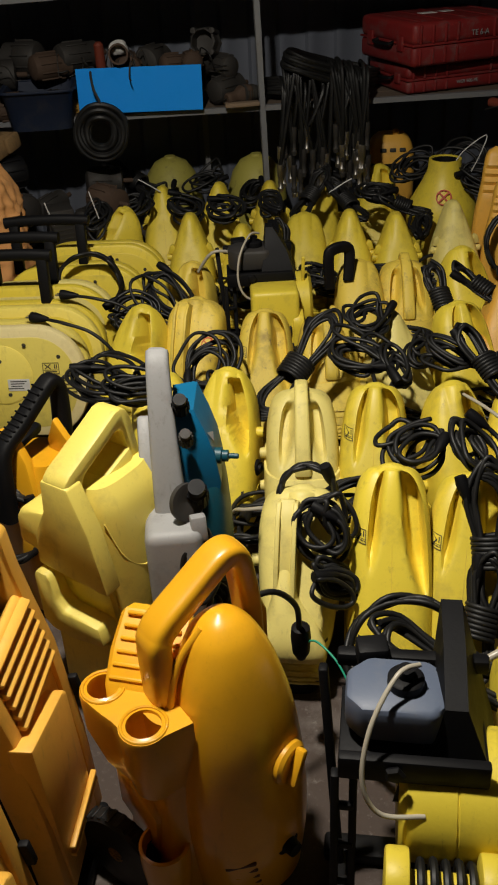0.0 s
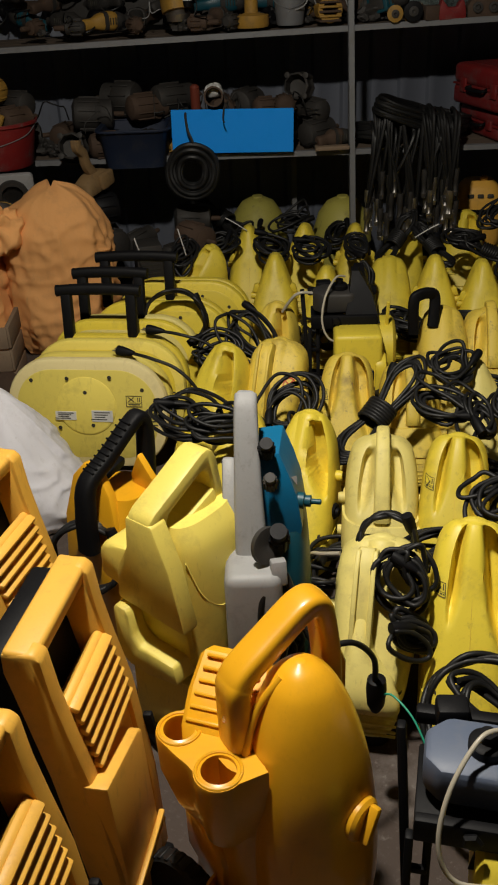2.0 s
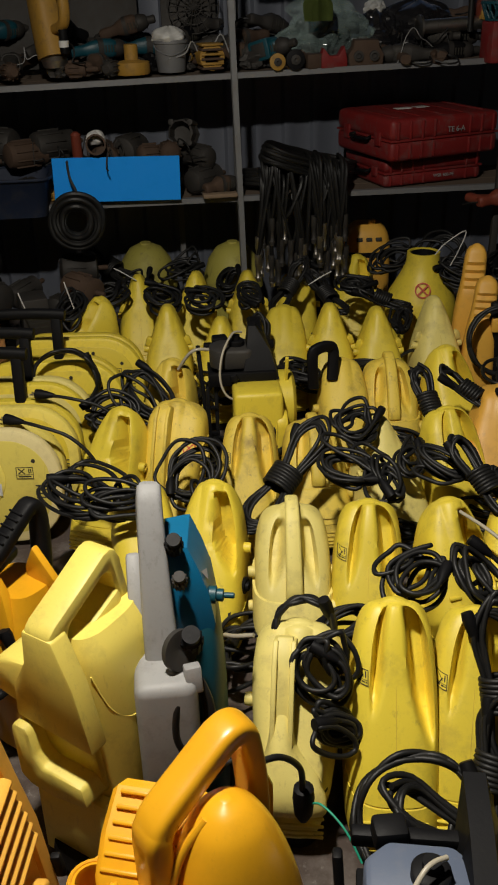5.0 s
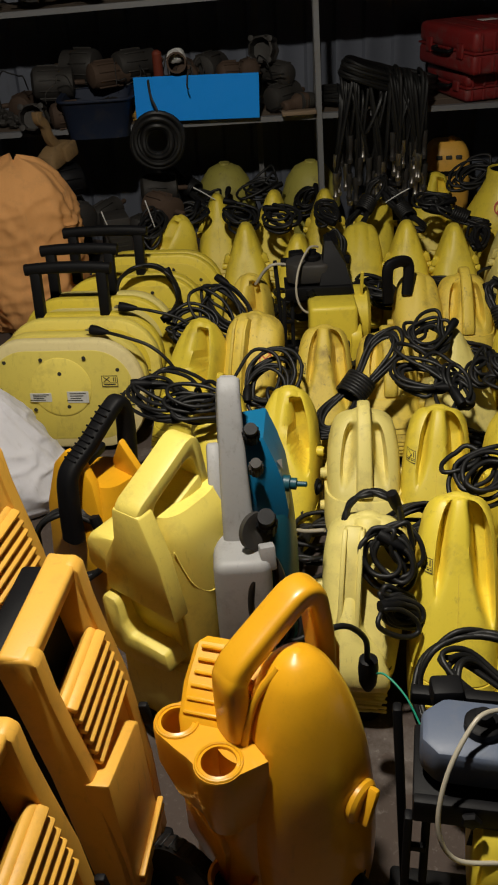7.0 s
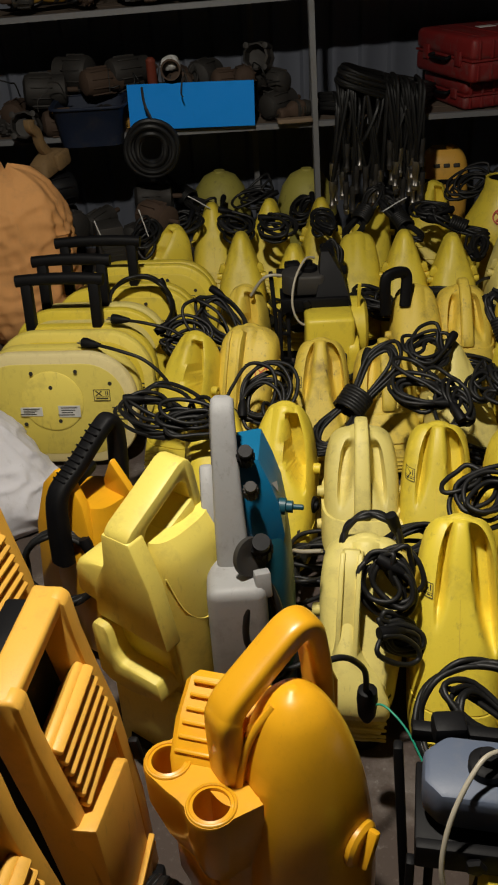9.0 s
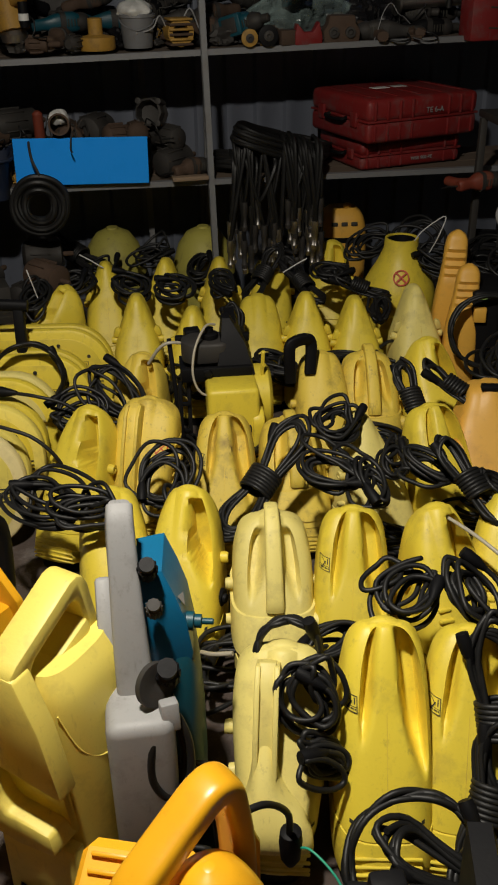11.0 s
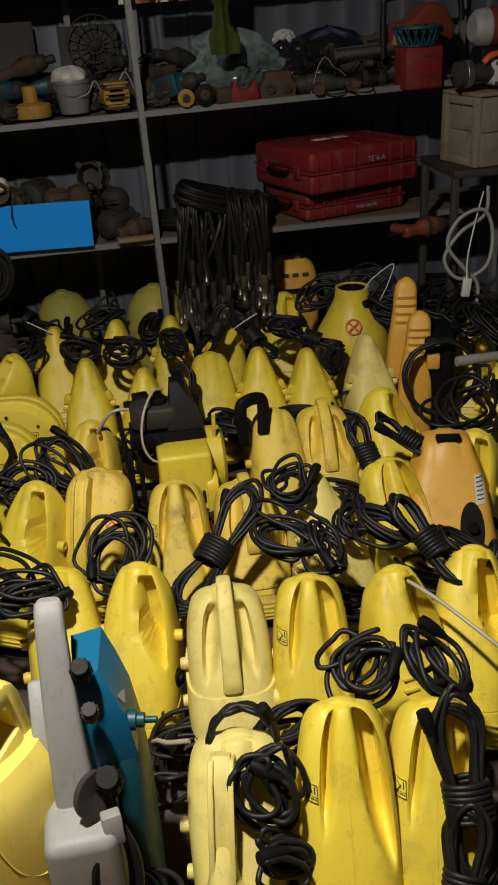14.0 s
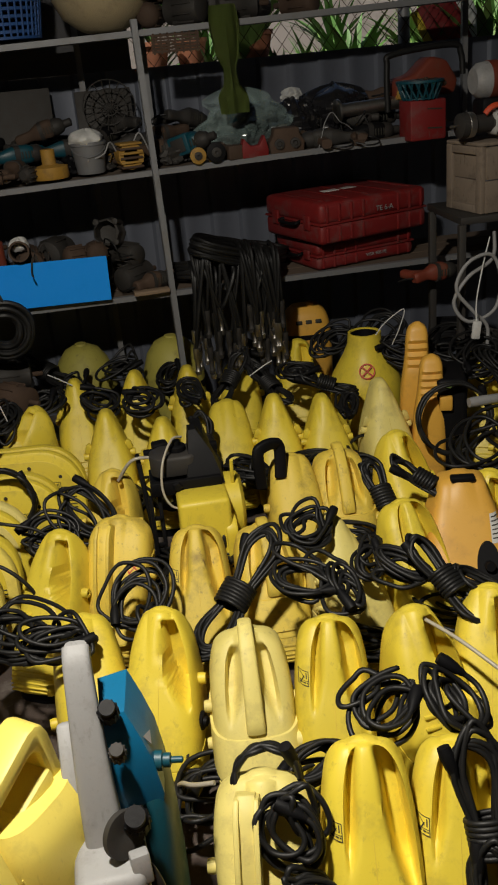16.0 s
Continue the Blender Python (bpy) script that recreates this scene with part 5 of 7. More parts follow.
def tangle_points(rnd, R, loops, flat=0.5):
    """Loops gathered in a loose bundle, with a few that stray."""
    pts = []
    lead = Vector((0.5 * (rnd.random() - 0.5), 0.5 * (rnd.random() - 0.5), 1.0)).normalized()
    turn = 6.28 * rnd.random()
    squeeze = 0.45 + 0.4 * rnd.random()
    for i in range(loops + 3):
        stray = 1.3 if i % 3 == 2 else 0.45
        r = R * (0.62 + 0.38 * rnd.random())
        cx, cy, cz = (R * 0.9 * stray * (rnd.random() - 0.5) for _ in range(3))
        ax = (lead + stray * Vector((rnd.random() - 0.5, rnd.random() - 0.5, rnd.random() - 0.5))).normalized()
        u = (Vector((math.cos(turn), math.sin(turn), 0)) - ax * ax.dot(Vector((math.cos(turn), math.sin(turn), 0)))).normalized()
        v = ax.cross(u)
        a0 = 0.6 * rnd.random()
        for k in range(7):
            a = a0 + 2 * math.pi * k / 7
            q = u * (r * math.cos(a)) + v * (r * squeeze * math.sin(a) * (0.8 + 0.4 * rnd.random()))
            pts.append((cx + q.x, cy + q.y, (cz + q.z) * flat + R * 0.25 + 0.004 * i))
    return pts


def power_cable(x, y, z, kind, size=1.0, rz=0.0, rx=0.0, seed=0, tail=None, r=0.0062, ry=0.0):
    rnd = random.Random(seed)
    words = {"hank": "black rubber power cable wound into a tied hank", "tangle": "tangled loops of black rubber power cable", "coil": "round coil of black rubber power cable"}[kind]
    ob = thing("power_cable", pose(x, y, z, rx, ry, rz), words, "cable", "power cables")
    if kind == "hank":
        pts = hank_points(rnd, 0.13 * size, 0.055 * size, 7)
    elif kind == "coil":
        pts = [((0.085 + 0.012 * rnd.random()) * size * math.cos(a), (0.085 + 0.012 * rnd.random()) * size * math.sin(a), 0.03 * rnd.random()) for a in (2 * math.pi * k / 10 for k in range(52))]
    else:
        pts = tangle_points(rnd, 0.10 * size, 5)
    if tail:
        pts += [(pts[-1][0] * 0.5 + tail[0] * 0.5, pts[-1][1] * 0.5 + tail[1] * 0.5, max(pts[-1][2], tail[2]) + 0.02), tail]
    path = spline(pts, 5)
    part("cord", sweep(path, r, count=6), BLACK, ob, smooth=80)
    if kind == "hank":
        wrap = [(0.026 * size * math.cos(a) * 1.2, -0.035 * size + 0.0105 * a / 6.283, 0.012 + 0.026 * size * math.sin(a)) for a in (2 * math.pi * k / 9 for k in range(9 * 7))]
        part("binding", sweep(spline(wrap, 2), r, count=6), BLACK, ob, "cable turns wound round the hank", 80)
    part("plug", plug_mesh(path[-1], (path[-1] - path[-3]).normalized()), BLACKP, ob, "black moulded plug")
    return ob


CABLES = (
    (0.250, 1.755, 0.365, "tangle", 0.72, 0, 60), (0.280, 1.695, 0.275, "tangle", 0.62, 30, 65), (0.22, 1.86, 0.40, "coil", 0.7, 0, 70),
    (0.63, 1.74, 0.33, "hank", 1.35, 8, 55), (0.60, 1.62, 0.22, "hank", 1.1, -20, 50), (0.475, 1.985, 0.42, "tangle", 0.85, 0, 25), (0.60, 1.97, 0.43, "tangle", 0.75, 60, 35),
    (0.32, 2.00, 0.27, "tangle", 0.8, 0, 20), (0.38, 2.56, 0.38, "tangle", 0.95, 0, 15), (0.47, 2.50, 0.37, "tangle", 0.75, 45, 25),
    (0.19, 2.62, 0.34, "hank", 1.5, -38, 30), (-0.08, 2.66, 0.32, "tangle", 1.1, 0, 45), (-0.05, 2.58, 0.26, "tangle", 0.8, 60, 50),
    (-0.40, 2.46, 0.34, "tangle", 1.25, 0, 10), (-0.28, 2.40, 0.36, "tangle", 0.9, 20, 20), (-0.30, 3.16, 0.34, "tangle", 1.25, 10, 40), (-0.42, 3.10, 0.30, "tangle", 1.0, 0, 50),
    (0.66, 2.98, 0.40, "hank", 1.0, 20, 40), (0.80, 3.02, 0.42, "hank", 0.9, 60, 25), (0.73, 2.46, 0.41, "hank", 1.1, 35, 30), (0.64, 2.58, 0.38, "tangle", 0.85, 0, 25),
    (0.40, 2.84, 0.38, "tangle", 0.75, 0, 30), (0.90, 2.44, 0.36, "hank", 1.3, 75, 20), (0.58, 2.74, 0.30, "tangle", 0.7, 0, 20),
    (0.10, 3.66, 0.34, "hank", 1.0, 10, 40), (0.05, 3.50, 0.30, "tangle", 1.0, 0, 30), (0.24, 3.58, 0.22, "tangle", 1.1, 0, 0), (0.52, 3.62, 0.2, "tangle", 1.2, 0, 0),
    (-0.16, 4.02, 0.38, "tangle", 1.2, 0, 20), (-0.36, 4.12, 0.36, "tangle", 1.2, 40, 20), (0.04, 4.10, 0.38, "tangle", 1.2, 0, 20), (0.22, 4.22, 0.40, "hank", 1.2, -30, 30),
    (0.38, 4.10, 0.40, "hank", 1.1, 30, 20), (0.52, 4.18, 0.40, "tangle", 1.1, 0, 20), (0.62, 4.10, 0.38, "hank", 1.0, 80, 20), (0.70, 3.98, 0.30, "tangle", 1.0, 0, 20),
    (-0.06, 4.60, 0.30, "tangle", 1.2, 0, 20), (-0.30, 4.66, 0.34, "tangle", 1.3, 0, 30), (-0.55, 4.58, 0.28, "tangle", 1.3, 0, 20), (-0.78, 4.50, 0.34, "tangle", 1.5, 0, 20), (-0.70, 4.72, 0.36, "hank", 1.6, 60, 20), (0.30, 4.66, 0.38, "tangle", 1.1, 0, 20),
    (0.70, 4.50, 0.42, "tangle", 1.5, 0, 40), (0.95, 4.50, 0.46, "tangle", 1.6, 0, 45), (1.0, 4.30, 0.40, "tangle", 1.5, 0, 30), (-0.75, 4.05, 0.36, "tangle", 1.3, 0, 20),
    (-0.60, 4.20, 0.36, "tangle", 1.3, 0, 20), (1.06, 3.66, 0.36, "coil", 1.5, 0, 75), (1.10, 3.40, 0.30, "tangle", 1.4, 0, 20), (0.42, 1.42, 0.30, "coil", 1.3, 0, 40),
    (0.50, 1.38, 0.32, "hank", 1.2, 75, 20), (-0.02, 1.66, 0.22, "tangle", 0.9, 0, 60), (0.0, 1.48, 0.12, "tangle", 1.0, 0, 20), (-0.62, 3.30, 0.36, "coil", 1.3, 10, 80),
    (0.30, 2.12, 0.10, "tangle", 1.2, 0, 0), (0.10, 2.12, 0.08, "tangle", 1.2, 0, 0), (0.52, 2.60, 0.10, "tangle", 1.3, 0, 0), (-0.10, 3.10, 0.12, "tangle", 1.3, 0, 0), (0.16, 3.14, 0.14, "tangle", 1.3, 0, 0),
    (0.56, 3.14, 0.14, "tangle", 1.3, 0, 0), (0.80, 2.70, 0.14, "tangle", 1.3, 0, 0), (0.70, 3.66, 0.14, "tangle", 1.3, 0, 0), (-0.25, 3.62, 0.12, "tangle", 1.4, 0, 0), (-0.05, 3.58, 0.14, "tangle", 1.3, 0, 0),
    (0.36, 3.66, 0.14, "tangle", 1.3, 0, 0), (-0.52, 1.86, 0.30, "coil", 1.0, 0, 75),
)
for n, (x, y, z, kind, size, rz, rx) in enumerate(CABLES):
    power_cable(x, y, z, kind, size * (0.72 if y > 3.9 and kind == "tangle" else 1.0), rz, rx, seed=n + 3, r=0.0062 if y < 3.3 else 0.0068)


def loose_line(name, pts, r, mat, label, category="cable"):
    return tagged(part(name, sweep(spline(pts, 8), r, count=8), mat, None, "", 80), label, category)


loose_line("supply_cable", [(0.10, 1.36, 0.50), (0.16, 1.40, 0.49), (0.20, 1.44, 0.42), (0.205, 1.46, 0.34)], 0.006, BLACK, "black cable hanging down to a plug")
plug = tagged(part("cable_plug", moved(turned([(0.009, 0), (0.018, 0.02), (0.021, 0.06), (0.019, 0.085), (0.010, 0.09)], 14), pose(0.208, 1.465, 0.255)), BLACKP, None), "black rubber plug with bare wires hanging loose", "plug")
loose_line("earth_wire", [(0.215, 1.46, 0.30), (0.24, 1.44, 0.325), (0.28, 1.40, 0.31), (0.31, 1.36, 0.27)], 0.0022, GREENWIRE, "thin green earth wire hanging from a plug", "wire")
loose_line("suction_hose", [(0.62, 2.36, 0.40), (0.70, 2.24, 0.40), (0.80, 2.12, 0.36), (0.90, 2.04, 0.30)], 0.005, CLEAR, "cloudy plastic suction hose across the washers", "hose")
loose_line("suction_hose", [(0.54, 1.30, 0.42), (0.60, 1.32, 0.44), (0.70, 1.36, 0.43), (0.80, 1.38, 0.38)], 0.007, CLEAR, "cloudy plastic suction hose across the washers", "hose")
loose_line("suction_hose", [(-0.20, 3.30, 0.40), (-0.14, 3.28, 0.48), (-0.06, 3.30, 0.47), (0.0, 3.32, 0.42)], 0.006, CLEAR, "cloudy plastic suction hose across the washers", "hose")
loose_line("suction_hose", [(0.10, 2.04, 0.22), (0.05, 2.06, 0.20), (0.02, 2.10, 0.17), (0.0, 2.14, 0.12)], 0.006, CLEAR, "cloudy plastic suction hose across the washers", "hose")

for x, y, z, rz in ((-0.66, 2.86, 0.405, -18), (-0.60, 3.05, 0.410, -10)):
    lead = thing("plug_lead", pose(x, y, z, 0, 0, rz), "black cable lead with a moulded plug lying on washers", "cable")
    part("cord", sweep(spline([(0.0, 0, 0.004), (0.07, -0.005, 0.0), (0.16, 0.01, -0.03), (0.23, 0.02, -0.10), (0.26, 0.03, -0.20)], 6), 0.006, count=8), BLACK, lead, "black rubber cord", 80)
    part("plug", moved(turned([(0.007, 0), (0.012, 0.02), (0.018, 0.05), (0.018, 0.065), (0, 0.066)], 14), pose(0.0, 0, 0.006, 0, -90, 0)), BLACKP, lead, "black moulded plug")
    for k in (-1, 1):
        part("pin", moved(turned([(0.003, 0), (0.003, 0.02), (0, 0.021)], 8), pose(-0.064, 0.007 * k, 0.006, 0, -90, 0)), CHROME, lead, "plated plug pin")

# ---- goods on the shelves ----
def on(u, v, z, rz=0.0, rx=0.0, ry=0.0):
    return SHELF @ pose(u, v, z, rx, ry, rz)


UP, MID, TOP = 1.287, 0.750, 1.840


def motor(m, r=0.06, length=0.16, mat=DARKMETAL, label="greasy stripped electric motor on the shelf", seed=0):
    ob = thing("electric_motor", m, label, "motor", "old motors")
    rnd = random.Random(seed)
    part("housing", moved(turned([(r * 0.55, 0), (r * 0.9, 0.012), (r, 0.03), (r, length * 0.6), (r * 0.9, length * 0.65), (r * 0.92, length * 0.95), (r * 0.6, length), (0, length)], 22), pose(-length / 2, 0, r, 0, 90, 0)), mat, ob)
    part("shaft", moved(turned([(0.012, 0), (0.012, 0.05), (0.009, 0.055), (0, 0.055)], 10), pose(length / 2 - 0.004, 0, r, 0, 90, 0)), RUST, ob, "rusty shaft")
    for k in range(10):
        a = 360 * k / 10
        part("fin", moved(rounded_box(length * 0.5, 0.005, 0.012, 0.0015, 1), pose(-length * 0.08, 0, r) @ pose(0, 0, 0, a) @ pose(0, 0, r)), mat, ob)
    part("bracket", moved(rounded_box(length * 0.6, r * 1.1, r * 0.5, 0.006), pose(0, 0, r * 0.25)), mat, ob)
    return ob


def casting(m, r=0.07, mat=DARKMETAL, label="open gearbox casting with a dark bore"):
    ob = thing("gearbox_casting", m, label, "machine part", "machine parts")
    part("shell", turned([(r, 0), (r * 1.05, 0.015), (r * 0.92, 0.03), (r * 0.88, 0.08), (r * 0.75, 0.085), (r * 0.72, 0.02), (r * 0.3, 0.015), (0, 0.015)], 9), mat, ob, smooth=25)
    for k in range(4):
        a = math.pi / 4 + k * math.pi / 2
        part("boss", moved(turned([(0.014, 0), (0.014, 0.088), (0.006, 0.09)], 10), pose(r * 0.92 * math.cos(a), r * 0.92 * math.sin(a), 0)), mat, ob)
    return ob


def power_tool(m, body, length=0.24, label="old hand power tool with a worn plastic body", grip=True, head=DARKMETAL):
    ob = thing("power_tool", m, label, "power tool", "old power tools")
    pts = spline([(-length / 2, 0, 0.034), (-length * 0.2, 0, 0.040), (length * 0.10, 0, 0.046), (length * 0.3, 0, 0.043)], 5)
    part("body", sweep(pts, 0.036, 0.038, 3.0, 16, side=(0, 1, 0), taper=lambda f: lerp_table(((0, 0.50), (0.08, 0.66), (0.35, 0.62), (0.52, 0.95), (0.85, 1.08), (1.0, 0.92)), f)), body, ob)
    part("motor_band", sweep([Vector((length * x, 0, 0.045)) for x in (0.02, 0.10)], 0.041, 0.042, 3.0, 16, side=(0, 1, 0)), head, ob, "dark band round the motor")
    part("cord", sweep(spline([(-length * 0.5, 0, 0.034), (-length * 0.62, 0.02, 0.03), (-length * 0.66, 0.07, 0.012), (-length * 0.5, 0.10, 0.006), (-length * 0.3, 0.08, 0.02)], 4), 0.004, count=6), BLACK, ob, "black cord end")
    part("gear_head", moved(turned([(0.036, 0), (0.040, 0.02), (0.030, 0.05), (0.018, 0.06), (0.018, 0.09), (0.012, 0.095), (0, 0.095)], 18), pose(length * 0.28, 0, 0.043, 0, 90, 0)), head, ob, "metal gear head")
    for k in range(4):
        part("vent", moved(rounded_box(0.006, 0.080, 0.03, 0.001, 1), pose(length * 0.13 + 0.014 * k, 0, 0.045)), INK, ob, "dark vent slot")
    if grip:
        part("grip", sweep(spline([(-length * 0.2, 0.02, 0.04), (-length * 0.3, 0.08, 0.03), (-length * 0.34, 0.13, 0.028)], 5), 0.020, 0.024, 2.6, 12, side=(0, 0, 1)), body, ob)
    return ob


def crumple(r, h, seed, squash=1.0, rough=0.35, count=40):
    """A crumpled bag-like lump standing on z = 0."""
    rings = []
    off = Vector((seed * 3.7, seed * 1.3, seed * 2.1))
    for i in range(count // 2 + 1):
        f = i / (count // 2)
        rr = r * lerp_table(((0, 0.72), (0.15, 0.98), (0.5, 1.0), (0.8, 0.75), (0.95, 0.35), (1.0, 0.05)), f)
        row = []
        for j in range(count):
            a = 2 * math.pi * j / count
            p = Vector((math.cos(a), math.sin(a) * squash, f * h / r))
            k = 1 + rough * (noise.noise(p * 1.6 + off) + 0.5 * abs(noise.noise(p * 4.0 + off)) - 0.2)
            row.append((rr * k * math.cos(a), rr * k * squash * math.sin(a), f * h * (1 + 0.08 * noise.noise(p * 2 + off))))
        rings.append(row)
    return loft(rings)


def bucket(m, r, h, mat, label, rim=None):
    ob = thing("bucket", m, label, "bucket")
    part("pail", turned([(r * 0.8, 0), (r * 0.82, 0.004), (r, h), (r * 1.04, h), (r * 1.04, h - 0.012), (r * 1.0, h - 0.014), (r * 0.97, h + 0.001), (r * 0.78, 0.008), (0, 0.008)], 34), mat, ob)
    part("bail", sweep(spline([(r, 0, h * 0.9), (r * 0.8, -r * 0.55, h * 0.7), (0, -r * 1.02, h * 0.55), (-r * 0.8, -r * 0.55, h * 0.7), (-r, 0, h * 0.9)], 6), 0.0022, count=6), STEEL, ob, "wire bail")
    return ob


# middle shelf, behind and beside the blue sheet
rnd = random.Random(11)
for n, (u, v, z, r, L, rz, mt) in enumerate(((-1.62, 0.20, MID, 0.07, 0.20, 20, DARKMETAL), (-1.42, 0.28, MID, 0.06, 0.18, 80, RUST), (-1.25, 0.16, MID + 0.10, 0.075, 0.2, 10, DARKMETAL), (-1.12, 0.30, MID + 0.14, 0.08, 0.19, 160, DARKMETAL), (-0.98, 0.16, MID + 0.14, 0.06, 0.20, 30, RUST), (-0.86, 0.24, MID + 0.16, 0.065, 0.22, 35, DARKMETAL),
        (-0.62, 0.12, MID + 0.12, 0.065, 0.2, 95, RUST), (-0.50, 0.22, MID + 0.12, 0.07, 0.17, 60, DARKMETAL), (-0.40, 0.10, MID + 0.13, 0.05, 0.14, 20, RUST), (-0.32, 0.10, MID + 0.14, 0.05, 0.12, 100, RUST), (-0.16, 0.12, MID, 0.06, 0.18, 40, DARKMETAL), (-0.18, 0.16, MID + 0.10, 0.055, 0.16, 130, DARKMETAL), (-0.75, 0.30, MID, 0.08, 0.2, 0, DARKMETAL), (-0.55, 0.32, MID, 0.08, 0.2, 60, DARKMETAL), (-0.36, 0.30, MID, 0.08, 0.2, 10, DARKMETAL), (-1.0, 0.32, MID, 0.08, 0.2, 10, DARKMETAL), (-1.25, 0.34, MID, 0.06, 0.2, 60, DARKMETAL))):
    motor(on(u, v, z, rz, 0, 8 * (rnd.random() - 0.5)), r, L, mt, seed=n)
for n, (u, v, z, rx, mt) in enumerate(((-0.235, 0.20, MID + 0.25, 75, DARKMETAL), (-1.32, -0.02, 0.80, 70, DARKMETAL), (-1.75, 0.05, MID, 60, DARKMETAL))):
    casting(on(u, v, z, 20 * n - 20, rx), 0.07, mt)
pipe = thing("pipe_stub", on(-0.645, -0.02, MID + 0.18, 0, 0, 0), "short rusty pipe stub tied with pale string", "pipe")
part("tube", moved(turned([(0.045, 0), (0.045, 0.16), (0.037, 0.16), (0.037, 0.01), (0, 0.01)], 24), pose(0, 0.12, 0.05, 78, 0, 0)), RUST, pipe)
part("string", moved(crumple(0.045, 0.06, 4), pose(0, 0.06, 0.07)), WHITE, pipe, "frayed pale string")
tagged(part("hand_bar", moved(turned([(0.02, 0), (0.024, 0.05), (0.022, 0.2), (0.012, 0.21), (0, 0.21)], 14), on(-0.735, 0.06, MID + 0.10, 0, 10, 0)), DULLRED, None), "dark red bar standing among motors", "bar")
bin_ = thing("parts_bin", on(-1.03, 0.05, MID - 0.04), "dirty dark blue plastic parts bin full of motors", "bin")
BIN = surface("dark_blue_bin", (0.003, 0.010, 0.032), 0.6, dirt=0.75, grime=(0.03, 0.03, 0.035))
part("tub", loft([ring(0, 0, 0.0, 0.14, 0.13, 6, 32), ring(0, 0, 0.17, 0.165, 0.16, 6, 32), ring(0, 0, 0.175, 0.17, 0.165, 6, 32), ring(0, 0, 0.172, 0.155, 0.15, 6, 32), ring(0, 0, 0.02, 0.13, 0.12, 6, 32)]), BIN, bin_)
part("rim", sweep([Vector(p) for p in ring(0, 0, 0.172, 0.172, 0.167, 6, 40)], 0.007, count=8, closed=True), BIN, bin_, "thick rolled rim")
motor(on(-1.16, 0.04, MID - 0.01, 15), 0.06, 0.2, RUST, seed=31)
motor(on(-0.99, 0.04, MID, 70), 0.055, 0.18, DARKMETAL, seed=32)
power_tool(on(-0.10, 0.03, MID, 30), RUST, 0.16, "rusty brown tool housing on the shelf edge", False)
tagged(part("wooden_scrap", moved(rounded_box(0.16, 0.05, 0.018, 0.003), on(-0.10, -0.03, MID + 0.012, 4)), WOOD, None), "scrap of bare wood on the shelf edge", "wood")

# coil of black hose hung on a hook before the sheet
coil = thing("hose_coil", on(-0.76, -0.10, 0.69), "coil of grimy black hose hung on a hook", "hose")
for k in range(7):
    r = 0.118 - 0.010 * k
    part("turn", sweep(spline([(r * math.cos(a) * (1 + 0.05 * math.sin(a * 2 + k)), 0.016 * math.sin(k * 2.1) + 0.006 * math.sin(a * 3), r * 1.05 * math.sin(a)) for a in (2 * math.pi * i / 14 for i in range(14))], 3, True), 0.0125, count=8, closed=True), BLACK, coil)
part("hook", sweep(spline([(0, 0.02, 0.09), (0.012, -0.01, 0.13), (-0.01, 0.0, 0.19), (-0.02, 0.05, 0.24), (-0.02, 0.09, 0.26)], 6), 0.006, count=8), DARKMETAL, coil, "dark metal hook")

# red bucket and parts at the far end of the middle shelf
bucket(on(-1.66, -0.10, 0.753), 0.19, 0.20, RED, "red plastic tub heaped with scrap machine parts")
for n, (u, v, z) in enumerate(((-1.74, -0.12, 0.90), (-1.58, -0.10, 0.90), (-1.66, -0.2, 0.93), (-1.58, -0.02, 0.95), (-1.74, -0.02, 0.98), (-1.64, -0.08, 1.02))):
    (motor if n % 2 else casting)(on(u, v, z, 50 * n, 25), 0.06, mat=(DARKMETAL, RUST, OCHRE)[n % 3])

# under the middle shelf: heap of dark scrap
for n in range(26):
    u, v = -1.75 + 1.05 * rnd.random(), -0.35 + 0.6 * rnd.random()
    z = 0.0 if n < 12 else 0.14 + 0.22 * rnd.random()
    motor(on(u, v, z, 360 * rnd.random(), 0, 20 * (rnd.random() - 0.5)), 0.055 + 0.03 * rnd.random(), 0.18, (DARKMETAL, DARKMETAL, RUST, BLACKP)[n % 4], "greasy scrap motor in a heap on the floor", n)
planer = thing("hand_planer", on(-1.21, -0.20, 0.63, 65, 0, -10), "dusty ochre hand planer with a curved grip", "power tool")
part("body", loft([ring(0, 0, 0.02, 0.10, 0.045, 5, 24), ring(0, 0, 0.03, 0.11, 0.05, 5, 24), ring(0, 0, 0.08, 0.10, 0.046, 4, 24), ring(-0.01, 0, 0.10, 0.06, 0.03, 3, 24)]), DUSTYTAN, planer)
part("grip", sweep(spline([(0.02, 0, 0.08), (-0.02, 0, 0.14), (-0.03, 0, 0.20), (-0.06, 0, 0.24), (-0.055, 0, 0.27)], 5), 0.020, 0.024, 3, 12, side=(0, 1, 0)), DUSTYTAN, planer)
part("drive_cover", moved(rounded_box(0.10, 0.03, 0.07, 0.012), pose(0.03, -0.055, 0.06)), DUSTYTAN, planer)
for n, (u, v, z) in enumerate(((-1.2, -0.2, 0.0), (-1.22, -0.18, 0.16), (-1.18, -0.21, 0.32), (-1.21, -0.2, 0.48), (-1.58, -0.24, 0.14), (-1.6, -0.22, 0.28), (-1.57, -0.24, 0.42))):
    motor(on(u, v, z, 70 * n), 0.075, 0.2, (DARKMETAL, BLACKP)[n % 2], "greasy scrap motor in a heap on the floor", 80 + n)
box = thing("switch_box", on(-0.98, -0.30, 0.34, 15), "dark grey vented transformer box", "box")
part("case", rounded_box(0.12, 0.14, 0.16, 0.006), DARKMETAL, box)
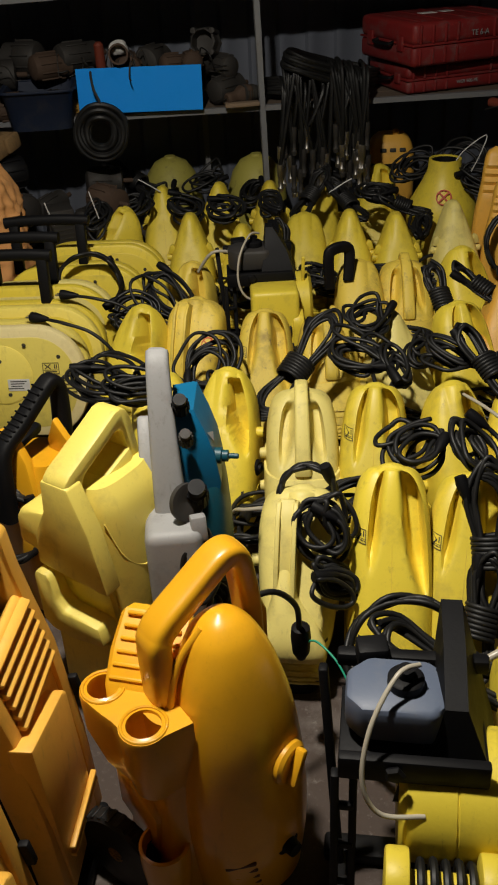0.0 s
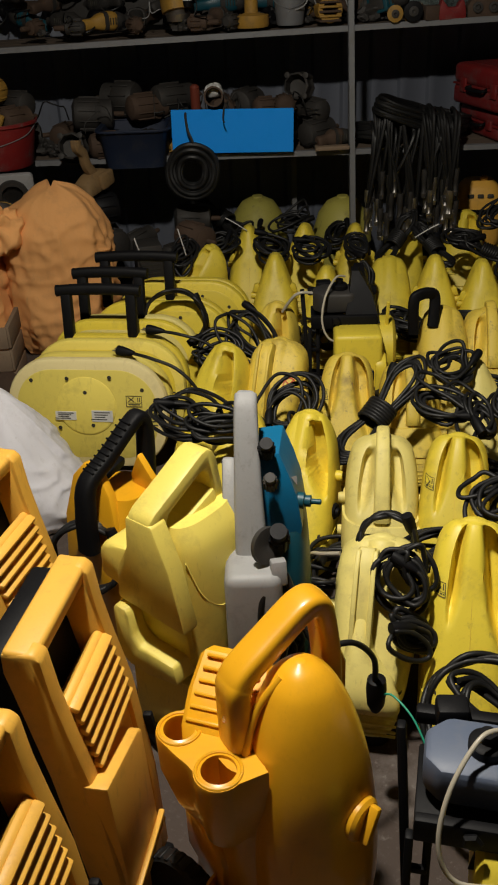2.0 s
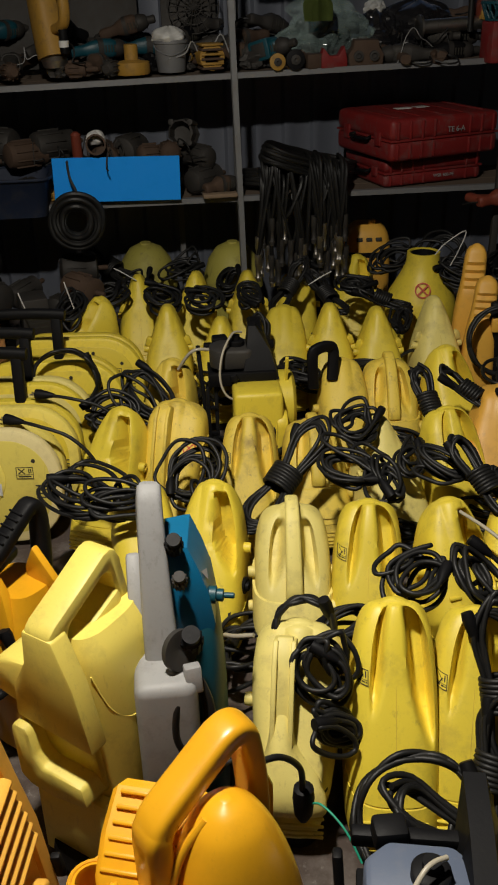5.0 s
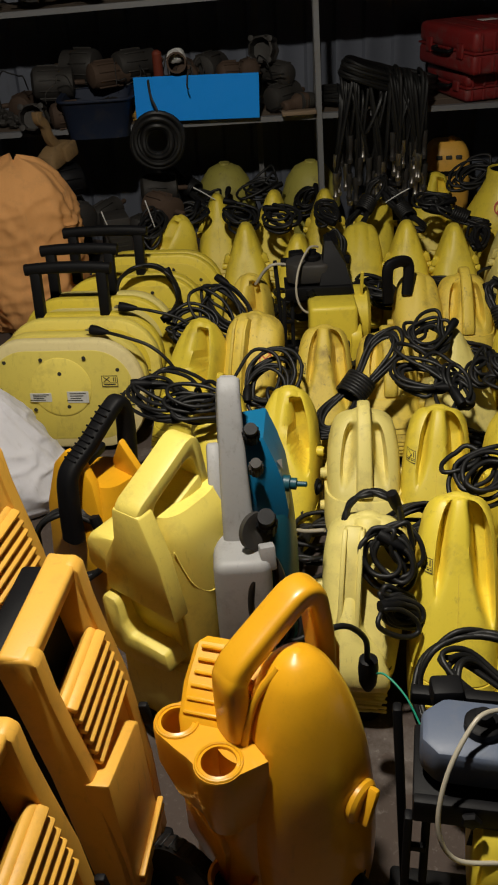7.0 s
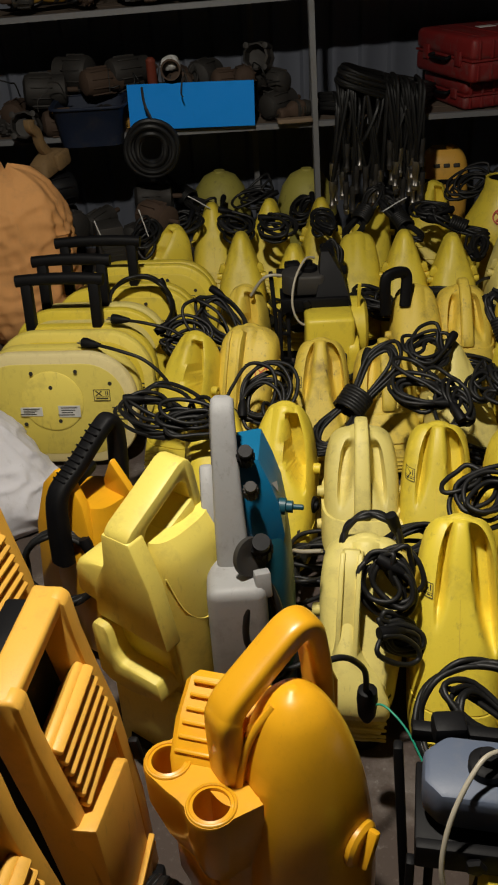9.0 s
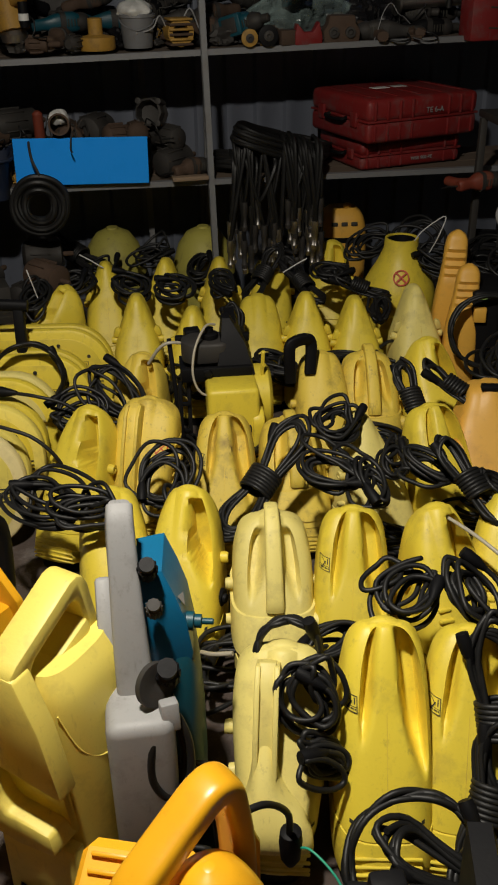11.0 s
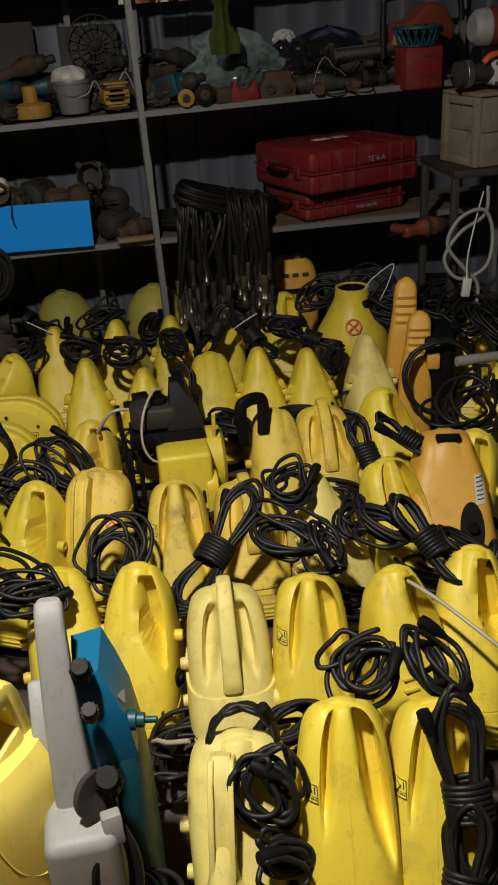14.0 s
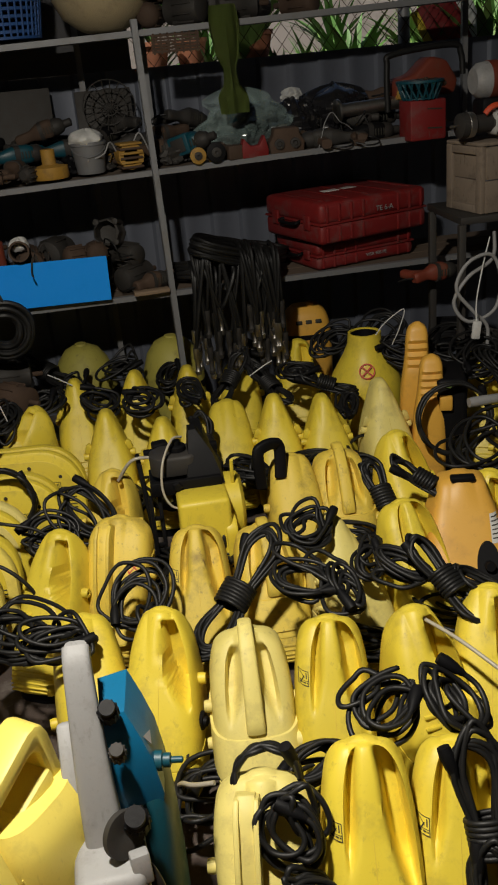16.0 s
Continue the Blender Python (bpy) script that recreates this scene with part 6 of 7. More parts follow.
for k in range(5):
    part("vent", moved(rounded_box(0.09, 0.003, 0.006, 0), pose(0, -0.071, -0.05 + 0.02 * k)), INK, box, "dark vent slot", 0)

# grey fan housing with a bright hub disc
fan = thing("fan_housing", on(-1.58, -0.25, 0.66, 10, 15), "grey motor housing with a bright perforated disc", "machine part")
part("frame", plate(stadium(0.20, 0.18, -0.09, 0.02, 4), 0.03, 0.005), GREY, fan)
part("bore", moved(turned([(0.07, 0), (0.07, 0.02), (0.05, 0.022), (0.045, 0.0)], 28), pose(0, -0.016, 0, 90)), DARKMETAL, fan, "dark round bore")
disc = part("hub_disc", moved(turned([(0.07, 0), (0.075, 0.012), (0.06, 0.02), (0.03, 0.022), (0.018, 0.034), (0, 0.034)], 30), pose(-0.06, -0.12, -0.06, 30)), CHROME, fan, "bright perforated hub disc")
for k in range(8):
    a = 2 * math.pi * k / 8
    part("hole", moved(turned([(0.006, 0), (0.006, 0.003), (0, 0.003)], 10), pose(-0.06, -0.12, -0.06, 30) @ pose(0.05 * math.cos(a), 0.05 * math.sin(a), 0.0205)), INK, disc, "dark hole")
part("ring", moved(turned([(0.085, -0.03), (0.088, -0.02), (0.086, 0.0), (0.07, 0.002)], 30), pose(-0.06, -0.12, -0.06, 30)), OCHRE, fan, "ochre ring")

# upper shelf
breaker = thing("breaker_hammer", on(-0.80, 0.05, UP + 0.02, -60, 0, 0), "large ochre electric breaker hammer, dusty", "power tool")
part("body", sweep(spline([(0.02, 0, 0.06), (0, 0, 0.14), (-0.02, 0, 0.26), (-0.03, 0, 0.34)], 5), 0.062, 0.07, 3.0, 20, side=(0, 1, 0)), OCHRE, breaker)
part("handle_frame", sweep(spline([(0.03, 0, 0.33), (0.11, 0, 0.34), (0.16, 0, 0.29), (0.15, 0, 0.20), (0.06, 0, 0.17)], 6), 0.022, 0.020, 3.0, 12, side=(0, 1, 0)), OCHRE, breaker, "square handle frame")
part("nose", moved(turned([(0.05, 0), (0.058, 0.03), (0.04, 0.05), (0, 0.05)], 20), pose(0.025, 0, 0.02)), CHROME, breaker, "shiny worn nose")
part("grip", moved(turned([(0.016, 0), (0.020, 0.02), (0.018, 0.11), (0, 0.112)], 14), pose(0.13, 0.0, 0.08)), BLACKP, breaker, "black side grip")
part("grip_ring", moved(turned([(0.021, 0), (0.021, 0.025), (0.018, 0.026)], 14), pose(0.13, 0, 0.105)), WHITE, breaker, "pale ring")
bucket(on(-0.285, 0.10, UP), 0.075, 0.13, STEEL, "dull metal paint tin with a crumpled white cover")
tagged(part("white_cover", moved(crumple(0.075, 0.07, 7, 1.0, 0.3), on(-0.29, 0.10, UP + 0.115)), WHITE, None), "crumpled white plastic cover on a tin", "plastic cover")
tagged(part("ochre_gear", moved(turned([(0.075, 0), (0.08, 0.01), (0.078, 0.05), (0.045, 0.055), (0.03, 0.06), (0.03, 0.12), (0.02, 0.122), (0, 0.122)], 22), on(-0.46, 0.05, UP)), OCHRE, None), "dusty ochre plastic gear with a stub", "machine part")
stator = thing("motor_stator", on(-0.115, 0.05, UP, 10), "dusty ochre motor stator with copper windings", "motor")
part("core", moved(turned([(0.055, 0), (0.055, 0.09), (0.035, 0.09), (0.035, 0.0)], 26), pose(0, 0.05, 0.06, 90)), OCHRE, stator)
for k in range(6):
    part("winding", moved(rounded_box(0.10, 0.10, 0.010, 0.004), pose(0, 0.0, 0.015 + 0.019 * k)), OCHRE if k % 2 else RUST, stator)
power_tool(on(-0.62, 0.22, UP + 0.05, 20), TEAL, 0.30, "dark teal angle grinder body, dusty", False)
power_tool(on(-0.40, 0.30, UP + 0.05, 10), TEAL, 0.34, "dark teal angle grinder body, dusty", False)
drill = power_tool(on(0.16, 0.10, UP + 0.03, -40, 0, -15), TEAL, 0.20, "dark teal cordless tool with a square head")
part("head_plate", moved(rounded_box(0.11, 0.10, 0.09, 0.012), pose(-0.02, 0, 0.05)), TEAL, drill)
part("screen", moved(rounded_box(0.07, 0.004, 0.06, 0.002), pose(-0.02, -0.052, 0.05)), DARKMETAL, drill, "dark square window")
for u, r, mt in ((0.175, 0.035, OCHRE), (0.255, 0.042, BLACKP)):
    w = thing("small_wheel", on(u, -0.005, UP, 0), "small worn wheel standing on the shelf edge" if mt is OCHRE else "small black wheel rim standing on the shelf edge", "wheel")
    part("rim", moved(turned([(r * 0.5, 0), (r, 0.004), (r, 0.022), (r * 0.5, 0.026)], 26), pose(0, 0, r, 90)), mt, w)
    part("hub", moved(turned([(r * 0.5, -0.002), (r * 0.5, 0.03), (r * 0.2, 0.032), (0, 0.026)], 18), pose(0, 0, r, 90)), DARKMETAL, w, "dark hub")
clip = thing("red_clamp", on(0.43, 0.02, UP, 5), "bright red plastic clamp part", "machine part")
part("jaw", plate([(-0.06, 0), (0.06, 0), (0.06, 0.035), (0.045, 0.09), (0.02, 0.05), (-0.02, 0.05), (-0.05, 0.085), (-0.06, 0.05)], 0.05, 0.005), RED, clip)
bridge = thing("grey_casting", on(0.58, 0.05, UP, -4), "dusty grey-brown cast housing with round bosses", "machine part")
part("block", plate([(-0.075, 0), (0.075, 0), (0.08, 0.05), (0.06, 0.08), (0.055, 0.11), (-0.055, 0.11), (-0.06, 0.08), (-0.08, 0.05)], 0.09, 0.008), RUST, bridge)
for s in (-1, 1):
    part("boss", moved(turned([(0.022, 0), (0.022, 0.012), (0.012, 0.013), (0.01, 0.002), (0, 0.002)], 18), pose(s * 0.035, -0.046, 0.045, 90)), DARKMETAL, bridge, "dark round boss")
tagged(part("rust_block", moved(rounded_box(0.08, 0.06, 0.06, 0.006), on(0.345, 0.02, UP + 0.03, 10)), RUST, None), "small rusty metal block", "machine part")
for n, (u, v, z, rz, mt, L) in enumerate(((0.68, 0.12, UP, 160, RUST, 0.34), (0.80, 0.06, UP, 172, DARKMETAL, 0.30), (0.96, 0.10, UP, 10, BLACKP, 0.30), (0.88, 0.22, UP + 0.06, -20, DARKMETAL, 0.32), (0.72, 0.25, UP + 0.05, 20, RUST, 0.30), (1.02, 0.24, UP + 0.05, 5, BLACKP, 0.3), (0.08, 0.28, UP, 30, DARKMETAL, 0.26), (0.0, 0.20, UP + 0.02, -20, RUST, 0.2), (-0.10, 0.25, UP + 0.05, 10, DARKMETAL, 0.24), (-1.15, 0.1, UP, 40, OCHRE, 0.24), (-1.3, 0.2, UP, 140, DARKMETAL, 0.3), (-1.0, 0.22, UP, 100, DARKMETAL, 0.28), (-0.62, 0.08, UP, 70, RUST, 0.2), (0.33, 0.22, UP, 50, DARKMETAL, 0.24), (0.5, 0.28, UP, 10, BLACKP, 0.26))):
    power_tool(on(u, v, z, rz), mt, L, "dark greasy power tool lying on the shelf", n % 2 == 0)
for n, (u, v) in enumerate(((-0.70, -0.02), (-0.55, 0.0), (-0.98, 0.0), (-1.25, 0.0), (-1.45, 0.1), (-0.20, 0.22), (0.30, 0.12))):
    motor(on(u, v, UP, 60 * n), 0.032, 0.09, (RUST, DARKMETAL)[n % 2], "small rusty motor armature on the shelf", n)
flange = thing("flanged_pipe", on(0.84, 0.14, UP + 0.115, 8), "bright steel pipe with a flanged end", "pipe")
part("tube", moved(turned([(0.03, 0), (0.03, 0.32), (0.024, 0.32), (0.024, 0)], 20), pose(0, 0, 0.03, 0, 88, 0)), CHROME, flange)
part("flange", moved(turned([(0.03, 0), (0.052, 0.004), (0.052, 0.016), (0.03, 0.02)], 24), pose(0, 0, 0.03, 0, 88, 0)), CHROME, flange, "round flange")
BAGBLACK = surface("black_film", (0.014, 0.014, 0.016), 0.14, dirt=0.2, bump=0.0)
tagged(part("clear_bag", moved(crumple(0.20, 0.27, 3, 0.55, 0.7, 72), on(0.40, 0.22, UP + 0.02)), FILM, None, "", 20), "crumpled clear plastic bag on the shelf", "plastic bag")
for n, (u, v, r, h, z) in enumerate(((0.68, 0.30, 0.14, 0.19, 0.03), (0.88, 0.32, 0.19, 0.24, 0.02), (0.56, 0.36, 0.12, 0.18, 0.03))):
    tagged(part("black_bag", moved(crumple(r, h, 9 + n, 0.7, 0.55, 56), on(u, v, UP + z)), BAGBLACK, None, "", 20), "crumpled glossy black plastic bag on the shelf", "plastic bag")
tagged(part("white_bag", moved(crumple(0.055, 0.07, 21, 0.8, 0.6, 44), on(0.68, 0.32, UP + 0.19)), WHITE, None, "", 20), "small crumpled white plastic bag", "plastic bag")
can = thing("red_can", on(1.20, 0.00, UP, 4), "bright red metal box at the shelf end", "box")
part("case", moved(rounded_box(0.17, 0.13, 0.17, 0.008), pose(0, 0, 0.085)), RED, can)
for z in (0.05, 0.13):
    part("slot", moved(rounded_box(0.07, 0.003, 0.006, 0), pose(0.03, -0.066, z, 0, 4, 0)), INK, can, "dark slot", 0)
basket = thing("plastic_basket", on(1.19, 0.0, UP + 0.172), "small teal openwork plastic basket of screws", "basket")
for k in range(18):
    a = 2 * math.pi * k / 18
    b = 2 * math.pi * (k + 0.5) / 18
    part("strand", sweep([Vector((0.075 * math.cos(a), 0.075 * math.sin(a), 0)), Vector((0.10 * math.cos(b), 0.10 * math.sin(b), 0.07))], 0.005, count=6), TEAL, basket)
    part("strand", sweep([Vector((0.075 * math.cos(b + 0.17), 0.075 * math.sin(b + 0.17), 0)), Vector((0.10 * math.cos(a), 0.10 * math.sin(a), 0.07))], 0.005, count=6), TEAL, basket)
part("rim", turned([(0.098, 0.066), (0.106, 0.068), (0.106, 0.078), (0.098, 0.078)], 30), TEAL, basket)
part("bottom", turned([(0.078, 0), (0.078, 0.006), (0, 0.006)], 24), TEAL, basket)
for k in range(9):
    motor(on(1.14 + 0.10 * rnd.random(), -0.05 + 0.10 * rnd.random(), UP + 0.18 + 0.05 * rnd.random(), 360 * rnd.random()), 0.012, 0.05, (RUST, DARKMETAL)[k % 2], "small rusty metal part in a basket", k)
saw = thing("chainsaw", on(1.28, 0.22, UP + 0.17, 6), "old orange-red chainsaw with a black tubular handle", "power tool")
part("body", plate([(-0.16, 0), (0.14, 0), (0.16, 0.06), (0.10, 0.15), (0.02, 0.17), (-0.06, 0.10), (-0.16, 0.08)], 0.13, 0.02), DULLRED, saw)
part("handle", sweep(spline([(-0.20, -0.06, -0.05), (-0.20, -0.06, 0.14), (-0.17, -0.06, 0.19), (0.12, -0.06, 0.21), (0.17, -0.06, 0.17), (0.18, -0.06, 0.08)], 6), 0.014, count=12), BLACK, saw, "black tubular handle")
part("guard", moved(rounded_box(0.05, 0.14, 0.05, 0.015), pose(-0.13, 0, 0.02)), OCHRE, saw, "ochre guard")

# boards and an old fan guard leaning at the back of the upper shelf
for u, w, h, mat, tilt, words in ((-0.62, 0.40, 0.36, DARKMETAL, -8, "dark stained board leaning behind the upper shelf"), (-0.18, 0.26, 0.33, DARKMETAL, -10, "dark sheet metal panel leaning behind the upper shelf"), (-1.15, 0.50, 0.34, DARKMETAL, -7, "dark stained board leaning behind the upper shelf")):
    tagged(part("leaning_board", rounded_box(w, 0.012, h, 0.003), mat, None, "", 40, on(u, 0.47, UP + h / 2 - 0.005, 0, tilt)), words, "board")
guard = thing("fan_guard", on(-0.16, 0.40, UP + 0.25, 0, 76), "dark wire fan guard leaning behind old tools", "machine part")
for r in (0.04, 0.08, 0.12):
    part("wire_ring", sweep([Vector((r * math.cos(a), r * math.sin(a), 0)) for a in (2 * math.pi * i / 30 for i in range(30))], 0.003, count=6, closed=True), DARKMETAL, guard)
for k in range(9):
    a = math.pi * k / 9
    part("wire_spoke", sweep([Vector((0.12 * math.cos(a), 0.12 * math.sin(a), 0.003)), Vector((-0.12 * math.cos(a), -0.12 * math.sin(a), 0.003))], 0.0025, count=6), DARKMETAL, guard)

# top shelf
blue_basket = thing("plastic_basket", on(-0.60, 0.16, TOP), "blue plastic basket with rows of square holes", "basket")
NAVY = surface("faded_blue_plastic", (0.02, 0.08, 0.26), 0.5, dirt=0.4)
for row in range(8):
    z0 = 0.02 + 0.028 * row
    part("hoop", turned([(0.19 + 0.004 * row, z0), (0.194 + 0.004 * row, z0 + 0.002), (0.194 + 0.004 * row, z0 + 0.012), (0.19 + 0.004 * row, z0 + 0.014)], 40), NAVY, blue_basket)
for k in range(44):
    a = 2 * math.pi * k / 44
    part("stave", sweep([Vector((0.191 * math.cos(a), 0.191 * math.sin(a), 0.0)), Vector((0.222 * math.cos(a), 0.222 * math.sin(a), 0.24))], 0.006, 0.003, count=4), NAVY, blue_basket)
part("bottom", turned([(0.195, 0), (0.195, 0.01), (0, 0.01)], 36), NAVY, blue_basket)
CANE = surface("pale_woven_cane", (0.42, 0.34, 0.20), 0.7, dirt=0.4, fine=200, bump=0.8)
tagged(part("woven_basket", moved(turned([(0.07, 0), (0.10, 0.01), (0.17, 0.06), (0.205, 0.13), (0.21, 0.18), (0.20, 0.18), (0.19, 0.13), (0.10, 0.03), (0, 0.02)], 44), on(-0.14, 0.18, TOP)), CANE, None), "round pale woven basket on the top shelf", "basket")
for n, (u, v, z, r) in enumerate(((0.42, 0.12, 0, 0.06), (0.06, 0.16, 0, 0.05), (0.20, 0.10, 0, 0.06), (0.12, 0.24, 0.10, 0.06), (0.34, 0.2, 0, 0.06), (-0.02, 0.08, 0.11, 0.045), (0.52, 0.2, 0.0, 0.05), (0.72, 0.22, 0, 0.05))):
    motor(on(u, v, TOP + z, 70 * n), r, 0.18, (DARKMETAL, RUST)[n % 2], "old motor on the top shelf", n)
tagged(part("wire_crate", merge(*[moved(rounded_box(0.20, 0.004, 0.010, 0), pose(0, -0.04, 0.012 * k - 0.03)) for k in range(6)], *[moved(rounded_box(0.008, 0.006, 0.08, 0), pose(-0.09 + 0.03 * k, -0.04, 0)) for k in range(7)]), RUST, None, "", 0, on(0.13, 0.02, 1.775)), "small rust-brown slatted crate hung under the shelf", "crate")


def hanging_cloth(m):
    bm = bmesh.new()
    rows, cols = 26, 12
    g = []
    for i in range(rows + 1):
        f = i / rows
        w = 0.055 * (1 - 0.45 * bump_at(f, 0.45, 0.6, 0.7, 0.85)) * (1 + 0.15 * math.sin(f * 9))
        g.append([bm.verts.new((0.02 * f + w * (2 * j / cols - 1), -0.03 + 0.018 * math.sin(j * 0.62 + f * 2.2) + 0.004 * math.sin(j * 1.9) + 0.01 * noise.noise(Vector((j, f * 6, 1))), -0.42 * f)) for j in range(cols + 1)])
    for i in range(rows):
        for j in range(cols):
            bm.faces.new((g[i][j], g[i][j + 1], g[i + 1][j + 1], g[i + 1][j]))
    bmesh.ops.solidify(bm, geom=bm.faces[:], thickness=0.005)
    return tagged(part("hanging_cloth", bm, GREENCLOTH, None, "", 60, m), "olive green cloth hanging knotted from the top rail", "cloth")


hanging_cloth(on(0.33, -0.02, 1.90))


# back rows of dark tools and boxes on the upper and middle shelves
for n in range(30):
    u = -1.9 + 3.0 * (n + rnd.random()) / 30
    power_tool(on(u, 0.36 + 0.08 * rnd.random(), UP + (0.0, 0.07, 0.13)[n % 3], 130 * (rnd.random() - 0.5) + 180 * (n % 2), 30 * (rnd.random() - 0.5), 40 * (rnd.random() - 0.5)), (DARKMETAL, BLACKP, DARKMETAL, TEAL, RUST)[n % 5], 0.22, "dark dusty power tool stacked at the back of a shelf", n % 2 == 0)

# small scrap and loose wires along the shelf edges
for n in range(64):
    z, lo, hi = ((UP, -1.6, 1.05), (MID, -1.7, -0.85), (UP, -0.9, 0.4))[n % 3]
    u, v = lo + (hi - lo) * rnd.random(), 0.02 + 0.22 * rnd.random()
    r = 0.018 + 0.03 * rnd.random()
    tagged(part("scrap_part", moved(crumple(r, r * (0.8 + 1.2 * rnd.random()), n, 0.6 + 0.5 * rnd.random(), 0.9, 18), on(u, v, z, 360 * rnd.random())), (DARKMETAL, RUST, DARKMETAL, BLACKP, OCHRE)[n % 5], None, "", 25), "small greasy scrap part lying on the shelf", "scrap", "scrap parts")
for n in range(22):
    z, lo, hi = ((UP + 0.05, -1.3, 1.0), (MID + 0.16, -1.4, -0.2))[n % 2]
    u, v = lo + (hi - lo) * rnd.random(), 0.04 + 0.1 * rnd.random()
    pts = [(0, 0, 0.0)]
    for k in range(6):
        pts.append((pts[-1][0] + 0.07 * (rnd.random() - 0.5) + 0.03, pts[-1][1] + 0.05 * (rnd.random() - 0.6), 0.10 * rnd.random() * (1 if k < 4 else 0.2) - (0.05 if k == 5 and n % 3 == 0 else 0)))
    tagged(part("loose_cable", sweep(spline(pts, 5), 0.0035 if n % 3 else 0.0022, count=6), (BLACK, BLACK, GREY, DARKMETAL)[n % 4], None, "", 80, on(u, v, z, 40 * n)), "loose end of cable trailing over old motors", "cable", "loose cables")

# ---- sacks and things at the sides ----
def sack(m, r, h, seed, mat, label, squash=0.85, tie=False, crease=1.0, form=((0, 0.80), (0.12, 0.98), (0.45, 1.0), (0.75, 0.86), (0.92, 0.5), (1.0, 0.06))):
    ob = thing("woven_sack", m, label, "sack")
    rings = []
    off = Vector((seed * 2.3, seed * 5.1, 0))
    N, M = 96, 64
    for i in range(M + 1):
        f = i / M
        rr = r * lerp_table(form, f)
        row = []
        for j in range(N):
            a = 2 * math.pi * j / N
            p = Vector((math.cos(a), math.sin(a), f * h / r))
            q = Vector((1.5 * math.cos(a + 0.5 * f), 1.5 * math.sin(a + 0.5 * f), p.z * 0.45)) + off
            long_fold = max(0.0, 1 - 3.2 * abs(noise.noise(q))) ** 1.5 + 0.6 * max(0.0, 1 - 3.6 * abs(noise.noise(q * 2.1 + off))) ** 1.5
            cross = max(0.0, 1 - 4.0 * abs(noise.noise(Vector((p.x, p.y, p.z * 2.2)) * 1.4 + off))) ** 2
            k = 1 + 0.07 * noise.noise(p * 1.1 + off) + crease * (0.075 * long_fold + 0.04 * cross + 0.02 * noise.noise(p * 5 + off))
            row.append((rr * k * math.cos(a), rr * k * squash * math.sin(a), f * h * (1 + 0.05 * noise.noise(p * 1.5 + off))))
        rings.append(row)
    part("bag", loft(rings), mat, ob, smooth=75)
    if tie:
        part("gathered_neck", moved(crumple(0.10, 0.20, seed + 5, 0.8, 0.6, 48), pose(-r * 0.70, -r * 0.35, h * 0.74, 0, -55, 20)), mat, ob, "gathered neck of the sack", 60)
    return ob


sack(pose(-1.27, 3.86, 0, 0, 0, 20), 0.225, 0.745, 2, SACKO, "full orange woven plastic sack, wrinkled, standing on the floor", tie=True, crease=1.25, form=((0, 0.80), (0.12, 0.98), (0.45, 1.0), (0.72, 0.94), (0.88, 0.74), (0.96, 0.44), (1.0, 0.08)))
sack(pose(-1.72, 3.75, 0, 0, 0, 60), 0.24, 0.70, 6, SACKO, "full orange woven plastic sack, wrinkled, standing on the floor", crease=1.8)
sack(pose(-1.02, 2.50, 0, 0, 0, 0), 0.27, 0.44, 4, SACKW, "half-full white woven plastic sack slumped on the floor", 0.8, crease=1.0, form=((0, 0.95), (0.15, 1.0), (0.45, 0.78), (0.75, 0.45), (0.92, 0.2), (1.0, 0.04)))
crate = thing("wooden_crate", pose(-1.50, 3.40, 0, 0, 0, 12), "small grey weathered wooden crate", "crate")
for k in range(3):
    part("board", moved(rounded_box(0.30, 0.018, 0.09, 0.003), pose(0, -0.12, 0.06 + 0.10 * k)), WOOD, crate)
    part("board", moved(rounded_box(0.018, 0.24, 0.09, 0.003), pose(0.15, 0, 0.06 + 0.10 * k)), WOOD, crate)
part("floor_board", moved(rounded_box(0.30, 0.24, 0.015, 0.003), pose(0, 0, 0.018)), WOOD, crate)
pipe2 = thing("pipe_end", pose(-1.33, 3.22, 0.0, 0, 0, 30), "short wide rusty pipe lying on the floor", "pipe")
part("tube", moved(turned([(0.075, 0), (0.078, 0.02), (0.075, 0.2), (0.066, 0.2), (0.066, 0.005), (0.075, 0)], 32), pose(0, 0, 0.078, 90, 0, 0)), RUST, pipe2)

# work table at the far right with a wooden box
TABLE = pose(1.40, 4.36, 0.02, 0, 0, 6)
table = thing("steel_table", TABLE, "dark steel work table crowded with tools", "table")
part("top", moved(rounded_box(0.60, 0.42, 0.03, 0.004), pose(0.10, 0.04, 0.985)), DARKMETAL, table)
for x in (-0.2, 0.36):
    for y in (-0.18, 0.18):
        part("leg", moved(rounded_box(0.03, 0.03, 0.975, 0.003), pose(x, y, 0.4875)), DARKMETAL, table)
wbox = thing("wooden_box", pose(1.445, 4.377, 1.022, 0, 0, 18), "rough wooden box with plank sides", "box")
for k in range(2):
    part("front_board", moved(rounded_box(0.34, 0.018, 0.128, 0.004), pose(0.002 * k, -0.13, 0.066 + 0.132 * k)), WEATHERED, wbox)
    part("side_board", moved(rounded_box(0.016, 0.24, 0.130, 0.004), pose(-0.165, 0, 0.066 + 0.132 * k, 0.4 - 0.8 * k, 0, 0)), WEATHERED, wbox)
    part("side_board", moved(rounded_box(0.016, 0.24, 0.130, 0.004), pose(0.165, 0, 0.066 + 0.132 * k)), WEATHERED, wbox)
for y in (-0.110, 0.110):
    part("corner_post", moved(rounded_box(0.022, 0.04, 0.265, 0.004), pose(-0.178, y, 0.133)), WEATHERED, wbox)
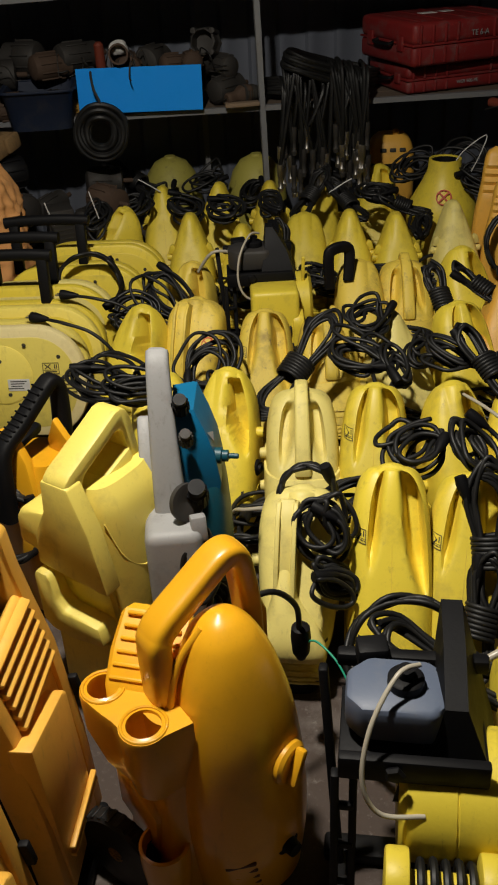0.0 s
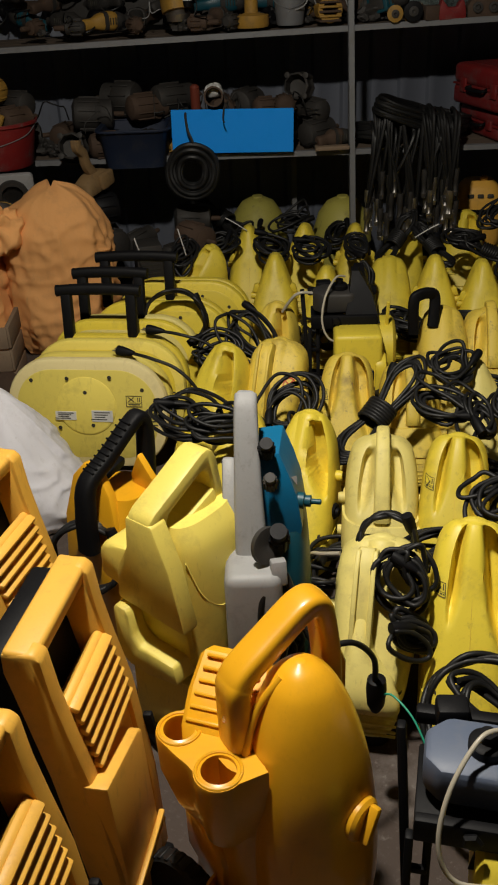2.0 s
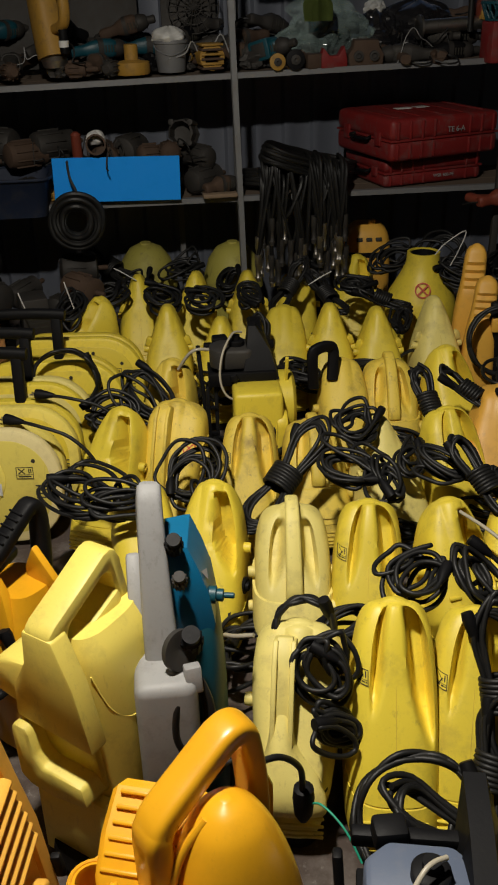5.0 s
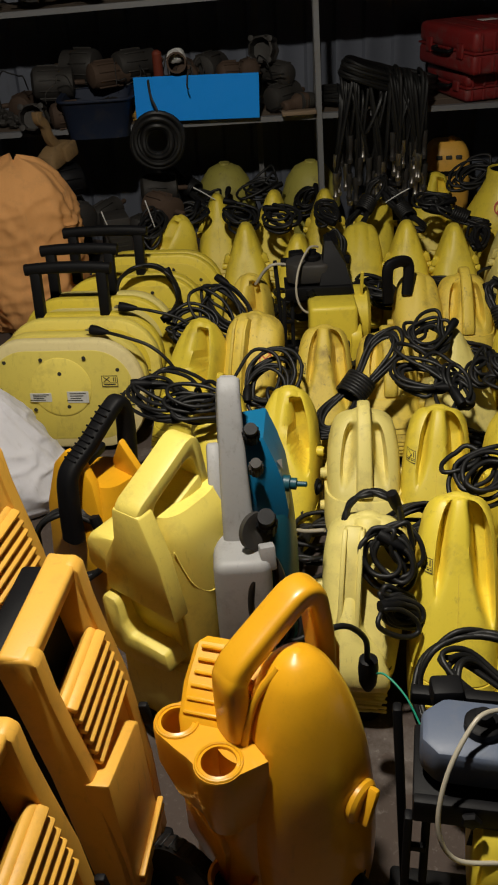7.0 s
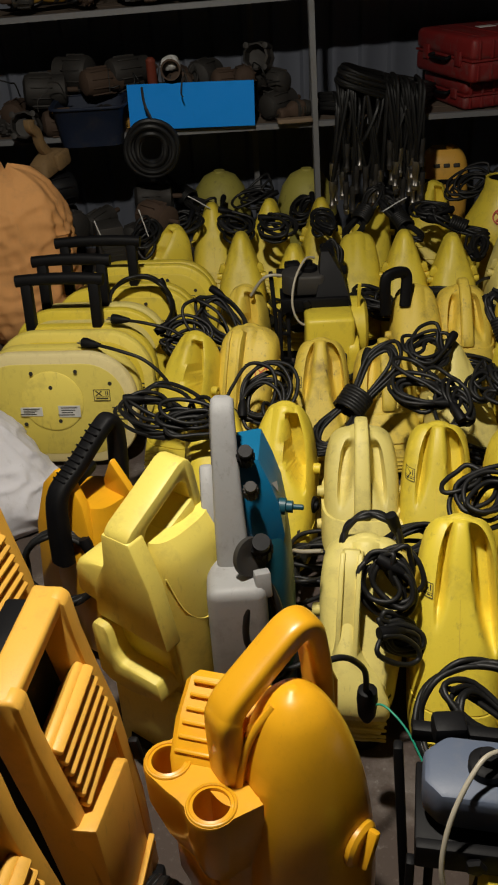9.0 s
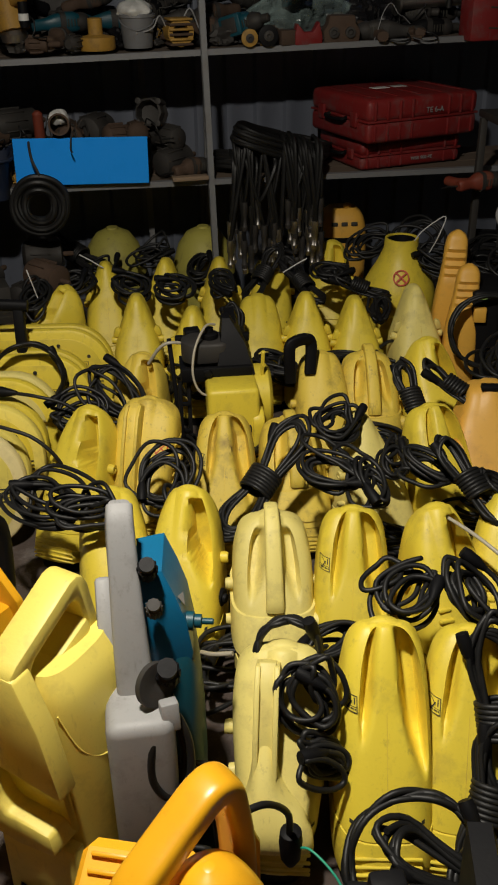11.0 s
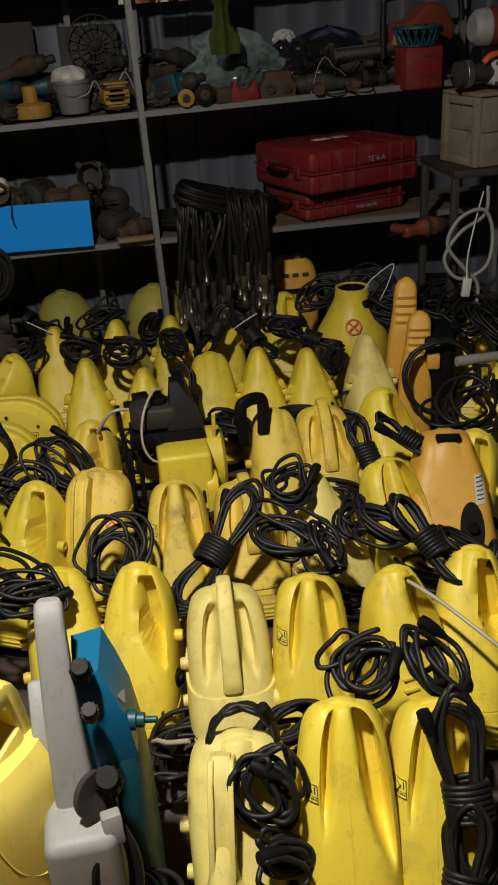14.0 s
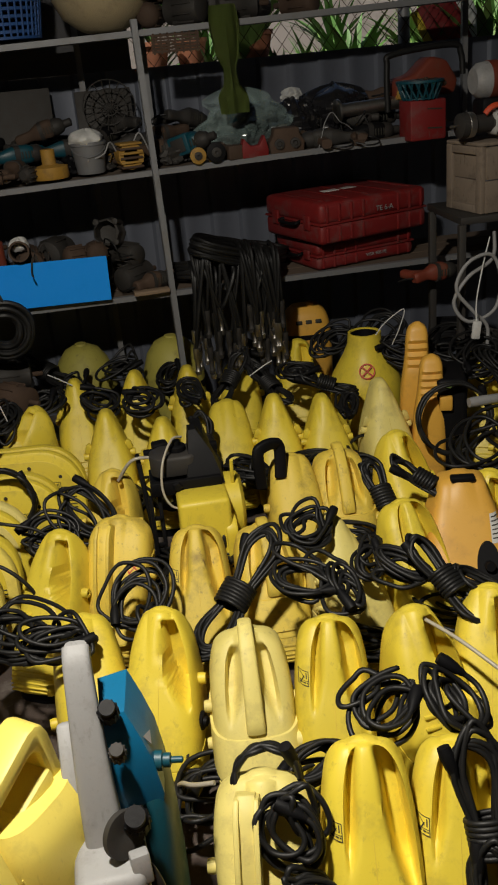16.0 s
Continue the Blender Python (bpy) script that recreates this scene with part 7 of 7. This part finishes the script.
for z in (0.016, 0.248):
    part("edge_strip", moved(rounded_box(0.020, 0.18, 0.032, 0.004), pose(-0.177, 0, z)), WEATHERED, wbox)
for k in range(2):
    part("lid_board", moved(rounded_box(0.375, 0.130, 0.014, 0.004), pose(0.0, -0.068 + 0.134 * k, 0.273)), WEATHERED, wbox)
grinder = thing("angle_grinder", TABLE @ pose(-0.19, -0.085, 1.298, 0, 0, 8), "grey metal angle grinder with a silver collar and red guard", "power tool")
part("neck", moved(turned([(0.004, -0.03), (0.007, -0.025), (0.007, 0.0), (0.030, 0.004), (0.048, 0.012), (0.050, 0.040), (0.036, 0.046), (0.034, 0.15), (0.040, 0.155)], 28), pose(0, 0, 0.052, 0, 90, 0)), DARKMETAL, grinder, "dark ribbed neck")
part("collar", moved(turned([(0.049, 0.040), (0.051, 0.042), (0.049, 0.068), (0.040, 0.072), (0.037, 0.060)], 28), pose(0, 0, 0.052, 0, 90, 0)), CHROME, grinder, "silver collar")
part("body", moved(rounded_box(0.17, 0.09, 0.095, 0.020, 3), pose(0.235, 0, 0.050)), PALEGREY, grinder, "pale grey metal body")
for x, z in ((0.165, 0.012), (0.165, 0.085), (0.30, 0.012)):
    part("screw", moved(turned([(0.008, 0), (0.008, 0.004), (0.003, 0.005)], 12), pose(x, -0.044, z, 90, 0, 0)), INK, grinder, "dark screw")
part("guard", sweep(spline([(0.11, -0.03, 0.09), (0.14, -0.035, 0.115), (0.19, -0.035, 0.118), (0.24, -0.03, 0.10), (0.28, -0.03, 0.112)], 6), 0.012, 0.009, 3, 12), REDSIGN, grinder, "bright red trigger guard")
sander = thing("power_tool", TABLE @ pose(-0.06, 0.08, 1.345, 0, 0, 4), "grey power tool with an orange-red stripe and black band", "power tool", "old power tools")
part("body", moved(turned([(0.05, 0), (0.068, 0.02), (0.074, 0.06), (0.074, 0.26), (0.06, 0.28)], 32), pose(0, 0, 0.16, 0, 90, 0)), GREY, sander)
part("stripe", moved(turned([(0.0755, 0.06), (0.0755, 0.10)], 32), pose(0, 0, 0.16, 0, 90, 0)), DULLRED, sander, "orange-red stripe")
part("lower_band", moved(rounded_box(0.24, 0.11, 0.09, 0.02), pose(0.14, 0, 0.048)), BLACKP, sander, "black lower band")
power_tool(pose(1.16, 4.42, 0.70, 0, 0, 20), DULLRED, 0.20, "orange-red tool hanging under the table", True)
loose_line("grey_cable", [(1.36, 4.18, 0.95), (1.33, 4.10, 0.86), (1.22, 4.06, 0.80), (1.16, 4.05, 0.70), (1.22, 4.04, 0.62), (1.33, 4.05, 0.66), (1.36, 4.08, 0.78), (1.32, 4.08, 0.88), (1.22, 4.06, 0.86), (1.17, 4.05, 0.76), (1.24, 4.04, 0.66), (1.30, 4.04, 0.58), (1.28, 4.03, 0.40)], 0.008, GREY, "grimy grey cable hanging in loops from the table")
tagged(part("white_plug", moved(rounded_box(0.035, 0.02, 0.075, 0.006), pose(1.235, 3.98, 0.60, 0, 6, 0)), WHITE, None), "white cable connector hanging from a loop", "plug")
loose_line("white_wire", [(1.235, 3.98, 0.635), (1.24, 4.0, 0.72), (1.28, 4.06, 0.84), (1.33, 4.14, 0.94)], 0.003, WHITE, "thin white wire holding a connector", "wire")
for n, (x, y, z) in enumerate(((1.25, 4.5, 0.0), (1.45, 4.35, 0.0), (1.62, 4.2, 0.0), (1.35, 4.3, 0.14), (1.55, 4.4, 0.16), (1.22, 4.62, 0.16), (1.42, 4.45, 0.3), (1.3, 4.62, 0.32))):
    motor(pose(x, y, z, 0, 0, 50 * n), 0.075, 0.22, (DARKMETAL, BLACKP)[n % 2], "greasy scrap motor in a heap on the floor", n)
for n, (x, y, z, rz) in enumerate(((1.25, 3.98, 0.44, 0), (1.30, 3.88, 0.42, 60), (1.16, 4.15, 0.46, 30))):
    power_cable(x, y, z, "tangle", 1.4, rz, 20, seed=90 + n)
gun = thing("spray_gun", pose(1.22, 3.62, 0.44, 0, 0, 10), "grey and black spray gun lance lying on washers", "spray gun")
part("barrel", moved(turned([(0.018, 0), (0.020, 0.02), (0.016, 0.25), (0.012, 0.26), (0, 0.26)], 14), pose(-0.12, 0, 0, 0, 90, 0)), GREY, gun)
part("grip", moved(rounded_box(0.16, 0.05, 0.05, 0.016, 3), pose(0.16, 0, 0)), GREY, gun)
tagged(part("white_tie", sweep(spline([(0.93, 4.20, 0.50), (0.96, 4.18, 0.58), (0.98, 4.18, 0.66), (0.90, 4.2, 0.60), (0.86, 4.2, 0.55)], 5), 0.0025, count=6), WHITE, None), "thin white cable tie sticking up", "cable tie")
for n, (x, y, z, dx, dz) in enumerate(((-0.49, 4.30, 0.42, -0.10, 0.06), (-0.72, 3.98, 0.40, -0.03, 0.12), (0.30, 4.14, 0.44, 0.10, 0.06), (-0.90, 3.9, 0.40, -0.03, 0.10))):
    tagged(part("white_tie", sweep(spline([(x, y, z), (x + dx * 0.6, y - 0.01, z + dz * 0.7), (x + dx, y, z + dz)], 5), 0.0028, count=6), WHITE, None), "thin white cable tie on a cable bundle", "cable tie", "cable ties")

# ceiling lamp
lamp = thing("ceiling_lamp", pose(-0.22, 1.36, 2.9), "white round ceiling lamp under the shed roof", "lamp")
part("rose", moved(turned([(0.05, 0), (0.05, 0.03), (0, 0.03)], 24), pose(0, 0, -0.03)), WHITE, lamp)
part("shade", moved(turned([(0.03, 0), (0.14, -0.05), (0.145, -0.06), (0.135, -0.06), (0.03, -0.01)], 32), pose(0, 0, -0.03)), WHITE, lamp, "shallow white shade")

# ---- garden seen through the opening above the back wall ----
setting("wall_upper", block(-3.2, -0.02, 0, 0.02, 1.685, 2.9), DARKWALL, "dark boards above the back wall", SHELF @ pose(0, 0.63, 0))
# unseen filler above the opening, added against daylight
setting("wall_lintel", block(-0.02, 3.2, 0, 0.04, 2.25, 2.9), DARKWALL, "unseen dark boards, added to close the wall above the opening", SHELF @ pose(0, 0.63, 0))


def chain_link(u0, u1, z0, z1, pitch=0.075, r=0.0022):
    bms = []
    n = int((u1 - u0) / pitch) + 14
    for k in range(-10, n):
        for s in (1, -1):
            pts = []
            x = u0 + k * pitch
            for i in range(14):
                f = i / 13
                px = x + s * (z1 - z0) * 0.8 * f
                if u0 - 0.01 <= px <= u1 + 0.01:
                    pts.append(Vector((px, 0.003 * s, z0 + (z1 - z0) * f)))
            if len(pts) > 2:
                bms.append(sweep(pts, r, count=4))
    return merge(*bms)


fence = thing("chain_link_fence", SHELF @ pose(0, 0.66, 0), "rusty chain-link fence closing the opening", "fence")
part("netting", chain_link(-0.02, 2.4, 1.45, 2.25), RUST, fence)
for u in (1.37, 2.35):
    part("post", moved(turned([(0.03, 0), (0.03, 2.3)], 14), pose(u, 0.04, 0)), STEEL, fence, "steel post")
part("rail", moved(turned([(0.014, 0), (0.014, 2.4)], 10), pose(0, 0, 1.64, 0, 90, 0)), DARKMETAL, fence, "dark top rail")


def blade_plant(u, v, z, n, size, seed, mat, label):
    rnd = random.Random(seed)
    ob = thing("garden_plant", SHELF @ pose(u, v, z), label, "plant", "garden plants")
    part("pot", turned([(0.07, 0), (0.10, 0.14), (0.108, 0.14), (0.108, 0.165), (0.095, 0.165), (0.085, 0.1), (0, 0.1)], 22), TERRA, ob, "terracotta pot")
    if z > 0.92:
        part("stand", block(-0.07, 0.07, -0.07, 0.07, 0.9 - z, 0.0), WOOD, ob, "wooden stand")
    bm = bmesh.new()
    for k in range(n):
        a = 2 * math.pi * rnd.random()
        L, lean, w = size * (0.6 + 0.6 * rnd.random()), 0.25 + 0.7 * rnd.random(), size * (0.03 + 0.03 * rnd.random())
        side = Vector((-math.sin(a), math.cos(a), 0))
        prev = None
        for i in range(7):
            f = i / 6
            c = Vector((math.cos(a) * L * lean * f ** 1.4, math.sin(a) * L * lean * f ** 1.4, 0.12 + L * (f - 0.45 * lean * f * f)))
            ww = w * (0.4 + 2.2 * f * (1 - f)) * (1 - f ** 4)
            q = [bm.verts.new(c + side * ww), bm.verts.new(c + Vector((0, 0, -0.25 * ww))), bm.verts.new(c - side * ww)]
            if prev:
                bm.faces.new((prev[0], q[0], q[1], prev[1]))
                bm.faces.new((prev[1], q[1], q[2], prev[2]))
            prev = q
    part("leaves", bm, mat, ob, "arching green leaves", 60)
    return ob


rnd = random.Random(41)
for k in range(44):
    u, v = -0.2 + 2.8 * rnd.random(), 1.05 + 1.3 * rnd.random()
    blade_plant(u, v, 0.9 + (0.75 if k % 3 else 0.35) * (k % 5) / 4, 26, 0.34 + 0.36 * rnd.random(), 100 + k, (LEAF, LEAFL)[k % 2], "potted green strap-leaf plant on a bench outside")
bench = setting("bench", block(-0.5, 3.2, 1.0, 2.6, 0.82, 0.9), WOOD, "plank plant bench in the garden", SHELF)
PALEWALL = surface("pale_house_wall", (0.30, 0.26, 0.23), 0.8, dirt=0.5, scale=2)
setting("wall_house", block(-3, 6, 3.6, 3.8, -0.01, 3.4), PALEWALL, "pale rendered wall of a house outside", SHELF)
board = thing("sign_board", SHELF @ pose(1.70, 0.95, 1.57, 0, 0, 0), "red, white and yellow board leaning outside the fence", "board")
part("red_field", moved(rounded_box(0.20, 0.012, 0.34, 0.002), pose(0, 0, 0.17, 0, -28, 0)), RED, board, "red field")
part("white_field", moved(rounded_box(0.10, 0.012, 0.34, 0.002), pose(0.14, 0.002, 0.19, 0, -28, 0)), WHITE, board, "white field")
part("yellow_field", moved(rounded_box(0.05, 0.012, 0.30, 0.002), pose(-0.11, 0.002, 0.13, 0, -28, 0)), YELLOW, board, "yellow field")
part("stand", block(-0.2, 0.25, 0.02, 0.05, -0.66, 0.03), WOOD, board, "wooden stand")
